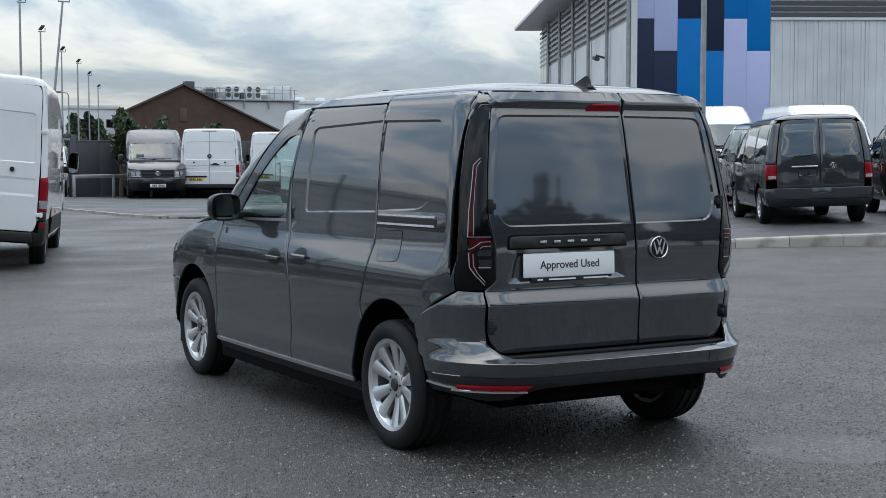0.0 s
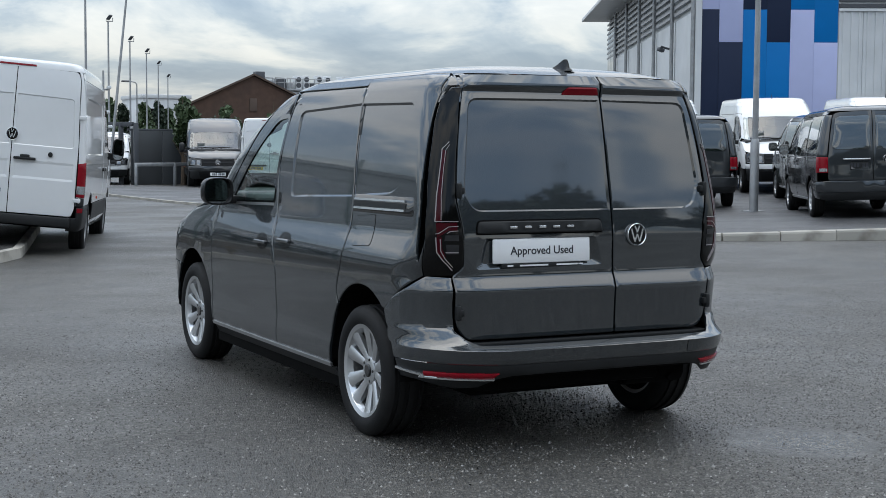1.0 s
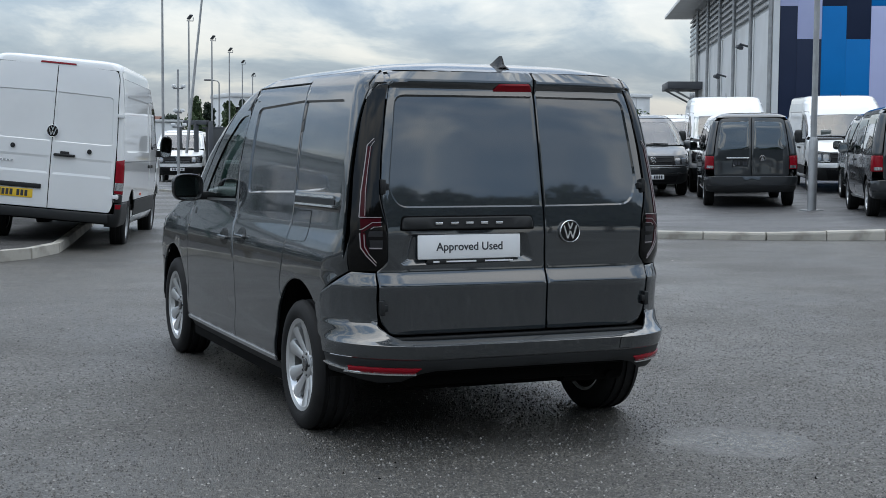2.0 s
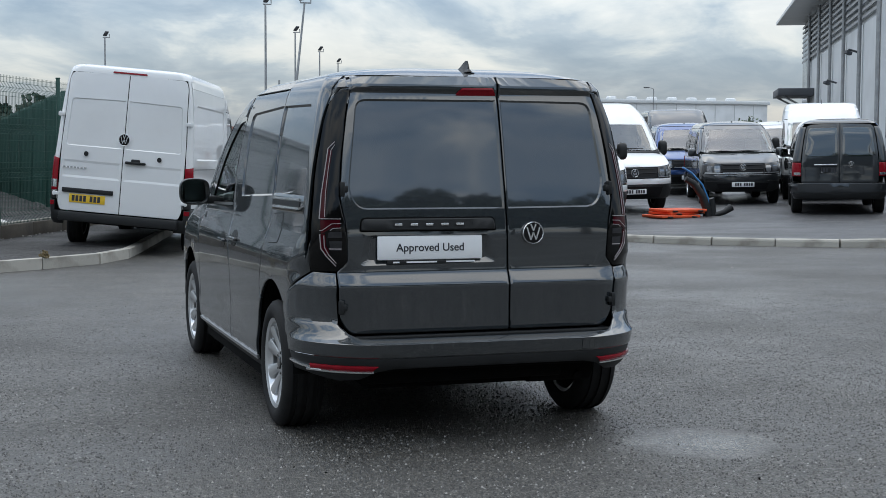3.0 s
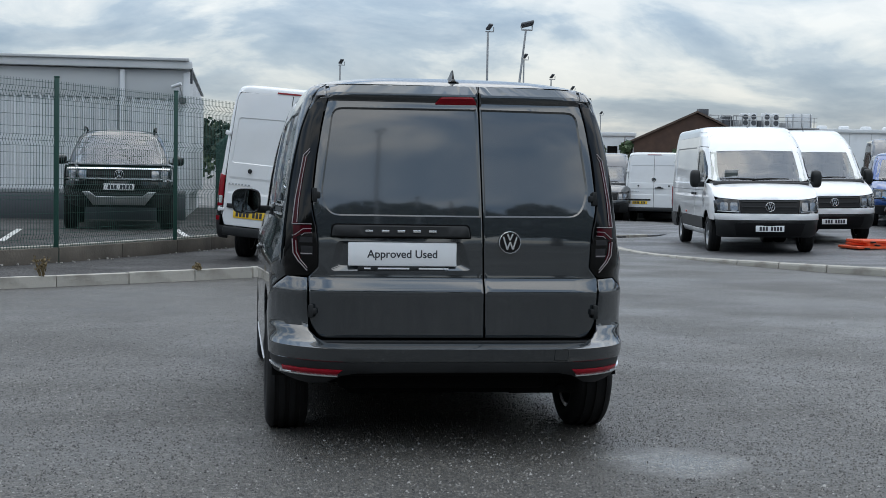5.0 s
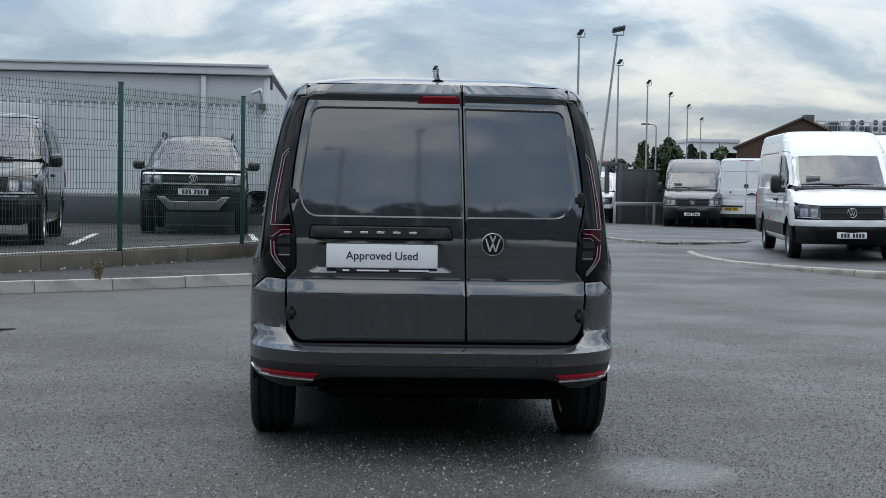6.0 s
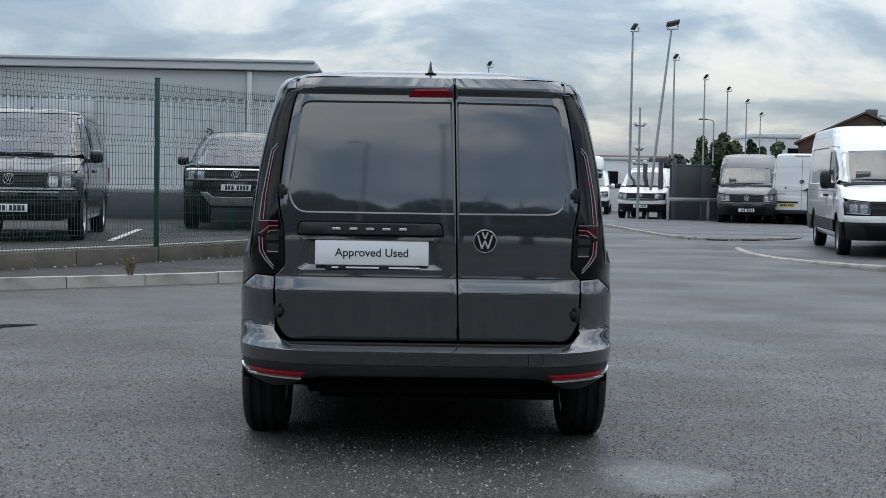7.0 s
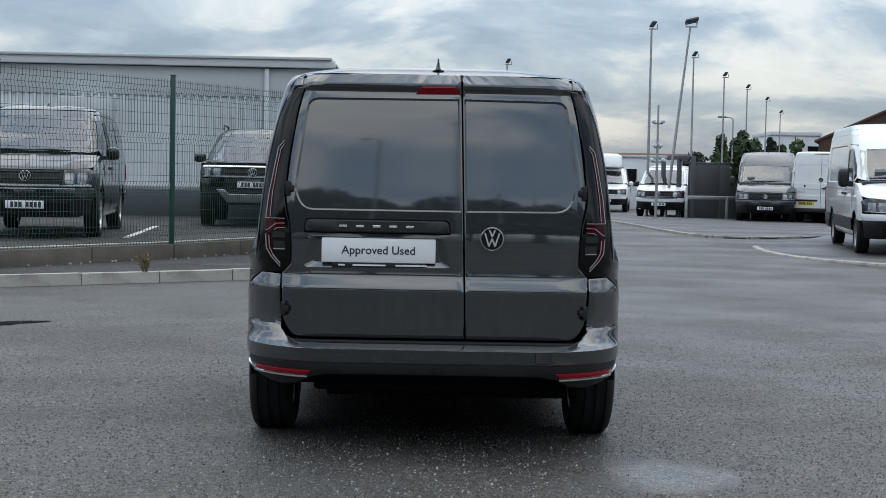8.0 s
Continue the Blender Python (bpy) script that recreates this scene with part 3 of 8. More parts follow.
def shell(hull, parent, off, low, z_split, cabin_y, cabin_z, z_top=None):
    """The dark inner body behind the panels, open round the wheels and the cabin."""
    vs = np.concatenate([np.linspace(hull.v_of(low), hull.v_of(z_split), 4), np.linspace(hull.v_of(z_split) + 0.01, hull.v1, 16)])
    ss = np.linspace(0, hull.ends[4], 44)
    verts, faces = [], []
    for sg in (-1, 1):
        base = len(verts)
        S, V = np.meshgrid(ss, vs)
        P, N = hull.at(S, V), hull.normal(S, V)
        P = P - N * off
        deep = P[..., 2] < z_split
        P[..., 0] = np.where(deep, np.minimum(P[..., 0], 0.62 * hull.W(hull.v_of(0.6))), P[..., 0]) * sg
        P[..., 1] = np.where(deep, np.clip(P[..., 1], hull.Yr(hull.v_of(z_split)) + 0.1, hull.Yf(hull.v_of(z_split)) - 0.15), P[..., 1])
        verts += list(P.reshape(-1, 3))
        n = len(ss)
        for i in range(len(vs) - 1):
            for j in range(n - 1):
                q = (base + i * n + j, base + i * n + j + 1, base + (i + 1) * n + j + 1, base + (i + 1) * n + j)
                c = sum(verts[k] for k in q) / 4
                if c[1] > cabin_y and c[2] > cabin_z and c[2] < (z_top or 9):
                    continue
                faces.append(q if sg > 0 else q[::-1])
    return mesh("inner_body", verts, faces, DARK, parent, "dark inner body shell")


def roof(hull, parent, mat, v_low):
    vs = np.concatenate([np.linspace(v_low, v_low + 0.12, 8), np.linspace(v_low + 0.15, hull.v1, 12)])
    ss = np.unique(np.concatenate([np.linspace(0, hull.ends[4], 130), hull.ends[:4]]))
    verts, faces = [], []
    S, V = np.meshgrid(ss, vs)
    P = hull.at(S, V)
    n = len(ss)
    for sg in (-1, 1):
        base = len(verts)
        verts += list((P * np.array([sg, 1, 1])).reshape(-1, 3))
        for i in range(len(vs) - 1):
            for j in range(n - 1):
                q = (base + i * n + j, base + i * n + j + 1, base + (i + 1) * n + j + 1, base + (i + 1) * n + j)
                faces.append(q if sg > 0 else q[::-1])
    a, b = (len(vs) - 1) * n, len(vs) * n + (len(vs) - 1) * n
    for j in range(n - 1):
        faces.append((a + j, b + j, b + j + 1, a + j + 1))
    bm = bmesh.new()
    vv = [bm.verts.new(p) for p in verts]
    for f in faces:
        try:
            bm.faces.new([vv[k] for k in f])
        except ValueError:
            pass
    bmesh.ops.remove_doubles(bm, verts=bm.verts, dist=0.002)
    bmesh.ops.recalc_face_normals(bm, faces=bm.faces)
    return part("roof", bm, mat, parent, "", 40)


def wheel_meshes(radius, width, rim_r, style):
    """Meshes of a wheel whose outer face looks along +x, about its own middle: tyre, rim, brake, cap."""
    w = width / 2
    bm = bmesh.new()
    r, q = radius, rim_r
    prof = [(-w * 0.86, q), (-w, q + 0.02), (-w * 1.02, (q + r) / 2), (-w * 0.95, r - 0.025), (-w * 0.8, r - 0.006)]
    for g in (-0.5, 0.0, 0.5):
        prof += [(w * (g - 0.12), r), (w * (g - 0.11), r - 0.009), (w * (g + 0.11), r - 0.009), (w * (g + 0.12), r)]
    prof += [(w * 0.8, r - 0.006), (w * 0.95, r - 0.025), (w * 1.02, (q + r) / 2), (w, q + 0.02), (w * 0.86, q)]
    lathe_into(bm, prof, n=48)
    tyre = bpy.data.meshes.new("tyre")
    bmesh.ops.recalc_face_normals(bm, faces=bm.faces)
    bm.to_mesh(tyre), bm.free()
    bm = bmesh.new()
    lathe_into(bm, [(-w * 0.8, q), (-w * 0.75, q - 0.018), (w * 0.55, q - 0.03), (w * 0.82, q - 0.016), (w * 0.9, q + 0.004), (w * 0.84, q + 0.008)], n=48)
    face_x = w * 0.62
    if style == "alloy":
        n_sp, hub = 10, 0.062
        for k in range(n_sp):
            pairk = k // 2
            aim = 2 * math.pi * (pairk + 0.5) / 5 + (0.27 if k % 2 else -0.27)
            c, s_ = math.cos(aim), math.sin(aim)
            rows = []
            for rr_, hw, fx, th in ((hub * 0.5, 0.022, face_x - 0.010, 0.04), (hub * 1.5, 0.023, face_x - 0.004, 0.035), (q * 0.7, 0.030, face_x + 0.008, 0.03), (q - 0.008, 0.041, face_x + 0.022, 0.03)):
                e = (rr_ * c, rr_ * s_)
                t = (-s_ * hw, c * hw)
                ridge = 0.008
                rows.append([bm.verts.new(p) for p in ((fx - th, e[0] - t[0], e[1] - t[1]), (fx - ridge, e[0] - t[0], e[1] - t[1]), (fx, e[0] - t[0] * 0.3, e[1] - t[1] * 0.3), (fx - 0.002, e[0] + t[0] * 0.5, e[1] + t[1] * 0.5), (fx - ridge, e[0] + t[0], e[1] + t[1]), (fx - th, e[0] + t[0], e[1] + t[1]))])
            for r0, r1 in zip(rows, rows[1:]):
                for i in range(5):
                    bm.faces.new((r0[i], r0[i + 1], r1[i + 1], r1[i]))
        lathe_into(bm, [(face_x - 0.05, hub * 1.15), (face_x - 0.006, hub * 1.08), (face_x - 0.001, hub * 0.9), (face_x - 0.004, 0.001)], n=32)
    else:
        lathe_into(bm, [(face_x - 0.05, q - 0.03), (face_x - 0.03, q * 0.86), (face_x - 0.075, q * 0.72), (face_x - 0.07, q * 0.55), (face_x - 0.02, q * 0.48), (face_x - 0.015, q * 0.3), (face_x + 0.02, q * 0.26), (face_x + 0.025, q * 0.2), (face_x + 0.025, 0.001)], n=40)
    bmesh.ops.recalc_face_normals(bm, faces=bm.faces)
    rim = bpy.data.meshes.new("rim")
    bm.to_mesh(rim), bm.free()
    bm = bmesh.new()
    lathe_into(bm, [(-0.02, 0.0001), (-0.02, q * 0.72), (0.0, q * 0.72), (0.0, q * 0.4), (0.03, q * 0.36), (0.03, 0.0001)], n=28)
    lathe_into(bm, [(-w * 0.7, q - 0.012), (-w * 0.7, 0.0001)], n=28)
    bmesh.ops.recalc_face_normals(bm, faces=bm.faces)
    brake = bpy.data.meshes.new("brake_disc")
    bm.to_mesh(brake), bm.free()
    bm = bmesh.new()
    cap_r = 0.034 if style == "alloy" else 0.03
    lathe_into(bm, [(face_x - 0.02, cap_r), (face_x + 0.002, cap_r), (face_x + 0.006, cap_r * 0.8), (face_x + 0.006, 0.0001)], n=24)
    for k in range(5):
        a = 2 * math.pi * (k + (0.5 if style == "alloy" else 0)) / 5
        box_into(bm, (0.012, 0.013, 0.013), (face_x - 0.003, 0.055 * math.cos(a), 0.054 * math.sin(a)), 0.004)
    cap = bpy.data.meshes.new("hub_cap")
    bm.to_mesh(cap), bm.free()
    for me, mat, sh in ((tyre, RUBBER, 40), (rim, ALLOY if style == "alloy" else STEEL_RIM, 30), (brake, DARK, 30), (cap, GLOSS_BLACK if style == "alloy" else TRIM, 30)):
        me.materials.append(mat)
        me.shade_smooth()
        me.set_sharp_from_angle(angle=radians(sh))
    return tyre, rim, brake, cap


WHEELS = {}


def wheels(parent, track, y_rear, y_front, radius, width, rim_r, style, turn=0):
    key = (radius, width, rim_r, style)
    if key not in WHEELS:
        WHEELS[key] = wheel_meshes(*key)
    tyre, rim, brake, cap = WHEELS[key]
    k = 0
    for y in (y_rear, y_front):
        for sg in (-1, 1):
            k += 1
            hub = new("wheel", tyre)
            hub.parent = parent
            hub.matrix_local = pose(sg * (track - width / 2), y, radius - 0.006, 37 * k, 0, (0 if sg > 0 else 180) + (turn if y == y_front else 0))
            for nm, me, lb in (("rim", rim, "silver five-double-spoke alloy rim" if style == "alloy" else "grey steel rim"), ("brake_disc", brake, ""), ("hub_cap", cap, "")):
                o = new(nm, me)
                o.parent = hub
                tagged(o, lb)


def badge(parent, at, radius, tilt=0.0, face=-1, yaw=0.0):
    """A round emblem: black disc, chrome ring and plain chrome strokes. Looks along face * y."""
    m = Matrix.Translation(at) @ Euler((radians(tilt), 0, radians(yaw))).to_matrix().to_4x4()
    bm = bmesh.new()
    lathe_into(bm, [(-0.004, radius * 0.92), (0.006, radius * 0.92), (0.007, 0.0001)], n=36)
    bmesh.ops.transform(bm, matrix=m @ Matrix.Rotation(radians(90 * face), 4, "Z"), verts=bm.verts)
    bmesh.ops.recalc_face_normals(bm, faces=bm.faces)
    disc = part("emblem", bm, MIRROR_BLACK, parent, "round black and chrome emblem")
    bm = bmesh.new()
    lathe_into(bm, [(-0.004, radius), (0.009, radius), (0.011, radius * 0.97), (0.007, radius * 0.92)], n=36)
    bmesh.ops.transform(bm, matrix=m @ Matrix.Rotation(radians(90 * face), 4, "Z"), verts=bm.verts)
    part("emblem_ring", bm, CHROME, disc, "chrome ring", 30)
    for (x0, z0), (x1, z1) in (((-0.62, 0.52), (-0.26, -0.62)), ((-0.26, -0.62), (0.0, 0.05)), ((0.0, 0.05), (0.26, -0.62)), ((0.26, -0.62), (0.62, 0.52)), ((-0.24, 0.78), (0.0, 0.2)), ((0.0, 0.2), (0.24, 0.78))):
        d = Vector((x1 - x0, 0, z1 - z0)) * radius
        mid = Vector(((x0 + x1) / 2 * radius, face * 0.008, (z0 + z1) / 2 * radius))
        bm = bmesh.new()
        box_into(bm, (radius * 0.13, 0.005, d.length), mid, 0, Matrix.Rotation(math.atan2(d.x, d.z), 3, "Y"))
        bmesh.ops.transform(bm, matrix=m, verts=bm.verts)
        part("emblem_stroke", bm, CHROME, disc, "", 30)


def number_plate(parent, at, mat, face=-1, tilt=0.0, yaw=0.0, w=0.52, h=0.111):
    m = Matrix.Translation(at) @ Euler((radians(tilt), 0, radians(yaw))).to_matrix().to_4x4()
    bm = bmesh.new()
    box_into(bm, (w, 0.006, h), (0, 0, 0), 0.002)
    bmesh.ops.transform(bm, matrix=m, verts=bm.verts)
    pl = part("number_plate", bm, mat, parent, "number plate with plain dark bars")
    for k, x in enumerate((-0.2, -0.145, -0.09, -0.035, 0.06, 0.115, 0.17)):
        bm = bmesh.new()
        box_into(bm, (0.04, 0.002, h * 0.68), (x * w / 0.52, face * 0.0042, 0))
        bmesh.ops.transform(bm, matrix=m, verts=bm.verts)
        part("plate_bar", bm, INK, pl, "", 0)
    return pl


def seats(parent, y, z, xs, mat, h=0.62):
    for x in xs:
        bm = bmesh.new()
        box_into(bm, (0.48, 0.46, 0.16), (x, y + 0.16, z), 0.05)
        box_into(bm, (0.46, 0.13, h), (x, y - 0.12, z + 0.34), 0.05, Matrix.Rotation(radians(8), 3, "X"), 0.88)
        box_into(bm, (0.25, 0.1, 0.19), (x, y - 0.17, z + 0.34 + h * 0.5 + 0.1), 0.04)
        part("seat", bm, mat, parent, "dark cloth front seat")


def oval(w, h, n=28, power=3.2):
    out = []
    for i in range(n):
        c, q = math.cos(2 * math.pi * i / n), math.sin(2 * math.pi * i / n)
        out.append((w / 2 * math.copysign(abs(c) ** (2 / power), c), h / 2 * math.copysign(abs(q) ** (2 / power), q)))
    return out


def door_mirror(parent, sg, at, size, arm, paint_mat):
    """A rounded housing, open to the rear, with the glass set into it."""
    w, d, h = size
    turn = Matrix.Translation((sg * at[0], at[1], at[2])) @ Matrix.Rotation(radians(sg * 2), 4, "Z")
    bm = bmesh.new()
    rings = []
    for y, k in ((-0.16, 0.80), (-0.2, 0.86), (-0.5, 0.90), (-0.5, 0.96), (-0.42, 1.0), (-0.1, 1.0), (0.2, 0.92), (0.38, 0.76), (0.48, 0.5), (0.5, 0.2)):
        rings.append([bm.verts.new(turn @ Vector((x * k, y * d, z * k))) for x, z in oval(w, h)])
    for a, b in zip(rings, rings[1:]):
        for i in range(len(a)):
            bm.faces.new((a[i], a[(i + 1) % len(a)], b[(i + 1) % len(a)], b[i]))
    bm.faces.new(rings[0]), bm.faces.new(rings[-1])
    bmesh.ops.recalc_face_normals(bm, faces=bm.faces)
    hous = part("door_mirror", bm, paint_mat, parent, "rounded door mirror housing", 40)
    bm = bmesh.new()
    bm.faces.new([bm.verts.new(turn @ Vector((x * 0.87, -0.34 * d - sg * 0.13 * x + 0.03 * z, z * 0.87))) for x, z in oval(w, h)][::-1])
    bmesh.ops.solidify(bm, geom=bm.faces[:], thickness=0.003)
    part("mirror_glass", bm, MIRROR, hous)
    bm = bmesh.new()
    box_into(bm, (arm + 0.05, d * 0.5, h * 0.3), (sg * (at[0] - w / 2 - arm / 2 + 0.03), at[1] + 0.02, at[2] - h * 0.32), 0.012)
    part("mirror_arm", bm, TRIM, hous)


def wiper(parent, a, b):
    tube("wiper", [a, [(a[i] + b[i]) / 2 + (0.015 if i == 2 else 0) for i in range(3)], b], 0.012, TRIM, parent, 6)


def strip(name, hull, a, b, half, mat, parent, where="side", side=-1, off=0.004, label=""):
    """A narrow moulding along the hull from a to b."""
    a, b = np.array(a, float), np.array(b, float)
    d = (b - a) / np.linalg.norm(b - a)
    n = np.array([-d[1], d[0]]) * half
    return panel(name, hull, [np.array([a - n, b - n, b + n, a + n])], mat, parent, label, where=where, side=side, off=off, thick=0.012, edge=0.0, step=0.06)


def arch(cx, cz, rx, rz, a0, a1, n=14):
    return [(cx + rx * math.cos(radians(a0 + (a1 - a0) * i / n)), cz + rz * math.sin(radians(a0 + (a1 - a0) * i / n)), 0) for i in range(n + 1)]

# ---------------------------------------------------------------- the compact panel van
def press(poly, depth, w=0.014):
    p = np.asarray(poly, float)
    return [(p, 0.0), (inset(p, w), depth)]


def mirror_loop(half):
    """A loop over both halves from points on the right half, first and last on the middle line."""
    h = [tuple(p) for p in half]
    return np.array(h + [(-x, z) for x, z in reversed(h)])


def small_van():
    van = thing("panel_van", "dark grey compact panel van with twin rear doors", "van")
    lower = [
        (0.22, 0.22, 0.840, 0.31, 4.20, 0.28, 0.36), (0.30, 0.30, 0.884, 0.285, 4.33, 0.30, 0.42), (0.37, 0.37, 0.893, 0.278, 4.38, 0.30, 0.44), (0.45, 0.45, 0.887, 0.272, 4.40, 0.30, 0.44),
        (0.60, 0.60, 0.893, 0.262, 4.42, 0.30, 0.44), (0.715, 0.715, 0.897, 0.2515, 4.41, 0.30, 0.44), (0.744, 0.744, 0.898, 0.248, 4.40, 0.30, 0.44), (0.750, 0.750, 0.898, 0.2485, 4.40, 0.30, 0.44),
        (0.810, 0.810, 0.897, 0.2735, 4.34, 0.30, 0.42), (0.817, 0.817, 0.897, 0.2745, 4.33, 0.30, 0.42), (0.86, 0.86, 0.895, 0.275, 4.29, 0.26, 0.40), (0.92, 0.92, 0.880, 0.274, 4.16, 0.22, 0.39),
    ]
    upper = [
        (0.975, 0.975, 0.862, 0.272, 4.02, 0.19, 0.38),
        (1.0, 1.0, 0.855, 0.273, 3.88, 0.175, 0.34), (1.09, 1.09, 0.842, 0.282, 3.44, 0.155, 0.24), (1.3, 1.3, 0.817, 0.315, 3.13, 0.15, 0.22),
        (1.5, 1.5, 0.780, 0.348, 2.80, 0.15, 0.22), (1.62, 1.62, 0.749, 0.372, 2.54, 0.16, 0.22), (1.648, 1.648, 0.740, 0.380, 2.47, 0.165, 0.22),
        (1.675, 1.675, 0.730, 0.364, 2.38, 0.175, 0.22), (1.70, 1.70, 0.716, 0.368, 2.30, 0.19, 0.22), (1.722, 1.72, 0.702, 0.376, 2.22, 0.21, 0.23), (1.74, 1.732, 0.684, 0.402, 2.16, 0.24, 0.24),
        (1.82, 1.757, 0.612, 0.48, 2.0, 0.28, 0.26), (1.98, 1.779, 0.47, 0.62, 1.84, 0.26, 0.26), (2.18, 1.791, 0.28, 0.80, 1.65, 0.18, 0.2), (2.42, 1.796, 0.03, 1.02, 1.42, 0.02, 0.02),
    ]
    H = Hull(lower + upper, bow_rear=0.02, bow_front=0.12, pinch=0.034)
    BH = Hull([
        (0.24, 0.24, 0.82, 0.22, 4.2, 0.30, 0.3), (0.30, 0.30, 0.862, 0.172, 4.3, 0.42, 0.3), (0.36, 0.36, 0.882, 0.139, 4.4, 0.42, 0.3), (0.422, 0.422, 0.892, 0.117, 4.4, 0.42, 0.3),
        (0.432, 0.432, 0.894, 0.114, 4.4, 0.42, 0.3), (0.455, 0.455, 0.896, 0.108, 4.4, 0.42, 0.3), (0.484, 0.484, 0.897, 0.1015, 4.4, 0.42, 0.3), (0.4925, 0.4925, 0.897, 0.0995, 4.4, 0.42, 0.3), (0.4955, 0.4955, 0.897, 0.104, 4.4, 0.42, 0.3), (0.506, 0.506, 0.897, 0.128, 4.4, 0.42, 0.3),
        (0.525, 0.525, 0.897, 0.172, 4.4, 0.39, 0.3), (0.55, 0.55, 0.898, 0.215, 4.4, 0.35, 0.3), (0.574, 0.574, 0.898, 0.253, 4.4, 0.31, 0.3), (0.582, 0.582, 0.898, 0.2615, 4.4, 0.31, 0.3), (0.60, 0.60, 0.898, 0.262, 4.4, 0.31, 0.3),
        (0.715, 0.715, 0.899, 0.2515, 4.4, 0.31, 0.3), (0.744, 0.744, 0.900, 0.248, 4.4, 0.31, 0.3), (0.752, 0.752, 0.900, 0.2490, 4.4, 0.31, 0.3), (0.808, 0.808, 0.900, 0.2735, 4.4, 0.31, 0.3), (0.84, 0.84, 0.900, 0.275, 4.4, 0.31, 0.3),
    ], bow_rear=0.02, pinch=0.034)
    P, T = GREY_PAINT, TRIM
    r_arch, f_arch = (0.905, 0.315, 0.385, 0.42), (3.625, 0.315, 0.40, 0.41)

    # flanks
    ZS = (0.84, 0.86, 0.88, 0.90, 0.92, 0.94, 0.96, 0.975, 0.99, 1.005, 1.02, 1.04, 1.065)
    EDGE = [(0.410, 1.668), (0.424, 1.645), (0.428, 1.600), (0.418, 1.51), (0.402, 1.40), (0.385, 1.24), (0.364, 1.035), (0.364, 0.932), (0.381, 0.815)]
    quarter = [(0.386, 0.815, 0), (0.64, 0.643, 0.0), *arch(*r_arch, 128, 47), (1.19, 0.68, 0.06), (1.13, 0.83, 0.1), (1.104, 0.96, 0.1), (1.104, 1.10, 0.1), (1.13, 1.3, 0.1), (1.19, 1.64, 0.05), (1.196, 1.69, 0), (1.2, 1.733, 0), (0.452, 1.733, 0)]
    rim_low, rim_top = [(y + 0.002, z) for y, z in EDGE[:-1]], [(0.612, 1.733), (0.622, 1.671)]
    q_loop = np.concatenate([H.side(dense(rounded(quarter), 0.03)[: -1]), H.rear(np.array(rim_top)), H.side(np.array(rim_low))])
    qp = [(1.118, 1.15, 0), (1.186, 1.607, 0), (0.609, 1.60, 0.04), (0.578, 1.24, 0.08), (0.70, 1.172, 0.05)]
    pair("rear_quarter", H, [q_loop], P, van, rings=[(H.side(dense(lp, 0.03)), d) for lp, d in press(rounded(qp), -0.008, 0.01)], where="raw", step=0.028, sharp=22, zlines=ZS + (1.64, 1.66, 1.675, 1.688, 1.70, 1.71, 1.72, 1.727))
    slide = [(2.046, 0.275, 0.02), (2.046, 0.73, 0.1), (2.135, 1.03, 0.15), (2.186, 1.35, 0.2), (2.10, 1.69, 0.07), (1.204, 1.69, 0.03), (1.198, 1.64, 0.05), (1.138, 1.3, 0.1), (1.112, 1.10, 0.1), (1.112, 0.96, 0.1), (1.138, 0.83, 0.1), (1.198, 0.68, 0.06), *arch(*r_arch, 45, 2), (1.30, 0.275, 0)]
    sp = [(1.961, 1.117, 0.03), (2.0, 1.584, 0.06), (1.200, 1.609, 0), (1.135, 1.146, 0)]
    pair("sliding_door", H, [rounded(slide)], P, van, rings=press(rounded(sp), -0.008, 0.01), step=0.04, sharp=18, zlines=ZS + (1.64, 1.66, 1.675))
    win = rounded([(2.209, 1.079, 0.03), (2.206, 1.3, 0.1), (2.156, 1.555, 0.03), (2.313, 1.545, 0.06), (2.553, 1.40, 0.1), (2.80, 1.20, 0.1), (2.94, 1.06, 0.04)])
    door = [(2.054, 0.275, 0.02), (2.054, 0.73, 0.1), (2.143, 1.03, 0.15), (2.194, 1.35, 0.2), (2.118, 1.688, 0.03), (2.30, 1.668, 0.05), (2.62, 1.46, 0.1), (3.0, 1.13, 0.05), (3.17, 1.03, 0.03), (3.20, 0.6, 0.1), (3.20, 0.275, 0.02)]
    pair("front_door", H, [rounded(door), win], P, van, step=0.05, zlines=ZS)
    pair("door_window", H, [inset(win, -0.012)], CLEAR_GLASS, van, "clear side window", off=-0.006, thick=0, edge=0, step=0.1)
    pair("window_seal", H, [inset(win, -0.02), inset(win, 0.006)], GLOSS_BLACK, van, off=0.001, edge=0, thick=0.006, step=0.1)
    wing = [(3.208, 0.275, 0), (3.208, 0.6, 0.1), (3.178, 1.045, 0.02), (3.55, 1.0, 0.2), (4.0, 0.955, 0.1), (4.17, 0.86, 0.05), (4.2, 0.62, 0.03), *arch(*f_arch, 47, 178)]
    pair("front_wing", H, [rounded(wing)], P, van, step=0.08)
    for k in (-1, 1):
        strip("sill_ridge", H, (1.275, 0.292), (3.2, 0.292), 0.009, SATIN if k < 0 else P, van, side=k, off=0.008, label="bright lower edge line")
        panel("rocker", H, [np.array([(1.25, 0.225), (3.22, 0.225), (3.21, 0.27), (1.262, 0.27)])], T, van, side=k, off=-0.004, edge=0)
        strip("door_waist_trim", H, (2.2, 1.066), (2.95, 1.046), 0.008, SATIN, van, side=k, off=0.004, label="satin window trim")
        rail = panel("door_rail", H, [rounded([(0.455, 1.074), (0.448, 1.11), (0.46, 1.166), (1.10, 1.161), (1.106, 1.074)], 0.012)], GLOSS_BLACK, van, "black sliding door rail", side=k, off=0.002, step=0.06)
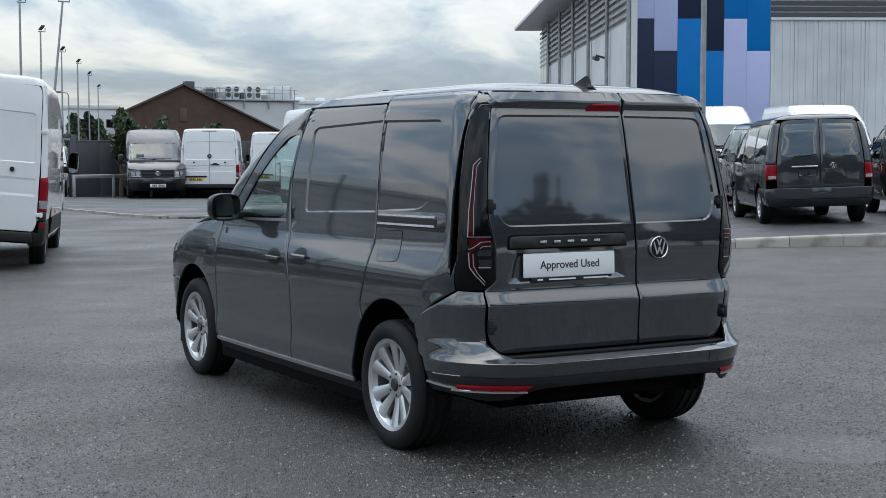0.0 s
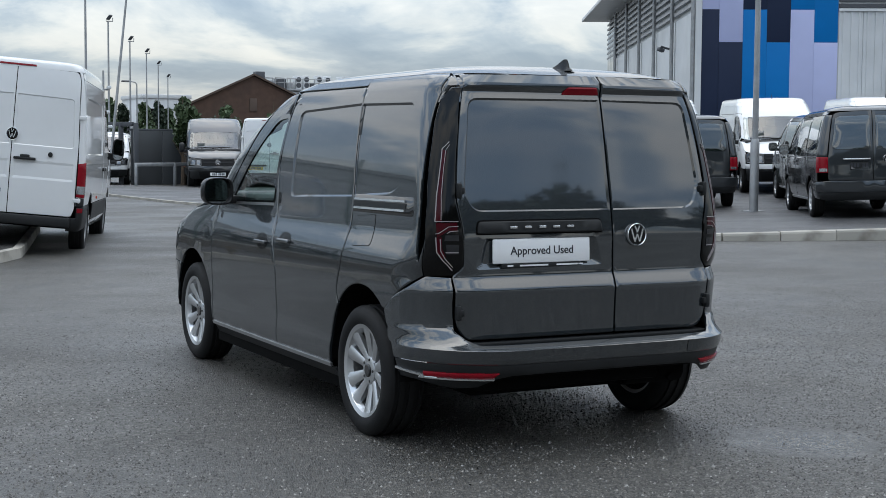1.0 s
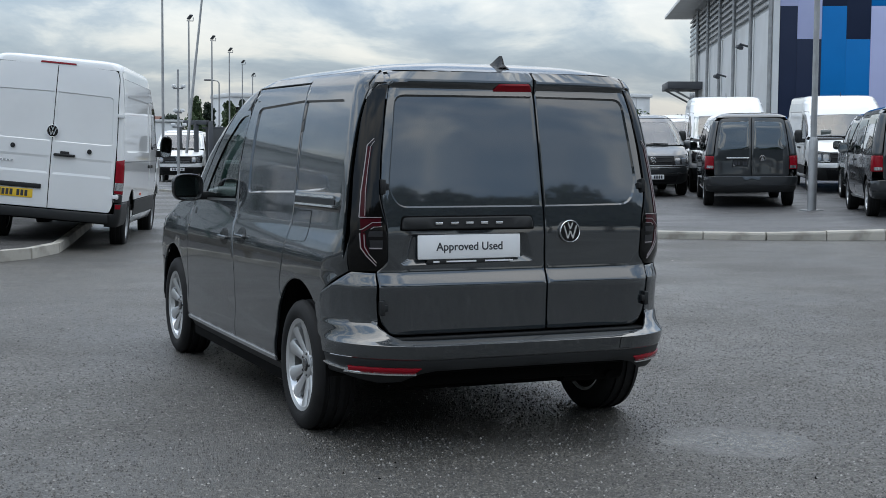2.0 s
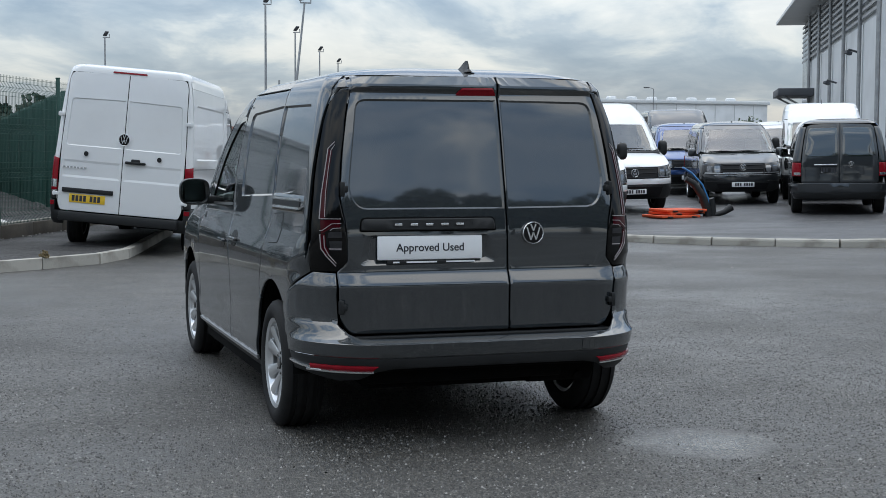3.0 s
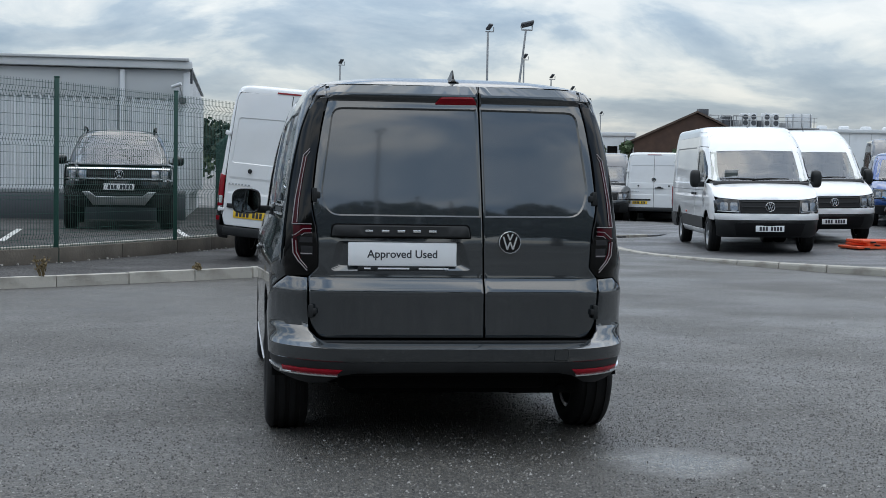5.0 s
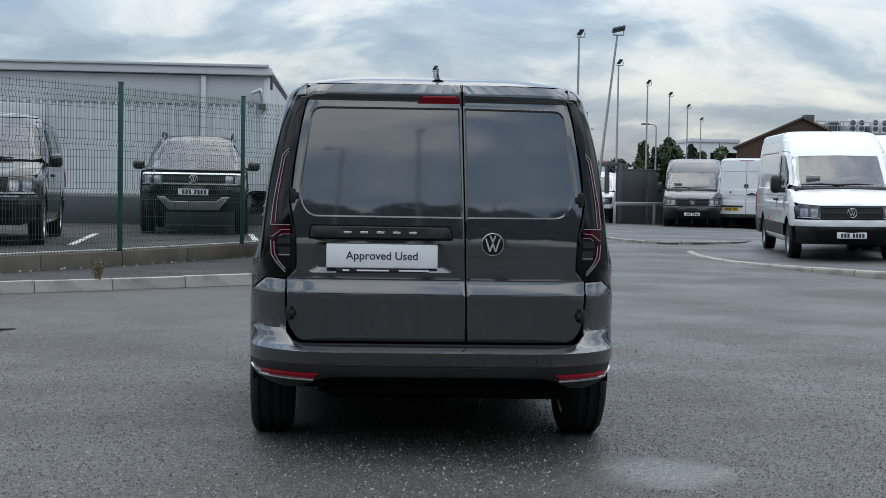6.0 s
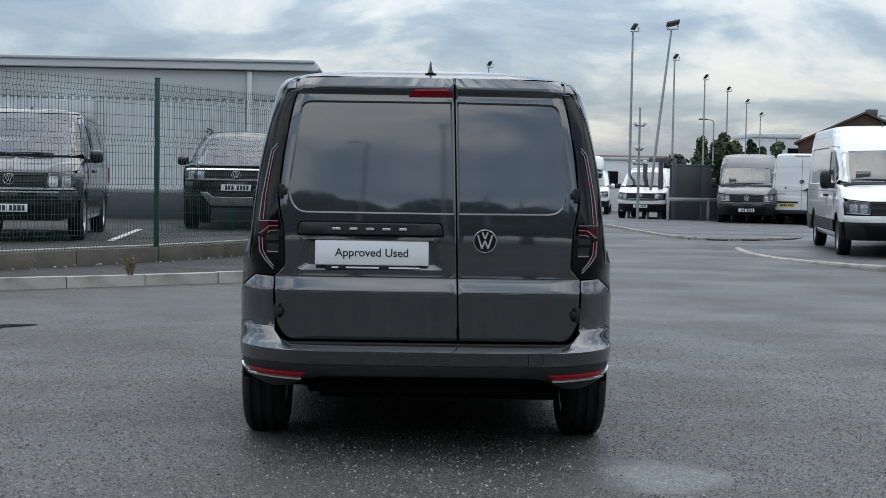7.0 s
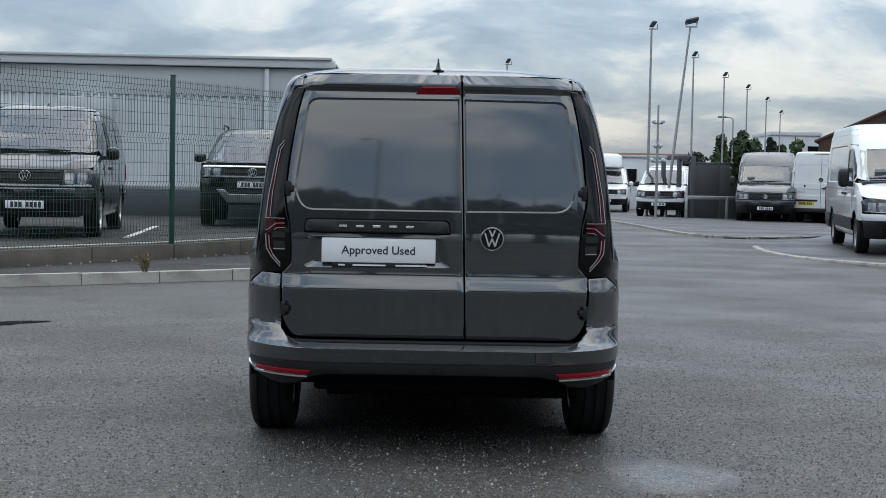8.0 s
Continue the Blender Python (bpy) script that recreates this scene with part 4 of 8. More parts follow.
        for z in (1.098, 1.141):
            strip("rail_edge", H, (0.54, z + 0.002), (1.085, z - 0.003), 0.005, CHROME, rail, side=k, off=0.008)
        panel("rail_face", H, [np.array([(0.53, 1.108), (1.09, 1.105), (1.09, 1.130), (0.53, 1.134)])], TRIM, rail, side=k, off=0.005, edge=0, thick=0.004)
        for y, z in ((2.27, 0.856), (1.913, 0.881)):
            cup = panel("door_handle", H, [np.array([(y + 0.088 * math.cos(2 * math.pi * i / 24), z + 0.047 * math.sin(2 * math.pi * i / 24)) for i in range(24)])], MIRROR_BLACK, van, "body-coloured pull handle in a dark cup", side=k, off=0.0015, edge=0, thick=0.004, step=0.03)
            panel("grip", H, [rounded([(y - 0.092, z - 0.012), (y + 0.092, z - 0.014), (y + 0.092, z + 0.006), (y - 0.092, z + 0.006)], 0.009)], P, cup, side=k, off=0.020, thick=0.014, step=0.03)
    flap = [(0.826, 0.921, 0.03), (1.036, 0.909, 0.03), (1.046, 1.058, 0.015), (0.832, 1.071, 0.015)]
    fl = panel("fuel_flap_gap", H, [rounded(flap)], DARK, van, side=-1, off=0.0010, edge=0, thick=0, step=0.025)
    panel("fuel_flap", H, [inset(rounded(flap), 0.0025)], P, van, side=-1, off=0.0018, edge=0, thick=0, step=0.025)
    panel("wing_repeater", H, [rounded([(3.05, 0.95), (3.09, 0.95), (3.1, 0.985), (3.06, 0.985)], 0.012)], T, van, side=-1, off=0.004)

    # rear doors
    ZL = (0.60, 0.70, 0.744, 0.750, 0.765, 0.795, 0.810, 0.817, 0.83, 1.62, 1.635, 1.648, 1.655, 1.662, 1.669, 1.675, 1.682, 1.69)
    IN = [(0.690, 0.59, 0.06), (0.700, 0.815, 0.01), (0.655, 0.86, 0.02), (0.66, 1.0, 0.05), (0.665, 1.05, 0.03), (0.686, 1.15, 0.03), (0.683, 1.214, 0.02), (0.666, 1.38, 0.05), (0.640, 1.546, 0.05), (0.612, 1.662, 0.02), (0.606, 1.727, 0.01)]
    left = [(0.137, 0.527, 0.01), (-0.645, 0.527, 0.03), *[(-x, z, r) for x, z, r in IN], (0.1045, 1.735, 0)]
    lp = [(-0.594, 1.618, 0.05), (0.098, 1.622, 0), (0.117, 1.104, 0), (-0.605, 1.104, 0.07), (-0.650, 1.19, 0.06)]
    dent = [(-0.602, 0.843, 0.02), (-0.568, 0.985, 0.02), (0.032, 0.985, 0.02), (0.073, 0.85, 0.02)]
    deep = [(-0.560, 0.868, 0.015), (-0.535, 0.972, 0.015), (-0.002, 0.972, 0.015), (0.028, 0.872, 0.015)]
    slope = [(rounded(dent) * (1 - q) + rounded(deep) * q, -0.015 * q) for q in (0.0, 0.25, 0.5, 0.75, 1.0)]
    dl = panel("rear_door", H, [rounded(left)], P, van, "wide rear door", where="rear", rings=press(rounded(lp), -0.009, 0.008) + slope, step=0.035, sharp=14, zlines=ZL)
    right = [(0.145, 0.527, 0.01), (0.1125, 1.735, 0), *[(x, z, r) for x, z, r in reversed(IN)], (0.645, 0.527, 0.03)]
    rp = [(0.134, 1.104, 0), (0.121, 1.622, 0), (0.594, 1.618, 0.05), (0.648, 1.22, 0.06), (0.605, 1.108, 0.07)]
    dr = panel("rear_door", H, [rounded(right)], P, van, "narrow rear door", where="rear", rings=press(rounded(rp), -0.009, 0.008), step=0.035, sharp=14, zlines=ZL)
    panel("strip_gap", H, [rounded([(-0.602, 1.0, 0.01), (-0.594, 1.067, 0.02), (0.062, 1.067, 0.02), (0.071, 1.0, 0.01)])], DARK, dl, where="rear", off=0.001, thick=0, edge=0, step=0.05)
    panel("handle_strip", H, [rounded([(-0.595, 1.006, 0.01), (-0.588, 1.060, 0.02), (0.055, 1.060, 0.02), (0.064, 1.006, 0.01)])], T, dl, "dark grey handle strip", where="rear", off=0.014, thick=0.03, step=0.05)
    for x in (-0.412, -0.335, -0.26, -0.185, -0.11):
        box("emblem_bar", (0.036, 0.004, 0.011), (x - 0.008, 0.236, 1.034), CHROME, dl, 0.001, "small chrome bar")
    bm = bmesh.new()
    box_into(bm, (0.518, 0.010, 0.112), (0, 0, 0), 0.006)
    m = Matrix.Translation((-0.258, 0.258, 0.924)) @ Matrix.Rotation(radians(-2), 4, "X")
    bmesh.ops.transform(bm, matrix=m, verts=bm.verts)
    pl = part("plate", bm, PLATE_WHITE, dl, "white show plate reading Approved Used")
    tx = bpy.data.curves.new("plate_text", "FONT")
    tx.body, tx.size, tx.align_x, tx.align_y, tx.extrude = "Approved Used", 0.0525, "CENTER", "CENTER", 0.0006
    tx.offset = 0.0007
    to = bpy.data.objects.new("plate_text", tx)
    tm = bpy.data.meshes.new_from_object(to)
    tm.transform(Matrix.Translation((-0.258, 0.2522, 0.924)) @ Matrix.Rotation(radians(88), 4, "X"))
    link("lettering", tm, INK, pl, "dark lettering Approved Used", 0)
    bm = bmesh.new()
    box_into(bm, (0.42, 0.014, 0.022), (-0.26, 0.262, 0.857), 0.003)
    box_into(bm, (0.40, 0.04, 0.07), (-0.258, 0.284, 0.924), 0.004)
    part("plate_holder", bm, TRIM, dl)
    for x, w in ((-0.31, 0.15), (-0.13, 0.12), (-0.435, 0.03), (-0.06, 0.025)):
        box("holder_bar", (w, 0.002, 0.007), (x + 0.01, 0.2545, 0.857), PLATE_WHITE, dl, 0, "plain white bar")
    badge(van, (0.256, 0.247, 0.986), 0.053, tilt=-2)
    panel("brake_lamp", H, [rounded([(-0.105, 1.640, 0.01), (-0.075, 1.676, 0.008), (0.082, 1.678, 0.008), (0.105, 1.642, 0.01)])], RED, van, "red high brake lamp", where="rear", off=0.006, step=0.04)
    for sg in (-1, 1):
        for z, x in ((0.652, 0.688), (1.20, 0.676)):
            bm = bmesh.new()
            y = 0.262 if z < 1 else 0.290
            box_into(bm, (0.022, 0.034, 0.066), (sg * x, y, z), 0.006)
            box_into(bm, (0.03, 0.03, 0.03), (sg * (x - 0.012), y, z), 0.006)
            part("hinge", bm, TRIM, van, "black door hinge")

    # tail lamps
    inner = H.rear(np.array([(x - 0.004, z) for x, z in ((0.706, 0.818), (0.662, 0.862), (0.664, 0.93), (0.668, 1.0), (0.673, 1.05), (0.694, 1.15), (0.691, 1.214), (0.674, 1.38), (0.66, 1.46), (0.648, 1.546), (0.619, 1.66))]))
    outer = H.side(np.array([(y - 0.001, min(z, 1.66)) for y, z in EDGE]))
    for k in (-1, 1):
        lamp = panel("tail_lamp", H, [np.concatenate([inner, outer])], SMOKE, van, "tall smoked tail lamp with red light guides", where="raw", side=k, off=0.004, thick=0.03, step=0.04)

        def bit(name, pts, mat, off, label=""):
            panel(name, H, [H.rear(dense(np.array(pts, float), 0.04))], mat, lamp, label, where="raw", side=k, off=off, thick=0.004, edge=0, step=0.04)

        def line(pts, w=0.0012):
            for (x0, z0), (x1, z1) in zip(pts, pts[1:]):
                d = np.array((x1 - x0, z1 - z0))
                n = np.array((-d[1], d[0])) / np.linalg.norm(d) * w
                bit("light_guide", [(x0 - n[0], z0 - n[1]), (x1 - n[0], z1 - n[1]), (x1 + n[0], z1 + n[1]), (x0 + n[0], z0 + n[1])], GUIDE, 0.008, "thin pale light guide")

        bit("red_lens", [(0.771, 1.060), (0.758, 1.177), (0.740, 1.285), (0.721, 1.383), (0.707, 1.376), (0.725, 1.285), (0.741, 1.177), (0.751, 1.060)], DARK_RED, 0.0055, "dark red lens")
        bit("red_lens", [(0.770, 1.056), (0.690, 1.058), (0.690, 1.022), (0.726, 1.022), (0.767, 0.990)], DARK_RED, 0.0055, "dark red lens")
        bit("red_lens", [(0.770, 0.988), (0.765, 0.925), (0.745, 0.891), (0.734, 0.905), (0.748, 0.94), (0.752, 0.995)], DARK_RED, 0.0055, "dark red lens")
        bit("reversing_lens", [(0.738, 1.002), (0.684, 1.002), (0.684, 0.976), (0.742, 0.976)], LAMP_GREY, 0.005)
        bit("indicator_lens", [(0.736, 0.960), (0.682, 0.960), (0.682, 0.917), (0.730, 0.917)], LAMP_GREY, 0.005)
        bit("lens_rib", [(0.736, 0.926), (0.684, 0.926), (0.684, 0.922), (0.734, 0.922)], GUIDE, 0.0058)
        line([(0.694, 1.417), (0.722, 1.385), (0.740, 1.285), (0.759, 1.177), (0.772, 1.062), (0.686, 1.062)], 0.0013)
        line([(0.694, 1.404), (0.711, 1.378), (0.728, 1.285), (0.744, 1.177), (0.752, 1.070)], 0.0009)
        line([(0.686, 1.041), (0.726, 1.039), (0.762, 1.009), (0.772, 1.007)], 0.0013)
        line([(0.686, 1.021), (0.720, 1.019), (0.732, 1.009)], 0.0011)
        line([(0.771, 0.991), (0.767, 0.925), (0.745, 0.889), (0.704, 0.845)], 0.0016)
        line([(0.756, 0.985), (0.753, 0.930), (0.735, 0.894), (0.704, 0.858)], 0.0013)

    # bumper
    half_top = [*[(x, 0.516) for x in np.linspace(0.0, 0.62, 10)], (0.665, 0.536), (0.692, 0.562), (0.700, 0.60), (0.708, 0.7), (0.706, 0.808)]
    up = np.concatenate([BH.rear(np.array(half_top)), BH.side(np.array([(0.373, 0.812), (0.50, 0.73), (0.632, 0.642), (0.592, 0.565), (0.553, 0.48), (0.537, 0.428)])), BH.rear(np.array([(x, 0.428) for x in (0.8, 0.7, 0.55, 0.4, 0.2, 0.0)]))])
    low_edge = [(0.82, 0.34), (0.75, 0.318), (0.70, 0.308), (0.62, 0.318), (0.55, 0.358), (0.48, 0.372), (0.3, 0.374), (0.0, 0.374)]
    lo = np.concatenate([BH.rear(np.array([(x, 0.424) for x in (0.0, 0.2, 0.4, 0.55, 0.7, 0.8)])), BH.side(np.array([(0.537, 0.424), (0.525, 0.37), (0.515, 0.345)])), BH.rear(np.array(low_edge))])
    def whole(half):
        return np.concatenate([half, (half * np.array([-1.0, 1.0]))[::-1][1:-1]])

    panel("bumper", BH, [whole(up)], P, van, "body-coloured rear bumper", where="both", step=0.018, zlines=(0.455, 0.484, 0.4925, 0.4955, 0.506, 0.525, 0.55, 0.574, 0.582, 0.60, 0.744, 0.752, 0.80))
    panel("bumper_lower", BH, [whole(lo)], TRIM, van, "dark lower bumper", where="both", step=0.05, off=-0.004)
    for k in (-1, 1):
        panel("reflector", BH, [BH.rear(dense(np.array([(0.547, 0.389), (0.81, 0.388), (0.805, 0.366), (0.57, 0.367)]), 0.05))], RED, van, "red bumper reflector", where="raw", side=k, off=0.006, step=0.05, thick=0.01)
        panel("reflector_trim", BH, [BH.rear(dense(np.array([(0.565, 0.366), (0.815, 0.365), (0.815, 0.358), (0.565, 0.359)]), 0.05))], CHROME, van, where="raw", side=k, off=0.007, step=0.05, thick=0.008, edge=0)
        strip("bumper_trim", BH, (0.53, 0.386), (0.30, 0.364), 0.0040, CHROME, van, side=k, off=0.004, label="thin bright trim line")
    box("sill_plate", (1.36, 0.14, 0.02), (0, 0.30, 0.505), TRIM, van, 0.004)
    tow = rounded([(0.452, 0.437), (0.52, 0.437), (0.52, 0.492), (0.452, 0.492)], 0.008)
    panel("tow_eye_gap", BH, [BH.rear(tow)], DARK, van, where="raw", side=1, off=0.0008, edge=0, thick=0)
    panel("tow_eye_cover", BH, [BH.rear(inset(tow, 0.002))], P, van, where="raw", side=1, off=0.002, edge=0, thick=0)

    # front
    panel("front_bumper", H, [mirror_loop([(0, 0.25), (0.6, 0.25), (0.80, 0.27), (0.84, 0.62), (0, 0.62)][::1])], P, van, where="front", step=0.1, edge=0)
    nose_in = H.front(np.array([(0.845, 0.62), (0.82, 0.45), (0.80, 0.26)]))
    nose_in[:, 0] = H.ends[4] - nose_in[:, 0]
    for k in (-1, 1):
        panel("front_bumper_corner", H, [np.concatenate([H.side(np.array([(4.016, 0.262), (4.02, 0.36), (3.99, 0.49), (3.905, 0.612), (4.2, 0.614)])), nose_in])], P, van, where="raw", side=k, step=0.06, edge=0.002)
    panel("grille", H, [mirror_loop([(0, 0.63), (0.5, 0.63), (0.5, 0.78), (0, 0.79)])], GLOSS_BLACK, van, where="front", step=0.1, edge=0)
    panel("bonnet", H, [mirror_loop([(0, 0.80), (0.5, 0.80), (0.72, 0.90), (0.84, 0.98), (0.82, 1.075), (0, 1.08)])], P, van, where="front", step=0.08)
    for k in (-1, 1):
        panel("headlamp", H, [np.array([(0.51 * k, 0.64), (0.80 * k, 0.66), (0.855 * k, 0.84), (0.72 * k, 0.86), (0.51 * k, 0.79)])], REFLECTOR, van, "clear headlamp", where="front", off=0.003, step=0.06)
    ws = mirror_loop([(0, 1.10), (0.78, 1.10), (0.80, 1.13), (0.64, 1.63), (0.60, 1.65), (0, 1.66)])
    panel("windscreen", H, [ws], CLEAR_GLASS, van, "clear windscreen", where="front", thick=0, edge=0, step=0.12)
    roof(H, van, P, 1.742)
    pair("cant_rail", H, [np.array([(1.208, 1.696), (2.35, 1.696), (2.32, 1.705), (2.2, 1.733), (1.206, 1.733)])], P, van, step=0.1, edge=0.002)
    for k in (-1, 1):
        panel("pillar_backing", H, [np.concatenate([H.rear(np.array([(0.57, 1.60), (0.55, 1.70), (0.54, 1.728)])), np.array([(H.ends[0] * 0.9, 1.76), (H.ends[1] + 0.06, 1.76)]), H.side(np.array([(0.60, 1.70), (0.60, 1.60)]))])], P, van, where="raw", side=k, off=-0.008, edge=0, thick=0, step=0.025)
        panel("screen_pillar", H, [H.side(dense(np.array([(2.22, 1.693), (2.31, 1.671), (2.63, 1.468), (3.005, 1.138), (3.175, 1.038), (3.43, 1.03), (3.38, 1.12), (3.12, 1.30), (2.80, 1.50), (2.56, 1.62), (2.43, 1.672), (2.36, 1.693)]), 0.08))], P, van, where="raw", side=k, step=0.08, edge=0)
    bm = bmesh.new()
    rows = []
    for y, h, w in ((0.43, 0.003, 0.022), (0.45, 0.014, 0.034), (0.50, 0.024, 0.038), (0.54, 0.038, 0.034), (0.575, 0.056, 0.024), (0.60, 0.068, 0.015), (0.622, 0.067, 0.011), (0.635, 0.045, 0.014), (0.64, 0.02, 0.026), (0.655, 0.012, 0.028), (0.662, 0.002, 0.02)):
        y = 1.10 - y
        h *= 0.85
        rows.append([bm.verts.new((x, y, 1.758 + z)) for x, z in ((-w, 0), (-w * 0.42, h * 0.3), (-w * 0.2, h), (w * 0.2, h), (w * 0.42, h * 0.3), (w, 0))])
    for a, b in zip(rows, rows[1:]):
        for i in range(5):
            bm.faces.new((a[i], a[i + 1], b[i + 1], b[i]))
    bm.faces.new(rows[0]), bm.faces.new(rows[-1][::-1])
    bmesh.ops.recalc_face_normals(bm, faces=bm.faces)
    part("fin_aerial", bm, MIRROR_BLACK, van, "black shark-fin aerial")
    shell(H, van, 0.07, 0.33, 0.80, 2.06, 1.02)
    box("bulkhead", (1.5, 0.03, 0.85), (0, 2.04, 1.2), LINING, van)
    box("dashboard", (1.5, 0.5, 0.22), (0, 3.05, 0.98), LINING, van, 0.05)
    seats(van, 2.32, 0.72, (-0.4, 0.4), LINING)
    for k in (-1, 1):
        door_mirror(van, k, (0.975, 2.86, 1.12), (0.185, 0.15, 0.165), 0.10, MIRROR_BLACK)
    wheels(van, 0.882, 0.905, 3.625, 0.318, 0.205, 0.222, "alloy")
    # underside: floor pan widened, unseen near-black trays and lip added to block light
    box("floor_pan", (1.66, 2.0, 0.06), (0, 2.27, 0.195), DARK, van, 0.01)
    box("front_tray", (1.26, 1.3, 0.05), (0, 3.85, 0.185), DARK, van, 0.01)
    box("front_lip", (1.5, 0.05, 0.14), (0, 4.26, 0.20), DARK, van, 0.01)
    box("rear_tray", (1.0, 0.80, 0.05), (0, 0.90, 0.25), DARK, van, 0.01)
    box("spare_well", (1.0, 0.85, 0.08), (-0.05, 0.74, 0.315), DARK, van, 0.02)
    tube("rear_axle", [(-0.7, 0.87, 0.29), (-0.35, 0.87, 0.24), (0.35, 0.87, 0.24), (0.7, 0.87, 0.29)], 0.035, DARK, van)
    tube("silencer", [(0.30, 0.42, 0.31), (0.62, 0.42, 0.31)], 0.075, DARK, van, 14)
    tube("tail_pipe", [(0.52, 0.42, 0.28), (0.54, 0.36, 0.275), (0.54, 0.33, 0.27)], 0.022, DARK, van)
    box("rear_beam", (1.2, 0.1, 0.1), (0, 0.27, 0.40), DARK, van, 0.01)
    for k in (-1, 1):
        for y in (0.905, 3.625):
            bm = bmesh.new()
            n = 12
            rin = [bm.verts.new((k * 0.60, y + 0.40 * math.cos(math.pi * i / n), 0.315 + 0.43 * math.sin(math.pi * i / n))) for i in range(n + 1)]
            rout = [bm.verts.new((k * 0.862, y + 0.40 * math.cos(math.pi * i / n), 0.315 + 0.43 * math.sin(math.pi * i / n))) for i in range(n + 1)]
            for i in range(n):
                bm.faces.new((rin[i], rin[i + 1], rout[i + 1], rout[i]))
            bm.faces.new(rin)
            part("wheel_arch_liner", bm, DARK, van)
    return van

# ---------------------------------------------------------------- the other vehicles
def front_face(v, H, paint_mat, z, x, wide, plate_z, badge_z, y_nose, plate_mat, badge_r=0.075):
    """Grille with bars, headlamps, bumper, plate and emblem. z: bumper bottom, black top, painted top, grille top, bonnet top."""
    z0, z1, z2, z3 = z
    panel("front_bumper_lower", H, [mirror_loop([(0, z0), (x * 0.75, z0), (x * 0.93, z0 + 0.06), (x * 0.97, z1), (0, z1)])], TRIM, v, "black lower bumper", where="front", step=0.12, edge=0.004)
    panel("front_bumper", H, [mirror_loop([(0, z1 + 0.006), (x * 0.97, z1 + 0.006), (x * 0.985, z2), (0, z2)])], paint_mat, v, where="front", step=0.12)
    panel("air_intake", H, [mirror_loop([(0, z0 + 0.07), (x * 0.6, z0 + 0.07), (x * 0.66, z1 - 0.05), (0, z1 - 0.04)])], GRILLE, v, where="front", off=0.006, step=0.12, edge=0)
    g = panel("grille", H, [mirror_loop([(0, z2 + 0.008), (wide, z2 + 0.008), (wide + 0.03, z3), (0, z3)])], GRILLE, v, "black front grille", where="front", step=0.12, off=-0.004, edge=0)
    n = 3
    for i in range(n):
        zz = z2 + 0.03 + (z3 - z2 - 0.05) * i / (n - 1)
        panel("grille_bar", H, [mirror_loop([(0, zz - 0.012), (wide - 0.02, zz - 0.012), (wide - 0.02, zz + 0.012), (0, zz + 0.012)])], SATIN if i == 0 and wide < 0.49 else TRIM, g, where="front", off=0.012, thick=0.02, step=0.15, edge=0)
    for k in (-1, 1):
        hl = panel("headlamp", H, [np.array([(k * (wide + 0.012), z2 + 0.012), (k * x * 0.97, z2 + 0.03), (k * x * 0.985, z3 - 0.01), (k * x * 0.9, z3 + 0.03), (k * (wide + 0.035), z3)])], GLOSS_BLACK, v, "clear headlamp in a dark housing", where="front", off=0.004, step=0.08)
        xm = (wide + x * 0.95) / 2
        for dx in (-0.08, 0.08):
            panel("reflector", H, [rounded([(k * (xm + dx - 0.06), z2 + 0.05), (k * (xm + dx + 0.06), z2 + 0.05), (k * (xm + dx + 0.06), z3 - 0.04), (k * (xm + dx - 0.06), z3 - 0.04)], 0.03)], LAMP_CLEAR, hl, where="front", off=0.008, step=0.06, thick=0.004, edge=0)
        panel("daylight_strip", H, [np.array([(k * (wide + 0.04), z2 + 0.022), (k * x * 0.93, z2 + 0.035), (k * x * 0.93, z2 + 0.05), (k * (wide + 0.04), z2 + 0.037)])], SATIN, hl, where="front", off=0.011, step=0.06, thick=0.004, edge=0)
    vb = float(H.Yf(H.v_of(badge_z))) + H.bow_front
    badge(v, (0, vb + 0.02, badge_z), badge_r, tilt=4, face=1)
    vp = float(H.Yf(H.v_of(plate_z))) + H.bow_front
    number_plate(v, (0, vp + 0.016, plate_z), plate_mat, face=1)


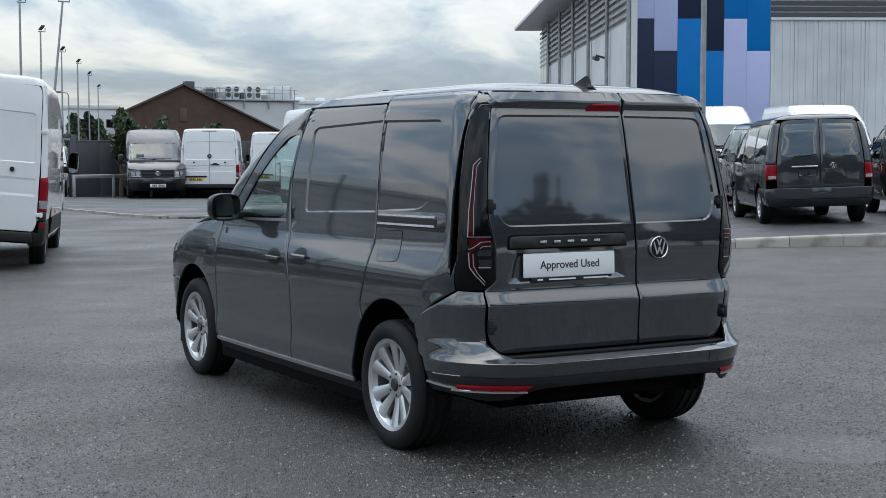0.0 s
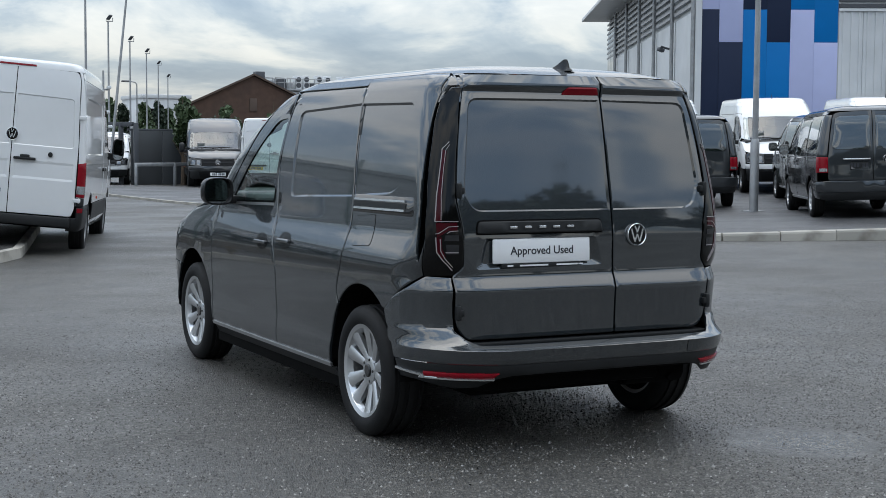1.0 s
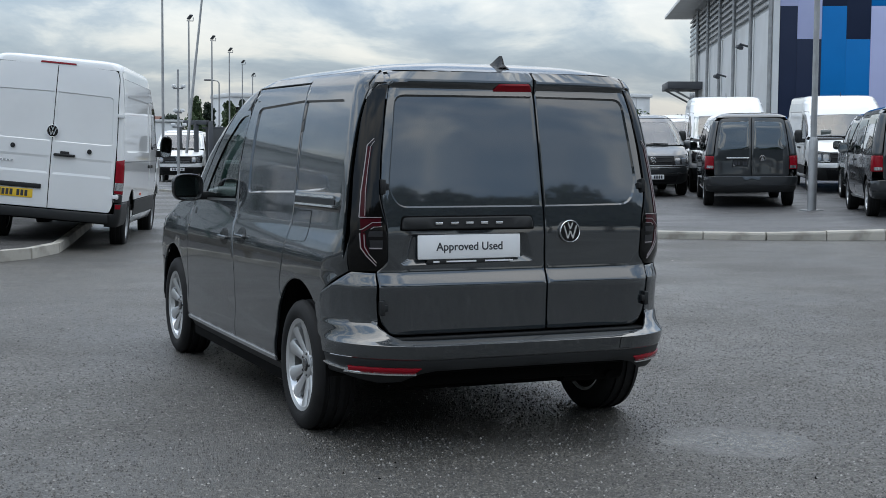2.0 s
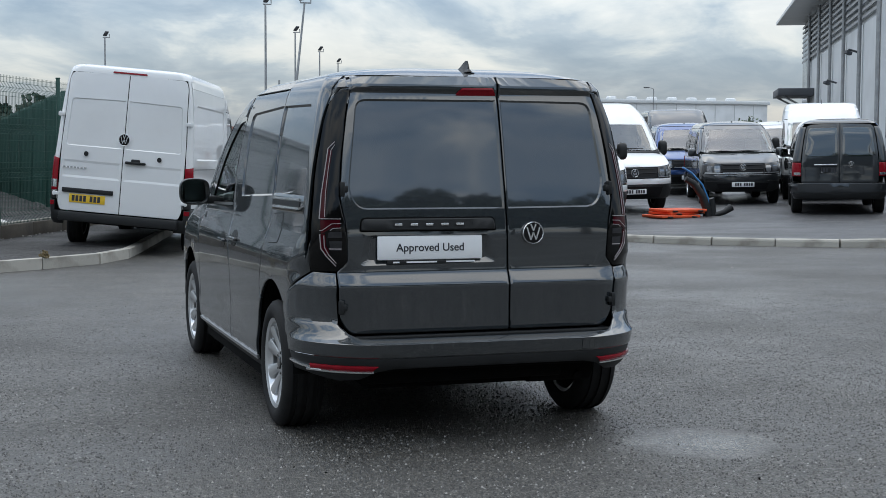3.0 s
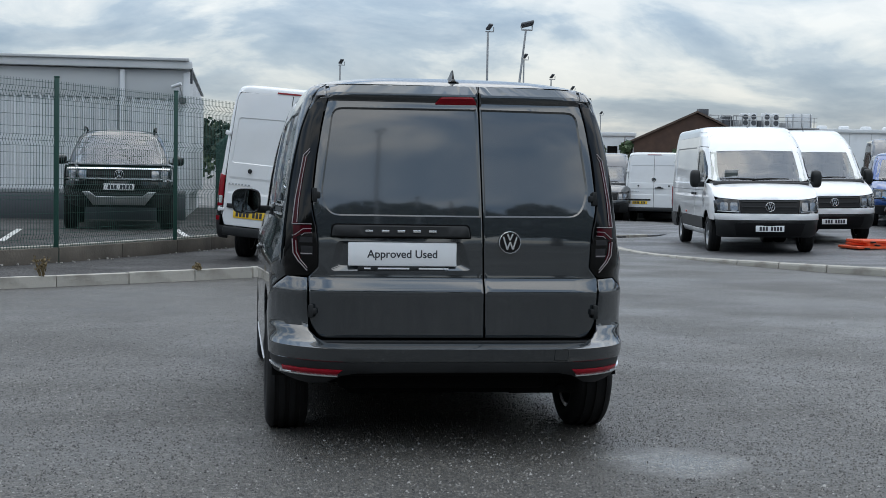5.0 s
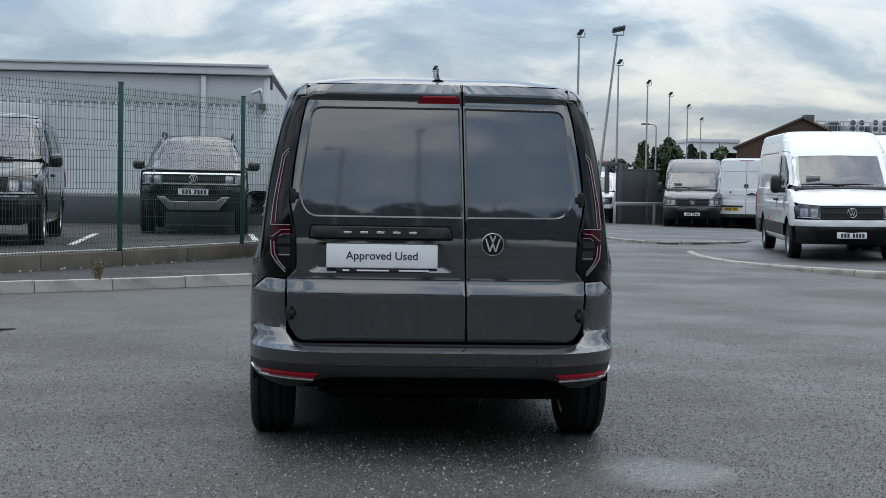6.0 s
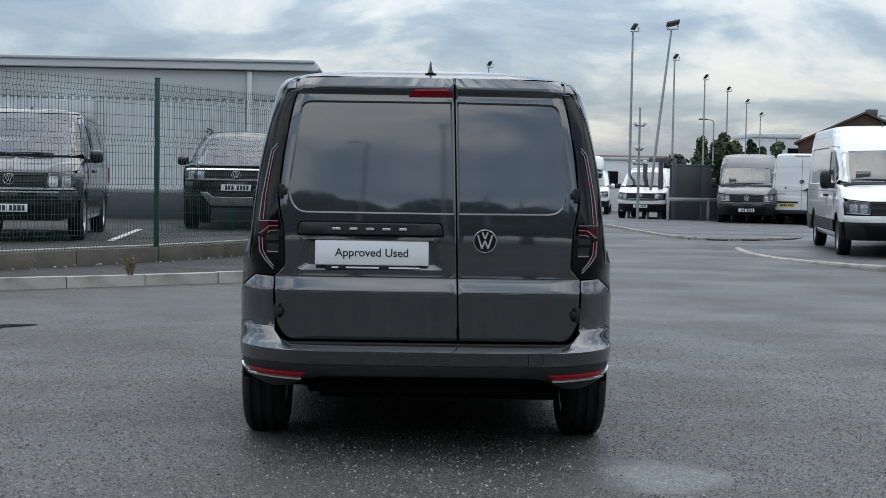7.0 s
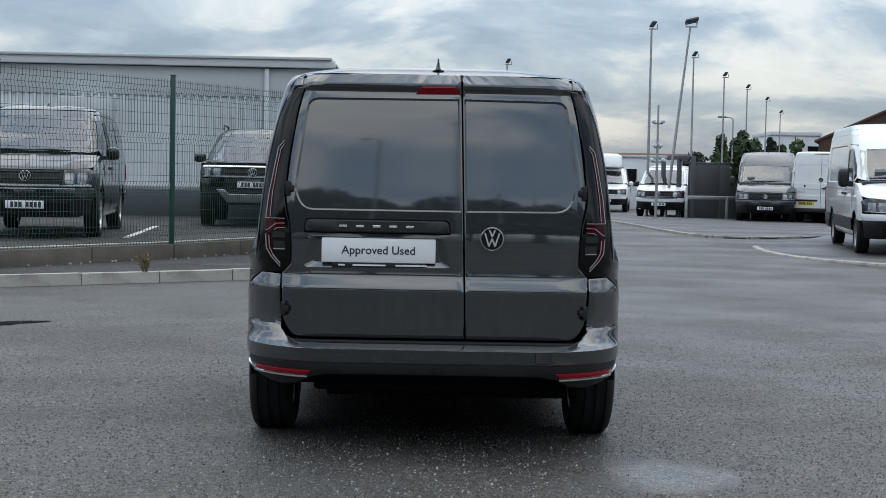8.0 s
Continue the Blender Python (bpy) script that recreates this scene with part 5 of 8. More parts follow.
def large_van(paint_mat, label, category="van", plate_rear=PLATE_YELLOW, plate_front=PLATE_WHITE):
    v = thing("panel_van", label, category, "parked vans")
    low = lambda z: z if z < 1.3 else 1.3 + (z - 1.3) * 0.86
    lower = [
        (0.30, 0.30, 0.95, 0.12, 5.80, 0.10, 0.40), (0.40, 0.40, 0.995, 0.07, 5.90, 0.10, 0.45), (0.60, 0.60, 1.012, 0.05, 5.95, 0.09, 0.50), (0.80, 0.80, 1.018, 0.05, 5.93, 0.09, 0.50),
        (1.0, 1.0, 1.018, 0.05, 5.86, 0.09, 0.50),
    ]
    upper = [
        (1.10, 1.10, 1.015, 0.05, 5.74, 0.09, 0.48), (1.22, 1.22, 1.008, 0.055, 5.40, 0.09, 0.38), (1.32, 1.32, 1.0, 0.06, 5.02, 0.09, 0.25), (1.6, 1.6, 0.985, 0.075, 4.74, 0.09, 0.22),
        (2.0, 2.0, 0.955, 0.095, 4.38, 0.10, 0.22), (2.2, 2.2, 0.935, 0.11, 4.16, 0.10, 0.25), (2.40, 2.40, 0.908, 0.13, 3.88, 0.11, 0.30), (2.50, 2.50, 0.885, 0.145, 3.66, 0.13, 0.30), (2.56, 2.555, 0.852, 0.165, 3.55, 0.15, 0.30),
        (2.60, 2.578, 0.80, 0.20, 3.47, 0.16, 0.30), (2.78, 2.600, 0.62, 0.38, 3.25, 0.16, 0.25), (3.1, 2.612, 0.08, 0.9, 2.8, 0.05, 0.05),
    ]
    H = Hull([(low(r[0]), low(r[1]), *r[2:]) for r in lower + upper], bow_rear=0.01, bow_front=0.10, pinch=0.01)
    P = paint_mat
    ra, fa = (1.34, 0.34, 0.43, 0.45), (4.98, 0.34, 0.44, 0.45)
    flank = [(0.20, 0.64, 0), (0.93, 0.64, 0), *arch(*ra, 138, 42), (3.53, 0.64, 0), (3.53, 2.212, 0.02), (0.20, 2.212, 0.02)]
    ring = [(0.5, 1.28, 0.06), (3.35, 1.28, 0.06), (3.35, 2.005, 0.08), (0.5, 2.005, 0.08)]
    pair("side_panel", H, [rounded(flank)], P, v, rings=press(rounded(ring), -0.014, 0.02), step=0.14, sharp=14)
    pair("side_moulding", H, [np.array([p[:2] for p in [(0.14, 0.40), (0.90, 0.40), (0.92, 0.632), (0.14, 0.632)]])], TRIM, v, "black side moulding", step=0.15)
    pair("side_moulding", H, [np.array([(1.76, 0.42), (4.53, 0.42), (4.545, 0.632), (1.745, 0.632)])], TRIM, v, "black side moulding", off=0.006, step=0.15)
    pair("sill", H, [np.array([(1.78, 0.30), (4.52, 0.30), (4.52, 0.41), (1.78, 0.41)])], P, v, step=0.2)
    win = rounded([(3.72, 1.352, 0.05), (3.72, 1.919, 0.06), (4.20, 1.919, 0.1), (4.62, 1.575, 0.08), (4.78, 1.386, 0.05), (4.74, 1.334, 0.04)])
    door = [(3.54, 0.64, 0), (4.545, 0.64, 0), (4.545, 0.7, 0.05), (4.80, 1.300, 0.15), (4.82, 1.386, 0.05), (4.62, 1.644, 0.1), (4.26, 1.988, 0.1), (3.54, 2.022, 0)]
    pair("front_door", H, [rounded(door), win], P, v, step=0.14)
    pair("door_window", H, [inset(win, -0.02)], DARK_GLASS, v, "tinted side window", off=-0.008, thick=0, edge=0, step=0.15)
    pair("window_seal", H, [inset(win, -0.02), inset(win, 0.012)], GLOSS_BLACK, v, off=0.002, edge=0, thick=0.006, step=0.15)
    pair("upper_side", H, [np.array([(3.54, 2.028), (4.22, 2.001), (4.1, 2.091), (3.86, 2.212), (3.54, 2.212)])], P, v, step=0.14, edge=0)
    wing = [(4.552, 0.64, 0), (4.552, 0.7, 0.05), (4.81, 1.300, 0.02), (5.02, 1.29, 0.05), (5.2, 1.22, 0.1), (5.46, 1.11, 0.1), (5.60, 1.0, 0.05), (5.65, 0.9, 0.05), (5.65, 0.62, 0.02), *arch(*fa, 40, 140)]
    pair("front_wing", H, [rounded(wing)], P, v, step=0.12)
    for k in (-1, 1):
        strip("waist_line", H, (0.3, 1.16), (4.6, 1.16), 0.006, LINING, v, side=k, off=0.002)
        for y, z in ((3.68, 1.08), (3.36, 1.08)):
            panel("door_handle", H, [rounded([(y - 0.1, z - 0.025), (y + 0.1, z - 0.025), (y + 0.1, z + 0.025), (y - 0.1, z + 0.025)], 0.02)], TRIM, v, side=k, off=0.03, thick=0.03, step=0.08)
        panel("rear_corner", H, [np.concatenate([H.rear(np.array([(0.91, 0.64), (0.905, 1.386), (0.878, 1.902), (0.868, 2.20), (0.836, 2.305)])), H.side(np.array([(0.195, 2.305), (0.195, 1.386), (0.195, 0.64)]))])], P, v, where="raw", side=k, step=0.1, edge=0.003)
        lamp = panel("tail_lamp", H, [np.concatenate([H.rear(np.array([(0.915, 0.755), (0.912, 1.165)])), H.side(np.array([(0.17, 1.19), (0.185, 1.0), (0.17, 0.74)]))])], RED, v, "tall red tail lamp", where="raw", side=k, off=0.014, thick=0.03, step=0.08)
        panel("clear_lens", H, [np.concatenate([H.rear(np.array([(0.918, 0.79), (0.917, 0.89)])), H.side(np.array([(0.14, 0.89), (0.14, 0.79)]))])], REFLECTOR, lamp, where="raw", side=k, off=0.017, thick=0.004, step=0.06, edge=0)
        panel("lamp_base", H, [np.concatenate([H.rear(np.array([(0.915, 0.635), (0.915, 0.748)])), H.side(np.array([(0.17, 0.735), (0.17, 0.642)]))])], TRIM, v, "black filler under the lamp", where="raw", side=k, off=0.012, thick=0.02, step=0.08)
        panel("rear_reflector", H, [np.concatenate([H.rear(np.array([(0.935, 0.56), (0.935, 0.615)])), H.side(np.array([(0.10, 0.615), (0.10, 0.56)]))])], RED, v, "small red reflector", where="raw", side=k, off=0.024, thick=0.006, step=0.06, edge=0)
        d = [(k * 0.006, 0.50, 0), (k * 0.86, 0.50, 0.03), (k * 0.90, 0.60, 0.03), (k * 0.896, 1.386, 0.05), (k * 0.869, 1.902, 0.1), (k * 0.858, 2.20, 0.03), (k * 0.826, 2.298, 0.05), (k * 0.006, 2.312, 0)]
        if k < 0:
            d = d[::-1]
        up_ = rounded([(k * 0.025, 1.345, 0.0), (k * 0.84, 1.345, 0.05), (k * 0.80, 1.960, 0.05), (k * 0.025, 1.975, 0.0)])
        dn = rounded([(k * 0.025, 0.93, 0.0), (k * 0.86, 0.93, 0.03), (k * 0.86, 1.16, 0.03), (k * 0.025, 1.16, 0.0)])
        dd = panel("rear_door", H, [rounded(d)], P, v, "tall rear door", where="rear", rings=press(up_, -0.010, 0.010) + press(dn, -0.009, 0.03), step=0.09, sharp=14)
        for z in (0.71, 1.74):
            bm = bmesh.new()
            box_into(bm, (0.10, 0.03, 0.05), (k * 0.93, float(H.Yr(H.v_of(z))) - 0.012, z), 0.01)
            box_into(bm, (0.03, 0.04, 0.065), (k * 0.955, float(H.Yr(H.v_of(z))) - 0.008, z), 0.01)
            part("hinge", bm, P, dd, "painted door hinge")
        bm = bmesh.new()
        lathe_into(bm, [(-0.002, 0.032), (0.012, 0.032), (0.014, 0.001)], n=20)
        bmesh.ops.transform(bm, matrix=Matrix.Translation((k * 0.53, 0.035, 1.25)) @ Matrix.Rotation(radians(-90), 4, "Z"), verts=bm.verts)
        part("door_lock", bm, TRIM, dd)
        panel("bumper_corner", H, [np.concatenate([H.rear(np.array([(0.80, 0.33), (0.80, 0.49), (0.93, 0.49), (0.93, 0.62)])), H.side(np.array([(0.16, 0.635), (0.6, 0.62), (0.86, 0.50), (0.86, 0.34)]))])], TRIM, v, "black corner bumper", where="raw", side=k, off=0.02, thick=0.03, step=0.12)
    box("rear_bumper", (1.72, 0.16, 0.12), (0, 0.05, 0.425), TRIM, v, 0.02, "black rear bumper step")
    box("plate_strip", (0.74, 0.035, 0.06), (-0.47, 0.03, 0.765), TRIM, v, 0.010)
    number_plate(v, (-0.47, 0.035, 0.665), plate_rear)
    bm = bmesh.new()
    box_into(bm, (0.30, 0.05, 0.035), (0.19, 0.02, 1.18), 0.014)
    box_into(bm, (0.13, 0.03, 0.05), (0.19, 0.03, 1.205), 0.014)
    part("rear_handle", bm, TRIM, v)
    for x in (-0.83, -0.78, -0.73, -0.68, -0.63, -0.58, -0.53):
        box("emblem_bar", (0.035, 0.004, 0.022), (x, 0.036, 1.06), CHROME, v, 0, "small chrome bar")
    badge(v, (0, 0.042, 1.47), 0.078)
    panel("brake_lamp", H, [np.array([(-0.25, 2.320), (0.25, 2.320), (0.24, 2.340), (-0.24, 2.340)])], RED, v, "red high brake lamp", where="rear", off=0.012, thick=0.02, edge=0)
    front_face(v, H, P, (0.27, 0.62, 0.745, 0.985), 0.98, 0.52, 0.47, 0.87, 5.95, plate_front, 0.085)
    panel("bonnet", H, [mirror_loop([(0, 0.998), (0.55, 0.998), (0.88, 1.03), (0.955, 1.055), (0.962, 1.14), (0.955, 1.29), (0, 1.300)])], P, v, where="front", step=0.12)
    panel("scuttle", H, [mirror_loop([(0, 1.304), (0.94, 1.295), (0.94, 1.330), (0, 1.339)])], TRIM, v, where="front", step=0.12, edge=0, off=-0.004)
    ws = mirror_loop([(0, 1.343), (0.90, 1.339), (0.855, 1.859), (0.82, 1.902), (0, 1.919)])
    panel("windscreen", H, [ws], DARK_GLASS, v, "dark windscreen", where="front", thick=0, edge=0, step=0.15, off=0.002)
    panel("roof_front", H, [mirror_loop([(0, 1.928), (0.82, 1.911), (0.875, 1.885), (0.845, 2.074), (0.80, 2.305), (0, 2.305)])], P, v, where="front", step=0.12, edge=0)
    for k in (-1, 1):
        panel("screen_pillar", H, [H.side(dense(np.array([(4.25, 2.005), (4.62, 1.648), (4.83, 1.377), (5.0, 1.334), (4.78, 1.575), (4.45, 1.885), (4.32, 1.971)]), 0.1))], P, v, where="raw", side=k, step=0.1, edge=0)
        door_mirror(v, k, (1.16, 4.62, 1.38), (0.20, 0.16, 0.34), 0.14, TRIM)
        box("side_marker", (0.02, 0.09, 0.035), (k * 1.02, 2.418, 0.70), ORANGE, v, 0.004)
    wiper(v, (-0.55, 5.0, 1.375), (0.15, 5.06, 1.37)), wiper(v, (0.1, 5.05, 1.375), (0.75, 4.98, 1.37))
    roof(H, v, P, 2.302)
    panel("roof_edge", H, [np.array([(0.20, 2.213), (3.9, 2.213), (3.78, 2.305), (0.20, 2.305)])], P, v, side=-1, step=0.2, edge=0)
    panel("roof_edge", H, [np.array([(0.20, 2.213), (3.9, 2.213), (3.78, 2.305), (0.20, 2.305)])], P, v, side=1, step=0.2, edge=0)
    tube("roof_aerial", [(0, 3.66, 2.29), (0, 3.64, 2.34), (0, 3.56, 2.50)], [0.02, 0.012, 0.004], TRIM, v, 6)
    shell(H, v, 0.05, 0.40, 0.85, 3.6, 1.32, 1.92)
    box("bulkhead", (1.8, 0.04, 1.15), (0, 3.6, 1.4), CABIN, v)
    box("dashboard", (1.8, 0.7, 0.3), (0, 4.85, 1.18), CABIN, v, 0.06)
    seats(v, 3.85, 0.95, (-0.6, 0.05, 0.6), CABIN, 0.75)
    box("paper_sheet", (0.26, 0.004, 0.2), (0.52, 4.86, 1.47), PAPER, v, 0, "white paper sheet behind the windscreen", Matrix.Rotation(radians(-42), 3, "X"))
    wheels(v, 0.985, 1.34, 4.98, 0.345, 0.225, 0.215, "steel")
    box("floor_pan", (1.3, 5.2, 0.08), (0, 3.0, 0.42), DARK, v, 0.01)
    tube("rear_axle", [(-0.75, 1.334, 0.34), (0.75, 1.334, 0.34)], 0.06, DARK, v)
    return v


def mid_van(paint_mat, label, windows=True, plate_front=PLATE_WHITE, sport=False, category="van", pop_top=False, rear_glass=True):
    v = thing("panel_van", label, category, "parked vans")
    lower = [
        (0.28, 0.28, 0.88, 0.14, 4.72, 0.20, 0.40), (0.40, 0.40, 0.925, 0.08, 4.82, 0.20, 0.42), (0.55, 0.55, 0.945, 0.055, 4.85, 0.18, 0.42), (0.75, 0.75, 0.95, 0.065, 4.84, 0.16, 0.42), (0.95, 0.95, 0.948, 0.07, 4.77, 0.15, 0.42),
        (1.06, 1.06, 0.942, 0.075, 4.55, 0.15, 0.38),
    ]
    upper = [
        (1.15, 1.15, 0.934, 0.085, 4.22, 0.15, 0.28), (1.22, 1.22, 0.925, 0.09, 4.0, 0.15, 0.2), (1.5, 1.5, 0.872, 0.13, 3.6, 0.15, 0.2), (1.75, 1.75, 0.805, 0.175, 3.2, 0.15, 0.2),
        (1.86, 1.86, 0.745, 0.21, 2.98, 0.16, 0.22), (1.92, 1.91, 0.67, 0.27, 2.82, 0.18, 0.24), (2.02, 1.945, 0.54, 0.42, 2.62, 0.18, 0.24), (2.2, 1.965, 0.3, 0.7, 2.3, 0.14, 0.14), (2.4, 1.97, 0.05, 1.0, 2.0, 0.03, 0.03),
    ]
    H = Hull(lower + upper, bow_rear=0.02, bow_front=0.10, pinch=0.012)
    P = paint_mat
    ra, fa = (0.99, 0.33, 0.40, 0.42), (3.99, 0.33, 0.41, 0.42)
    q = [(0.225, 0.60, 0), (0.60, 0.60, 0.02), *arch(*ra, 140, 40), (1.42, 1.0, 0.1), (1.42, 1.80, 0.02), (0.30, 1.80, 0.02), (0.26, 1.5, 0), (0.235, 1.1, 0)]
    pair("rear_quarter", H, [rounded(q)], P, v, step=0.13)
    s = [(1.428, 0.30, 0.02), (2.72, 0.30, 0.02), (2.72, 1.80, 0.02), (1.428, 1.80, 0.02), (1.428, 1.0, 0.1), (1.40, 0.50, 0.1)]
    pair("sliding_door", H, [rounded(s)], P, v, step=0.13)
    if windows:
        for a, b in ((0.36, 1.36), (1.50, 2.64)):
            w = rounded([(a, 1.20), (b, 1.20), (b, 1.72), (a + (0.06 if a < 1 else 0), 1.72)], 0.07)
            pair("side_window", H, [w], DARK_GLASS, v, "tinted side window", off=0.010, thick=0.006, edge=0, step=0.15)
    win = rounded([(2.86, 1.20, 0.05), (2.86, 1.70, 0.06), (3.05, 1.70, 0.08), (3.5, 1.43, 0.1), (3.80, 1.20, 0.05)])
    d = [(2.728, 0.30, 0.02), (3.56, 0.30, 0.02), (3.60, 0.7, 0.1), (3.88, 1.16, 0.05), (3.86, 1.25, 0.03), (3.5, 1.52, 0.1), (3.08, 1.80, 0.1), (2.728, 1.80, 0.02)]
    pair("front_door", H, [rounded(d), win], P, v, step=0.12)
    pair("door_window", H, [inset(win, -0.015)], DARK_GLASS, v, "tinted side window", off=-0.006, thick=0, edge=0, step=0.15)
    pair("window_seal", H, [inset(win, -0.02), inset(win, 0.008)], GLOSS_BLACK, v, off=0.002, edge=0, thick=0.006, step=0.15)
    wg = [(3.567, 0.60, 0), (3.607, 0.7, 0.1), (3.887, 1.16, 0.02), (4.0, 1.185, 0.02), (4.1, 1.15, 0.05), (4.36, 1.06, 0.1), (4.55, 0.98, 0.05), (4.62, 0.88, 0.05), (4.61, 0.6, 0.02), *arch(*fa, 40, 176)]
    pair("front_wing", H, [rounded(wg)], P, v, step=0.12)
    for k in (-1, 1):
        strip("waist_line", H, (0.3, 1.08), (3.7, 1.08), 0.005, LINING, v, side=k, off=0.002)
        strip("sill_trim", H, (1.42, 0.31), (3.55, 0.31), 0.02, SATIN if windows else TRIM, v, side=k, off=0.006)
        for y in (2.60, 2.85):
            panel("door_handle", H, [rounded([(y - 0.09, 0.98), (y + 0.09, 0.98), (y + 0.09, 1.02), (y - 0.09, 1.02)], 0.018)], P, v, side=k, off=0.028, thick=0.03, step=0.08)
        lamp = panel("tail_lamp", H, [np.concatenate([H.rear(np.array([(0.765, 0.80), (0.765, 1.07)])), H.side(np.array([(0.24, 1.075), (0.25, 0.95), (0.235, 0.80)]))])], RED, v, "red tail lamp", where="raw", side=k, off=0.01, thick=0.03, step=0.07)
        panel("clear_lens", H, [H.rear(np.array([(0.78, 0.82), (0.78, 0.875), (0.90, 0.875), (0.90, 0.82)]))], REFLECTOR, lamp, where="raw", side=k, off=0.014, thick=0.004, step=0.06, edge=0)
        panel("rear_pillar", H, [np.concatenate([H.rear(np.array([(0.775, 1.08), (0.74, 1.4), (0.67, 1.80)])), H.side(np.array([(0.295, 1.80), (0.255, 1.5), (0.23, 1.085)]))])], P, v, where="raw", side=k, step=0.08, edge=0.003)
        dr = [(k * 0.006, 0.66, 0), (k * 0.76, 0.66, 0.04), (k * 0.757, 1.08, 0.03), (k * 0.725, 1.4, 0.1), (k * 0.655, 1.84, 0.1), (k * 0.006, 1.87, 0)]
        if k < 0:
            dr = dr[::-1]
        no = rounded([(k * 0.05, 0.84, 0.02), (k * 0.40, 0.84, 0.02), (k * 0.38, 1.0, 0.02), (k * 0.05, 1.0, 0.02)])
        dd = panel("rear_door", H, [rounded(dr)], P, v, where="rear", rings=press(no, -0.02 if k < 0 else -0.001, 0.02), step=0.1)
        rw = rounded([(k * 0.05, 1.20, 0.03), (k * 0.70, 1.20, 0.08), (k * 0.62, 1.77, 0.08), (k * 0.05, 1.78, 0.03)])
        panel("rear_window", H, [rw], DARK_GLASS if rear_glass else P, dd, "dark rear window", where="rear", off=0.014, thick=0.010, edge=0.003, step=0.12)
        door_mirror(v, k, (1.05, 3.58, 1.22), (0.20, 0.14, 0.20), 0.10, P if windows else TRIM)
    panel("bumper", H, [mirror_loop([(0, 0.46), (0.7, 0.46), (0.93, 0.46), (0.935, 0.64), (0.8, 0.65), (0, 0.65)])], P, v, "rear bumper", where="rear", off=0.02, thick=0.03, step=0.12)
    panel("bumper_lower", H, [mirror_loop([(0, 0.32), (0.7, 0.32), (0.90, 0.34), (0.92, 0.452), (0, 0.452)])], TRIM, v, "black lower bumper", where="rear", off=0.012, thick=0.03, step=0.12)
    pair("bumper_side", H, [rounded([(0.20, 0.34), (0.57, 0.36), (0.595, 0.592), (0.20, 0.64)], 0.01)], P, v, off=0.01, thick=0.02, step=0.1)
    box("rear_handle", (0.46, 0.02, 0.026), (-0.28, 0.035, 1.03), CHROME, v, 0.005, "chrome strip handle")
    number_plate(v, (-0.22, 0.072, 0.92), TRIM)
    badge(v, (0.22, 0.042, 1.03), 0.06)
    front_face(v, H, P, (0.30, 0.56, 0.72, 0.96), 0.91, 0.48, 0.48, 0.88, 4.85, plate_front, 0.075)
    for z, w_ in ((0.742, 0.86), (0.70, 0.66)):
        panel("chrome_strip", H, [mirror_loop([(0, z - 0.008), (w_, z - 0.004), (w_, z + 0.010), (0, z + 0.008)])], CHROME if windows else GRILLE, v, "thin bright strip under the grille", where="front", off=0.018, thick=0.012, step=0.15, edge=0)
    if sport:
        panel("front_splitter", H, [mirror_loop([(0, 0.25), (0.8, 0.25), (0.9, 0.30), (0, 0.31)])], GLOSS_BLACK, v, where="front", off=0.02, thick=0.03, step=0.12)
    panel("bonnet", H, [mirror_loop([(0, 0.972), (0.52, 0.972), (0.85, 1.0), (0.893, 1.03), (0.885, 1.12), (0.868, 1.19), (0, 1.20)])], P, v, where="front", step=0.1)
    ws = mirror_loop([(0, 1.225), (0.80, 1.225), (0.70, 1.70), (0.66, 1.75), (0, 1.77)])
    panel("windscreen", H, [ws], DARK_GLASS, v, "dark windscreen", where="front", thick=0, edge=0, step=0.15, off=0.002)
    panel("roof_front", H, [mirror_loop([(0, 1.775), (0.66, 1.755), (0.73, 1.73), (0.70, 1.852), (0, 1.857)])], P, v, where="front", step=0.12, edge=0)
    for k in (-1, 1):
        panel("screen_pillar", H, [H.side(dense(np.array([(3.09, 1.80), (3.51, 1.52), (3.87, 1.25), (4.02, 1.215), (3.72, 1.47), (3.4, 1.68), (3.2, 1.78)]), 0.1))], P, v, where="raw", side=k, step=0.1, edge=0)
        panel("roof_edge", H, [np.array([(0.26, 1.806), (3.06, 1.806), (2.95, 1.868), (0.26, 1.868)])], P, v, side=k, step=0.2, edge=0)
    wiper(v, (-0.5, 4.03, 1.245), (0.15, 4.1, 1.24)), wiper(v, (0.1, 4.09, 1.245), (0.7, 4.0, 1.24))
    roof(H, v, P, 1.87)
    tube("roof_aerial", [(0, 2.75, 1.925), (0, 2.70, 1.97)], [0.025, 0.012], TRIM, v, 6)
    shell(H, v, 0.045, 0.38, 0.78, 2.76, 1.18, 1.78)
    box("bulkhead", (1.5, 0.04, 0.9), (0, 2.76, 1.35), CABIN, v)
    box("dashboard", (1.6, 0.6, 0.25), (0, 3.75, 1.07), CABIN, v, 0.06)
    seats(v, 3.0, 0.85, (-0.5, 0.5), CABIN, 0.66)
    wheels(v, 0.935, 0.99, 3.99, 0.335, 0.215, 0.22, "alloy" if windows or sport else "steel")
    box("floor_pan", (1.2, 4.2, 0.06), (0, 2.45, 0.36), DARK, v, 0.01)
    if pop_top:
        bm = bmesh.new()
        box_into(bm, (1.35, 3.3, 0.62), (0, 1.85, 2.22), 0.16, None, 0.82)
        part("high_roof", bm, WHITE_PAINT, v, "white moulded high roof", 45)
    return v


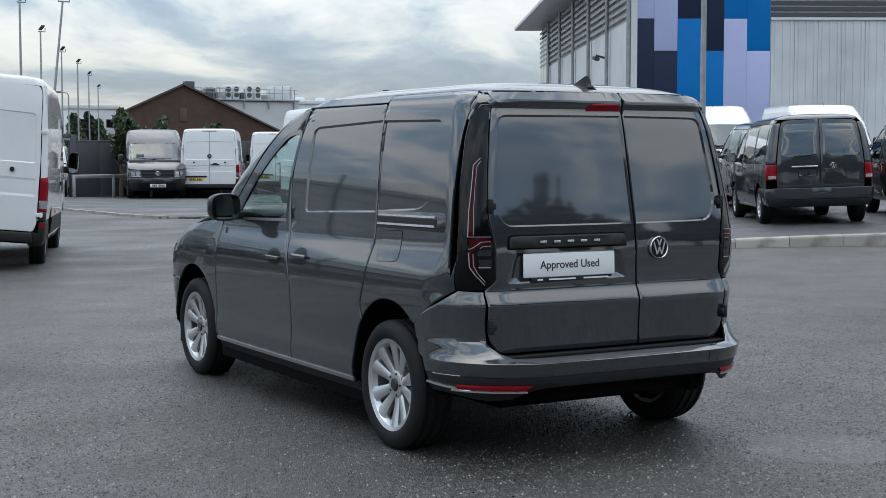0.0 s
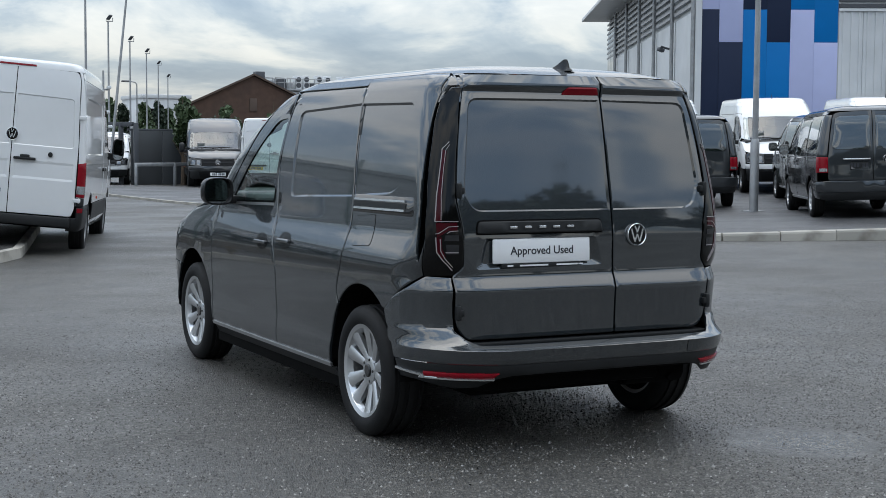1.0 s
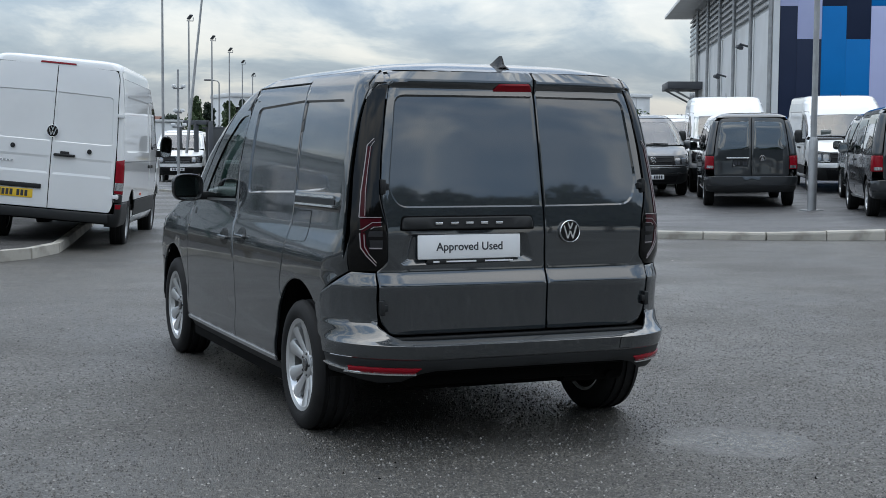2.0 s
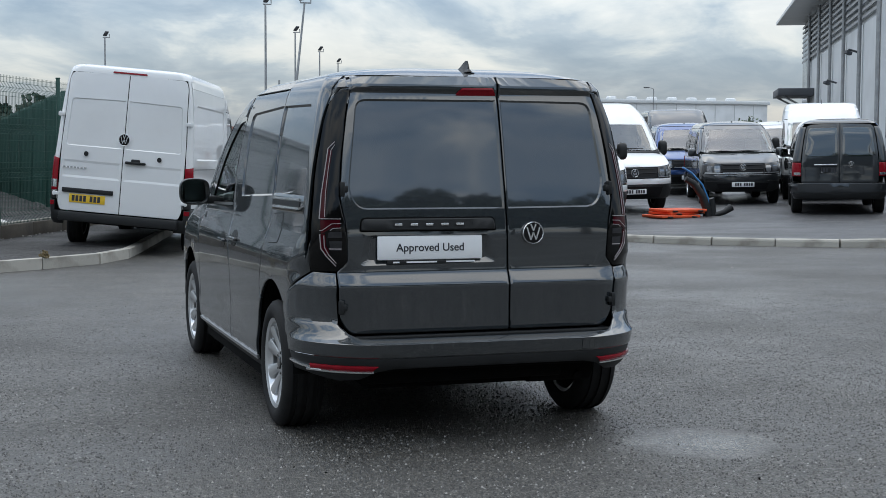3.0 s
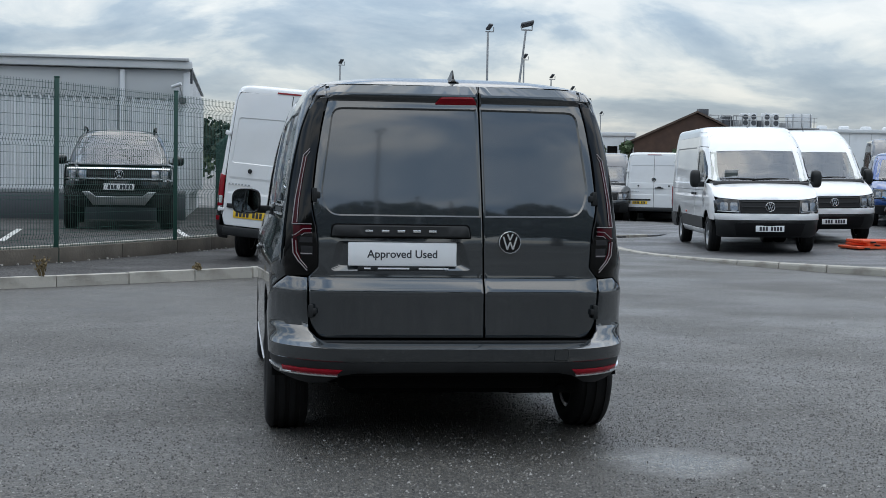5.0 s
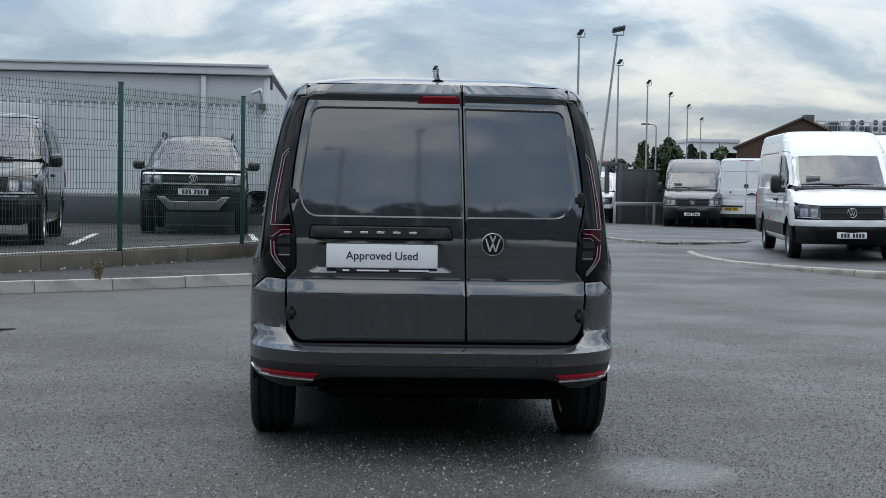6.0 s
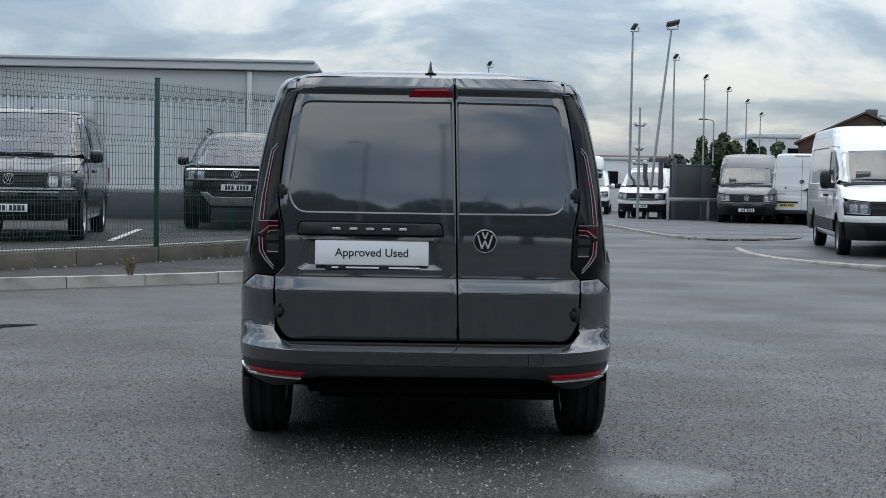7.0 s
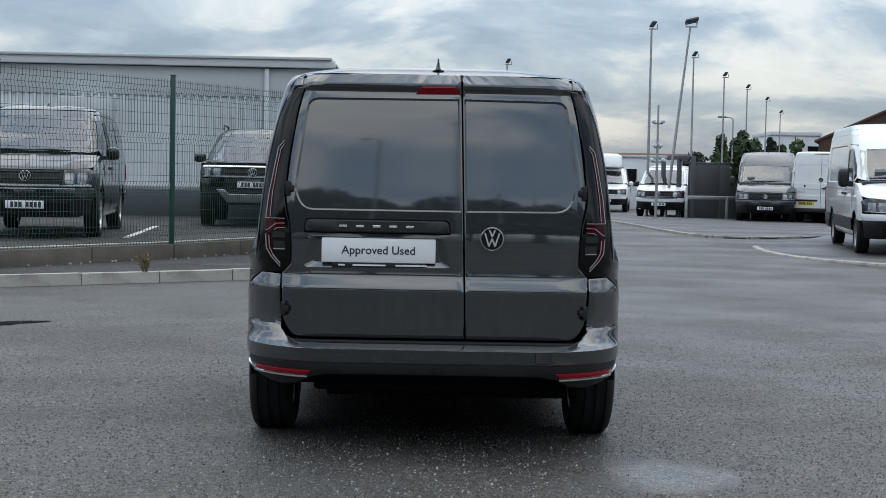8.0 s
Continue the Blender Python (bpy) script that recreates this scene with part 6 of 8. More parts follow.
def pickup(paint_mat, label):
    v = thing("pickup_truck", label, "pickup")
    H = Hull([
        (0.36, 0.36, 0.86, 0.10, 5.08, 0.15, 0.35), (0.50, 0.50, 0.93, 0.05, 5.20, 0.15, 0.40), (0.75, 0.75, 0.955, 0.04, 5.25, 0.15, 0.40), (0.95, 0.95, 0.955, 0.04, 5.24, 0.15, 0.38), (1.10, 1.10, 0.945, 0.05, 5.16, 0.12, 0.34),
        (1.16, 1.16, 0.92, 0.07, 5.0, 0.12, 0.30), (1.20, 1.19, 0.80, 0.2, 4.6, 0.12, 0.28), (1.24, 1.20, 0.6, 0.4, 4.2, 0.1, 0.2), (1.3, 1.205, 0.1, 0.8, 3.8, 0.05, 0.05),
    ], bow_front=0.08, pinch=0.012)
    C = Hull([
        (1.10, 1.10, 0.93, 1.70, 4.15, 0.15, 0.25), (1.25, 1.25, 0.90, 1.73, 3.95, 0.15, 0.2), (1.5, 1.5, 0.82, 1.80, 3.55, 0.15, 0.2), (1.68, 1.68, 0.75, 1.88, 3.22, 0.15, 0.2),
        (1.76, 1.76, 0.68, 1.95, 3.02, 0.16, 0.22), (1.86, 1.81, 0.5, 2.1, 2.85, 0.16, 0.22), (2.1, 1.835, 0.1, 2.4, 2.6, 0.05, 0.05),
    ], bow_front=0.06, pinch=0.0)
    P = paint_mat
    ra, fa = (1.05, 0.38, 0.45, 0.47), (4.32, 0.38, 0.46, 0.47)
    fl = [(0.20, 0.55, 0), (0.62, 0.55, 0), *arch(*ra, 158, 22), (1.5, 0.42, 0), (3.85, 0.42, 0), *arch(*fa, 176, 22), (4.80, 0.56, 0.02), (4.80, 1.14, 0.05), (0.20, 1.14, 0.02)]
    pair("body_side", H, [rounded(fl)], P, v, step=0.14)
    pair("arch_trim", H, [np.array([p[:2] for p in arch(fa[0], fa[1], 0.52, 0.53, 170, 12)] + [p[:2] for p in arch(*fa, 12, 170)])], TRIM, v, "black arch trim", off=0.012, edge=0, step=0.1)
    roof(H, v, P, 1.145)
    front_face(v, H, P, (0.40, 0.66, 0.86, 1.08), 0.92, 0.52, 0.76, 0.975, 5.25, PLATE_WHITE, 0.08)
    panel("skid_plate", H, [mirror_loop([(0, 0.46), (0.44, 0.46), (0.62, 0.68), (0.50, 0.68), (0.40, 0.60), (0, 0.60)])], SATIN, v, "silver skid plate", where="front", off=0.03, thick=0.03, step=0.12, edge=0.004)
    for z in (0.90, 1.07):
        panel("grille_strip", H, [mirror_loop([(0, z - 0.012), (0.86, z - 0.012), (0.86, z + 0.012), (0, z + 0.012)])], CHROME, v, "bright grille strip", where="front", off=0.02, thick=0.02, step=0.2, edge=0)
    panel("windscreen", C, [mirror_loop([(0, 1.18), (0.80, 1.18), (0.66, 1.68), (0, 1.71)])], DARK_GLASS, v, "dark windscreen", where="front", thick=0, edge=0, step=0.15, off=0.004)
    cab = [(1.95, 1.12, 0), (4.1, 1.12, 0), (3.9, 1.24, 0.05), (3.3, 1.62, 0.1), (3.05, 1.75, 0.05), (2.05, 1.75, 0.05)]
    w1 = rounded([(2.85, 1.22, 0.04), (3.72, 1.22, 0.04), (3.2, 1.58, 0.05), (2.88, 1.66, 0.05)])
    pair("cab_side", C, [rounded(cab)], P, v, step=0.12, edge=0.002)
    pair("side_window", C, [w1], DARK_GLASS, v, "tinted side window", off=0.004, thick=0.005, edge=0, step=0.12)
    pair("side_window", C, [rounded([(2.05, 1.22), (2.77, 1.22), (2.8, 1.67), (2.15, 1.66)], 0.05)], DARK_GLASS, v, "tinted side window", off=0.004, thick=0.005, edge=0, step=0.12)
    panel("cab_back", C, [mirror_loop([(0, 1.12), (0.8, 1.12), (0.70, 1.66), (0.60, 1.74), (0, 1.75)])], P, v, where="rear", step=0.15)
    for k in (-1, 1):
        panel("screen_pillar", C, [C.side(dense(np.array([(3.06, 1.75), (3.32, 1.62), (3.92, 1.22), (4.05, 1.17), (3.7, 1.42), (3.3, 1.68), (3.12, 1.755)]), 0.1))], P, v, where="raw", side=k, step=0.1, edge=0)
        tube("roof_rail", [(k * 0.62, 2.15, 1.78), (k * 0.64, 2.2, 1.86), (k * 0.66, 2.9, 1.86), (k * 0.66, 3.0, 1.78)], 0.018, TRIM, v)
        door_mirror(v, k, (1.06, 3.62, 1.24), (0.22, 0.14, 0.18), 0.10, GLOSS_BLACK)
    roof(C, v, P, 1.752)
    panel("header", C, [mirror_loop([(0, 1.715), (0.66, 1.69), (0.70, 1.66), (0.66, 1.75), (0, 1.755)])], P, v, where="front", step=0.12, edge=0)
    panel("tailgate", H, [mirror_loop([(0, 0.5), (0.86, 0.5), (0.86, 1.13), (0, 1.13)])], P, v, where="rear", step=0.2)
    shell(C, v, 0.06, 1.12, 1.13, 1.6, 0.9, 1.7)
    box("inner_frame", (1.4, 4.6, 0.5), (0, 2.6, 0.75), DARK, v, 0.05)
    seats(v, 2.6, 0.95, (-0.42, 0.42), CABIN, 0.6)
    box("dashboard", (1.5, 0.4, 0.16), (0, 3.6, 1.14), CABIN, v, 0.05)
    wheels(v, 0.96, 1.05, 4.32, 0.385, 0.245, 0.235, "alloy")
    return v

# ---------------------------------------------------------------- ground
def road_h(x, y):
    return -0.004 * max(0.0, y - 16.0) if y < 120 else -0.416


def yard_h(x, y):
    c = lambda q: min(1.0, max(0.0, q))
    return 0.10 - 0.10 * c((y - 13) / 5) + 0.022 * max(0.0, min(x, 24) - 9.6) + 0.008 * min(20, max(0.0, y - 18)) * c((x - 9) / 2)


def ground():
    xs = sorted({*[-1500, -800, -400, -200, -120, -80], *range(-60, 61, 4), *range(-14, 22, 2), *[80, 120, 200, 400, 800, 1500]})
    ys = sorted({*[-1500, -800, -400, -200, -120, -80], *range(-60, 121, 4), *range(-14, 50, 2), *[160, 240, 400, 800, 1500, 2500]})
    verts = [(x, y, road_h(x, y)) for y in ys for x in xs]
    n = len(xs)
    faces = [(j * n + i, j * n + i + 1, (j + 1) * n + i + 1, (j + 1) * n + i) for j in range(len(ys) - 1) for i in range(n - 1)]
    tagged(mesh("ground", verts, faces, ASPHALT, None, "damp grey asphalt forecourt and road", 0), category="ground", kind="structure")


ground()


def slab(name, outline, height, mat, label, step=1.5, depth=0.3, category="pavement"):
    v, tri, _ = fill([dense(np.array(outline, float), step)], step)
    pts = [(x, y, height(x, y)) for x, y in v]
    faces = []
    for t in tri:
        a, b, c = (np.array(v[i]) for i in t)
        q = tuple(int(i) for i in t)
        faces.append(q if (b[0] - a[0]) * (c[1] - a[1]) - (b[1] - a[1]) * (c[0] - a[0]) > 0 else q[::-1])
    count = {(f[i], f[(i + 1) % 3]) for f in faces for i in range(3)}
    back = {}
    for a, b in [e for e in count if (e[1], e[0]) not in count]:
        for q in (a, b):
            if q not in back:
                back[q] = len(pts)
                pts.append((pts[q][0], pts[q][1], pts[q][2] - depth))
        faces.append((b, a, back[a], back[b]))
    return tagged(mesh(name, pts, faces, mat, None, label, 0), category=category, kind="structure")


KERB_R = [(6.75, 21.9), (6.38, 21.2), (6.22, 19.6), (6.24, 18.2), (6.48, 16.5), (6.9, 14.85), (7.5, 13.5), (8.1, 12.75), (8.95, 12.15), (9.75, 11.68), (10.76, 11.36), (12.0, 11.03), (13.1, 10.63), (16.0, 9.6), (20.0, 8.2), (28.0, 5.4), (40.0, 1.2)]
KERB_L = [(-9.6, 4.9), (-6.5, 7.42), (-4.45, 8.95), (-3.32, 9.70), (-2.05, 10.57), (-1.15, 11.25), (-0.66, 11.75), (-0.42, 12.4), (-0.2, 13.3), (0.25, 15.2), (0.95, 18.2), (1.4, 22.0), (1.6, 26.0), (1.8, 34.0)]
ISLAND = [(5.2, 46.0), (5.75, 40.0), (6.0, 35.0), (6.1, 31.0), (6.2, 28.2), (6.42, 26.2), (7.0, 25.6), (7.9, 25.9), (9.0, 27.0)]
FENCE = [(-8.3, 6.2), (-6.6, 8.1), (-4.95, 10.15), (-3.33, 12.36), (-1.93, 14.88), (-0.97, 16.95), (-0.05, 19.3), (0.55, 21.9)]

slab("pavement_yard", [(x + 0.06, y + 0.06) for x, y in KERB_R] + [(70, 1.2), (70, 60), (24, 60), (15.5, 36), (9.6, 27.4), (7.9, 24.2)], yard_h, YARD, "dark damp asphalt sales yard", 1.6)
slab("pavement_left", [(x - 0.06, y + 0.04) for x, y in KERB_L] + [(0.6, 34.0), (0.62, 22.0), *[(x, y) for x, y in reversed(FENCE)], (-10.5, 4.6)], lambda x, y: 0.115, PAVING, "patched dark asphalt pavement", 1.2)
slab("pavement_compound", [(x - 0.14, y + 0.1) for x, y in FENCE] + [(0.4, 37.0), (-45, 37), (-45, -4), (-18, -4)], lambda x, y: 0.28, PAVING, "asphalt compound behind the fence", 2.0, 0.4)
slab("pavement_island", [(x + 0.05, y) for x, y in ISLAND] + [(12.0, 31), (13.0, 40.0), (9.5, 44.5), (7.5, 46.0)], lambda x, y: 0.035 + road_h(x, y), YARD, "low asphalt apron with a kerb edge", 1.5)


def kerb(line, top, label, length=0.915, high=0.3, skip=()):
    """Kerb stones along a line, each its own stone."""
    base = tagged(new("kerb"), label, "kerb", "", "structure")
    n, w = 5, 0.125
    prof = [(-w / 2, -high), (w / 2, -high), (w / 2, -0.004), (w / 2 - 0.012, 0.0), (-w / 2 + 0.03, 0.0), (-w / 2 + 0.008, -0.014), (-w / 2, -0.04)]
    verts, faces = [], []
    for e, y in ((0, -0.5), (1, 0.5)):
        verts += [(x, y * (length - 0.012), z) for x, z in prof]
    k = len(prof)
    faces = [(i, (i + 1) % k, k + (i + 1) % k, k + i) for i in range(k)] + [tuple(range(k))[::-1], tuple(range(k, 2 * k))]
    me = bpy.data.meshes.new("kerb_stone")
    me.from_pydata(verts, [], faces)
    me.materials.append(CONCRETE)
    rnd = random.Random(len(line))
    pts = [Vector((*p, 0)) for p in line]
    seg, carry, stones = 0, 0.0, []
    total = [0.0]
    for a, b in zip(pts, pts[1:]):
        total.append(total[-1] + (b - a).length)

    def along(d):
        for i in range(len(pts) - 1):
            if d <= total[i + 1] or i == len(pts) - 2:
                return pts[i].lerp(pts[i + 1], (d - total[i]) / (total[i + 1] - total[i]))

    d = 0.0
    while d + length < total[-1]:
        a, b = along(d), along(d + length)
        c, t = (a + b) / 2, (b - a)
        o = new("kerb_stone", me)
        o.parent = base
        z0, z1 = top(a.x, a.y), top(b.x, b.y)
        o.matrix_local = pose(c.x, c.y, (z0 + z1) / 2 + rnd.uniform(-0.004, 0.004), math.degrees(math.atan2(z1 - z0, length)), rnd.uniform(-1, 1), math.degrees(math.atan2(-t.x, t.y)) + rnd.uniform(-0.4, 0.4))
        o.scale = (1, t.length / length, 1)
        d += length
    return base


kerb(KERB_R[::-1], lambda x, y: yard_h(x, y) + 0.018, "pale concrete kerb round the sales yard")
kerb(KERB_L, lambda x, y: 0.128, "pale concrete kerb along the pavement")
kerb(ISLAND, lambda x, y: 0.06 + road_h(x, y), "low concrete kerb round the apron")


def blob(name, cx, cy, rx, ry, z, mat, label, turn=0.0, seed=1, wob=0.3):
    rnd = random.Random(seed)
    n = 40
    ph = [rnd.uniform(0, 6.28) for _ in range(4)]
    verts = [(cx, cy, z)]
    for i in range(n):
        a = 2 * math.pi * i / n
        k = 1 + wob * (0.5 * math.sin(2 * a + ph[0]) + 0.35 * math.sin(3 * a + ph[1]) + 0.3 * math.sin(5 * a + ph[2]) + 0.15 * math.sin(9 * a + ph[3]))
        x, y = rx * k * math.cos(a), ry * k * math.sin(a)
        verts.append((cx + x * math.cos(turn) - y * math.sin(turn), cy + x * math.sin(turn) + y * math.cos(turn), z))
    return tagged(mesh(name, verts, [(0, i + 1, (i + 1) % n + 1) for i in range(n)], mat, None, label, 0), category="ground", kind="structure")


WET = material("standing_water", (0.02, 0.021, 0.022), rough=0.04, spec=0.6)
# ---------------------------------------------------------------- vehicles on their places
def place(ob, x, y, turn, height, y0, y1, half, lift=0.0):
    """Stand a vehicle, whose rear middle is its origin, on the ground under its four wheels."""
    c, s = math.cos(radians(turn)), math.sin(radians(turn))
    hs = {}
    for fy in (y0, y1):
        for fx in (-half, half):
            hs[fx, fy] = height(x + fx * c - fy * s, y + fx * s + fy * c)
    back, fore = (hs[-half, y0] + hs[half, y0]) / 2, (hs[-half, y1] + hs[half, y1]) / 2
    roll = math.degrees(math.atan2((hs[-half, y0] + hs[-half, y1] - hs[half, y0] - hs[half, y1]) / 2, 2 * half))
    pitch = math.degrees(math.atan2(fore - back, y1 - y0))
    ob.matrix_basis = pose(x, y, back - (fore - back) / (y1 - y0) * y0 + lift, 0, 0, turn) @ pose(0, 0, 0, pitch, roll, 0)


def nose(x, y, turn, length):
    """The rear middle of a vehicle whose nose stands at x, y."""
    return x + length * math.sin(radians(turn)), y - length * math.cos(radians(turn))


LW, MW = (1.34, 4.98, 0.87), (0.99, 3.99, 0.83)
van = small_van()
van.matrix_basis = pose(0.004, 0, 0)

white = large_van(WHITE_PAINT, "white high-roof panel van parked half on the pavement, tilted")
white.matrix_basis = pose(-0.521, 12.806, 0.0, 0, 0, -17.6) @ pose(0, 0, 0.038, -0.5, 5.0, 0) @ Matrix.Diagonal((0.90, 0.90, 1.008, 1.0))


def again(ob, label, *where):
    o = copy_thing(ob, Matrix())
    tagged(o, label)
    place(o, *where)
    return o


again(white, "white high-roof panel van facing out of the yard", *nose(8.66, 18.42, 170, 5.98), 170, yard_h, *LW)
again(white, "white high-roof panel van parked behind another white van", *nose(11.3, 21.6, 173, 5.98), 173, yard_h, *LW)
again(white, "white high-roof panel van parked nose to nose with a grey van", *nose(17.4, 23.6, 149, 5.98), 149, yard_h, *LW)
again(white, "white high-roof panel van in the yard row", *nose(19.9, 22.1, 149, 5.98), 149, yard_h, *LW)
again(white, "white high-roof panel van at the end of the yard row", *nose(22.4, 20.6, 149, 5.98), 149, yard_h, *LW)
again(white, "white high-roof panel van seen from behind across the road", 13.3, 41.2, -24, road_h, *LW)
again(white, "white high-roof panel van at the back of the apron", 17.6, 45.5, -24, road_h, *LW)
greyl = large_van(STEEL_PAINT, "grey high-roof panel van facing the road", plate_rear=PLATE_WHITE)
place(greyl, *nose(11.45, 41.2, 165, 5.98), 165, road_h, *LW)
again(greyl, "grey high-roof panel van behind a blue van", *nose(18.6, 33.0, 158, 5.98), 158, yard_h, *LW)

greym = mid_van(STEEL_PAINT, "dark grey van facing out, black plastic bumper", windows=True)
place(greym, *nose(14.9, 23.2, 157, 4.9), 157, yard_h, *MW)
again(greym, "dark grey van with dark rear windows at the yard kerb", 14.15, 13.1, -33, yard_h, *MW)
again(greym, "dark grey van parked in front of a white high-roof van", 14.5, 18.7, -31, yard_h, *MW)
blackm = mid_van(BLACK_PAINT, "black van with bright headlamps behind the mesh fence", windows=True)
place(blackm, *nose(-5.56, 13.5, 186.7, 4.9), 186.7, lambda x, y: 0.28, *MW)
again(blackm, "black van in the yard row", 16.75, 12.0, -33, yard_h, *MW)
greenm = mid_van(GREEN_PAINT, "dark green van with tinted windows in the yard row", windows=True)
place(greenm, 17.2, 17.0, -32, yard_h, *MW)
bluem = mid_van(BLUE_PAINT, "blue van with a black bumper in the yard", windows=False)
place(bluem, *nose(16.25, 28.2, 157, 4.9), 157, yard_h, *MW)
whitem = mid_van(WHITE_PAINT, "white van with a black sports grille by the railing", windows=False, sport=True)
place(whitem, *nose(8.7, 46.2, 162, 4.9), 162, road_h, *MW)
again(whitem, "white van with a black grille in the yard", *nose(18.4, 27.2, 150, 4.9), 150, yard_h, *MW)
camper = mid_van(WHITE_PAINT, "white camper van with a moulded high roof", windows=True, pop_top=True, category="camper van")
place(camper, *nose(7.7, 54.0, 170, 4.9), 170, road_h, *MW)
truck = pickup(BLACK_PAINT, "dark pickup truck with a silver skid plate behind the mesh fence")
place(truck, *nose(-3.06, 18.8, 184, 5.25), 184, lambda x, y: 0.28, 1.05, 4.32, 0.84)

# ---------------------------------------------------------------- fence and left side
def fence():
    f = tagged(new("mesh_fence"), "green welded mesh fence with square posts on a concrete edge", "fence", "", "structure")
    top, foot = 2.45, 0.10
    for (x, y) in FENCE:
        box("post", (0.06, 0.06, top - foot + 0.05), (x, y, (top + foot) / 2 + 0.02), FENCE_GREEN, f, 0.006)
        box("cap", (0.07, 0.07, 0.02), (x, y, top + 0.05), FENCE_GREEN, f, 0.004)
    for (x0, y0), (x1, y1) in zip(FENCE, FENCE[1:]):
        bm = bmesh.new()
        d = Vector((x1 - x0, y1 - y0, 0))
        L = d.length
        d.normalize()
        nrm = Vector((-d.y, d.x, 0))
        folds = (0.42, 1.05, 1.68, 2.28)

        def out(z):
            return max(0.0, max(0.028 * (1 - abs(z - q) / 0.07) for q in folds))

        zs = [0.30]
        for q in folds:
            zs += [q - 0.07, q, q + 0.07]
        zs = sorted(z for z in zs if z <= 2.42) + [2.45]
        n = int(L / 0.05)
        for i in range(1, n):
            c = Vector((x0, y0, 0)) + d * (L * i / n)
            rows = []
            for z in zs:
                p = c + nrm * out(z) + Vector((0, 0, z))
                r = 0.0020
                rows.append([bm.verts.new(p + d * a + nrm * b) for a, b in ((-r, -r), (r, -r), (r, r), (-r, r))])
            for a, b in zip(rows, rows[1:]):
                for k in range(4):
                    bm.faces.new((a[k], a[(k + 1) % 4], b[(k + 1) % 4], b[k]))
        hz = [0.32, 0.55, 0.75, 0.93, 1.2, 1.36, 1.52, 1.85, 2.0, 2.15, 2.42] + [q + e for q in folds for e in (-0.07, 0.0, 0.07)]
        for z in hz:
            c = Vector((x0, y0, z)) + nrm * (out(z) + 0.006)
            box_into(bm, (0.0045, L, 0.0045), c + d * L / 2, 0, Matrix.Rotation(math.atan2(-d.x, d.y), 3, "Z"))
        part("mesh_panel", bm, WIRE_GREEN, f, "welded wire mesh panel", 0)
        cx, cy = (x0 + x1) / 2, (y0 + y1) / 2
        rot = Matrix.Rotation(math.atan2(-d.x, d.y), 3, "Z")
        m = 2
        for k in range(m):
            c = Vector((x0, y0, 0)) + d * (L * (k + 0.5) / m)
            box("gravel_board", (0.07, L / m - 0.012, 0.30), (c.x - nrm.x * 0.01, c.y - nrm.y * 0.01, 0.16), PLINTH, f, 0.008, "stained concrete edging board", rot)
            box("edging_stone", (0.13, L / m - 0.01, 0.06), (c.x + nrm.x * 0.10, c.y + nrm.y * 0.10, 0.305), CONCRETE, f, 0.01, "pale concrete edging", rot)
    rnd = random.Random(5)
    bm = bmesh.new()
    for _ in range(44):
        i = rnd.randrange(2, 5)
        t = rnd.random()
        (x0, y0), (x1, y1) = FENCE[i], FENCE[i + 1]
        s = rnd.uniform(0.010, 0.024)
        k = rnd.uniform(0.06, 0.25)
        ln = math.hypot(x1 - x0, y1 - y0)
        box_into(bm, (s * 1.5, s, s), (x0 + (x1 - x0) * t + k * (y1 - y0) / ln, y0 + (y1 - y0) * t - k * (x1 - x0) / ln, 0.118 + s / 2), s * 0.25, Matrix.Rotation(rnd.uniform(0, 3), 3, "Z"))
    tagged(part("loose_stones", bm, STONE, None, "loose pale stones along the fence foot"), category="stones", kind="stuff")


fence()


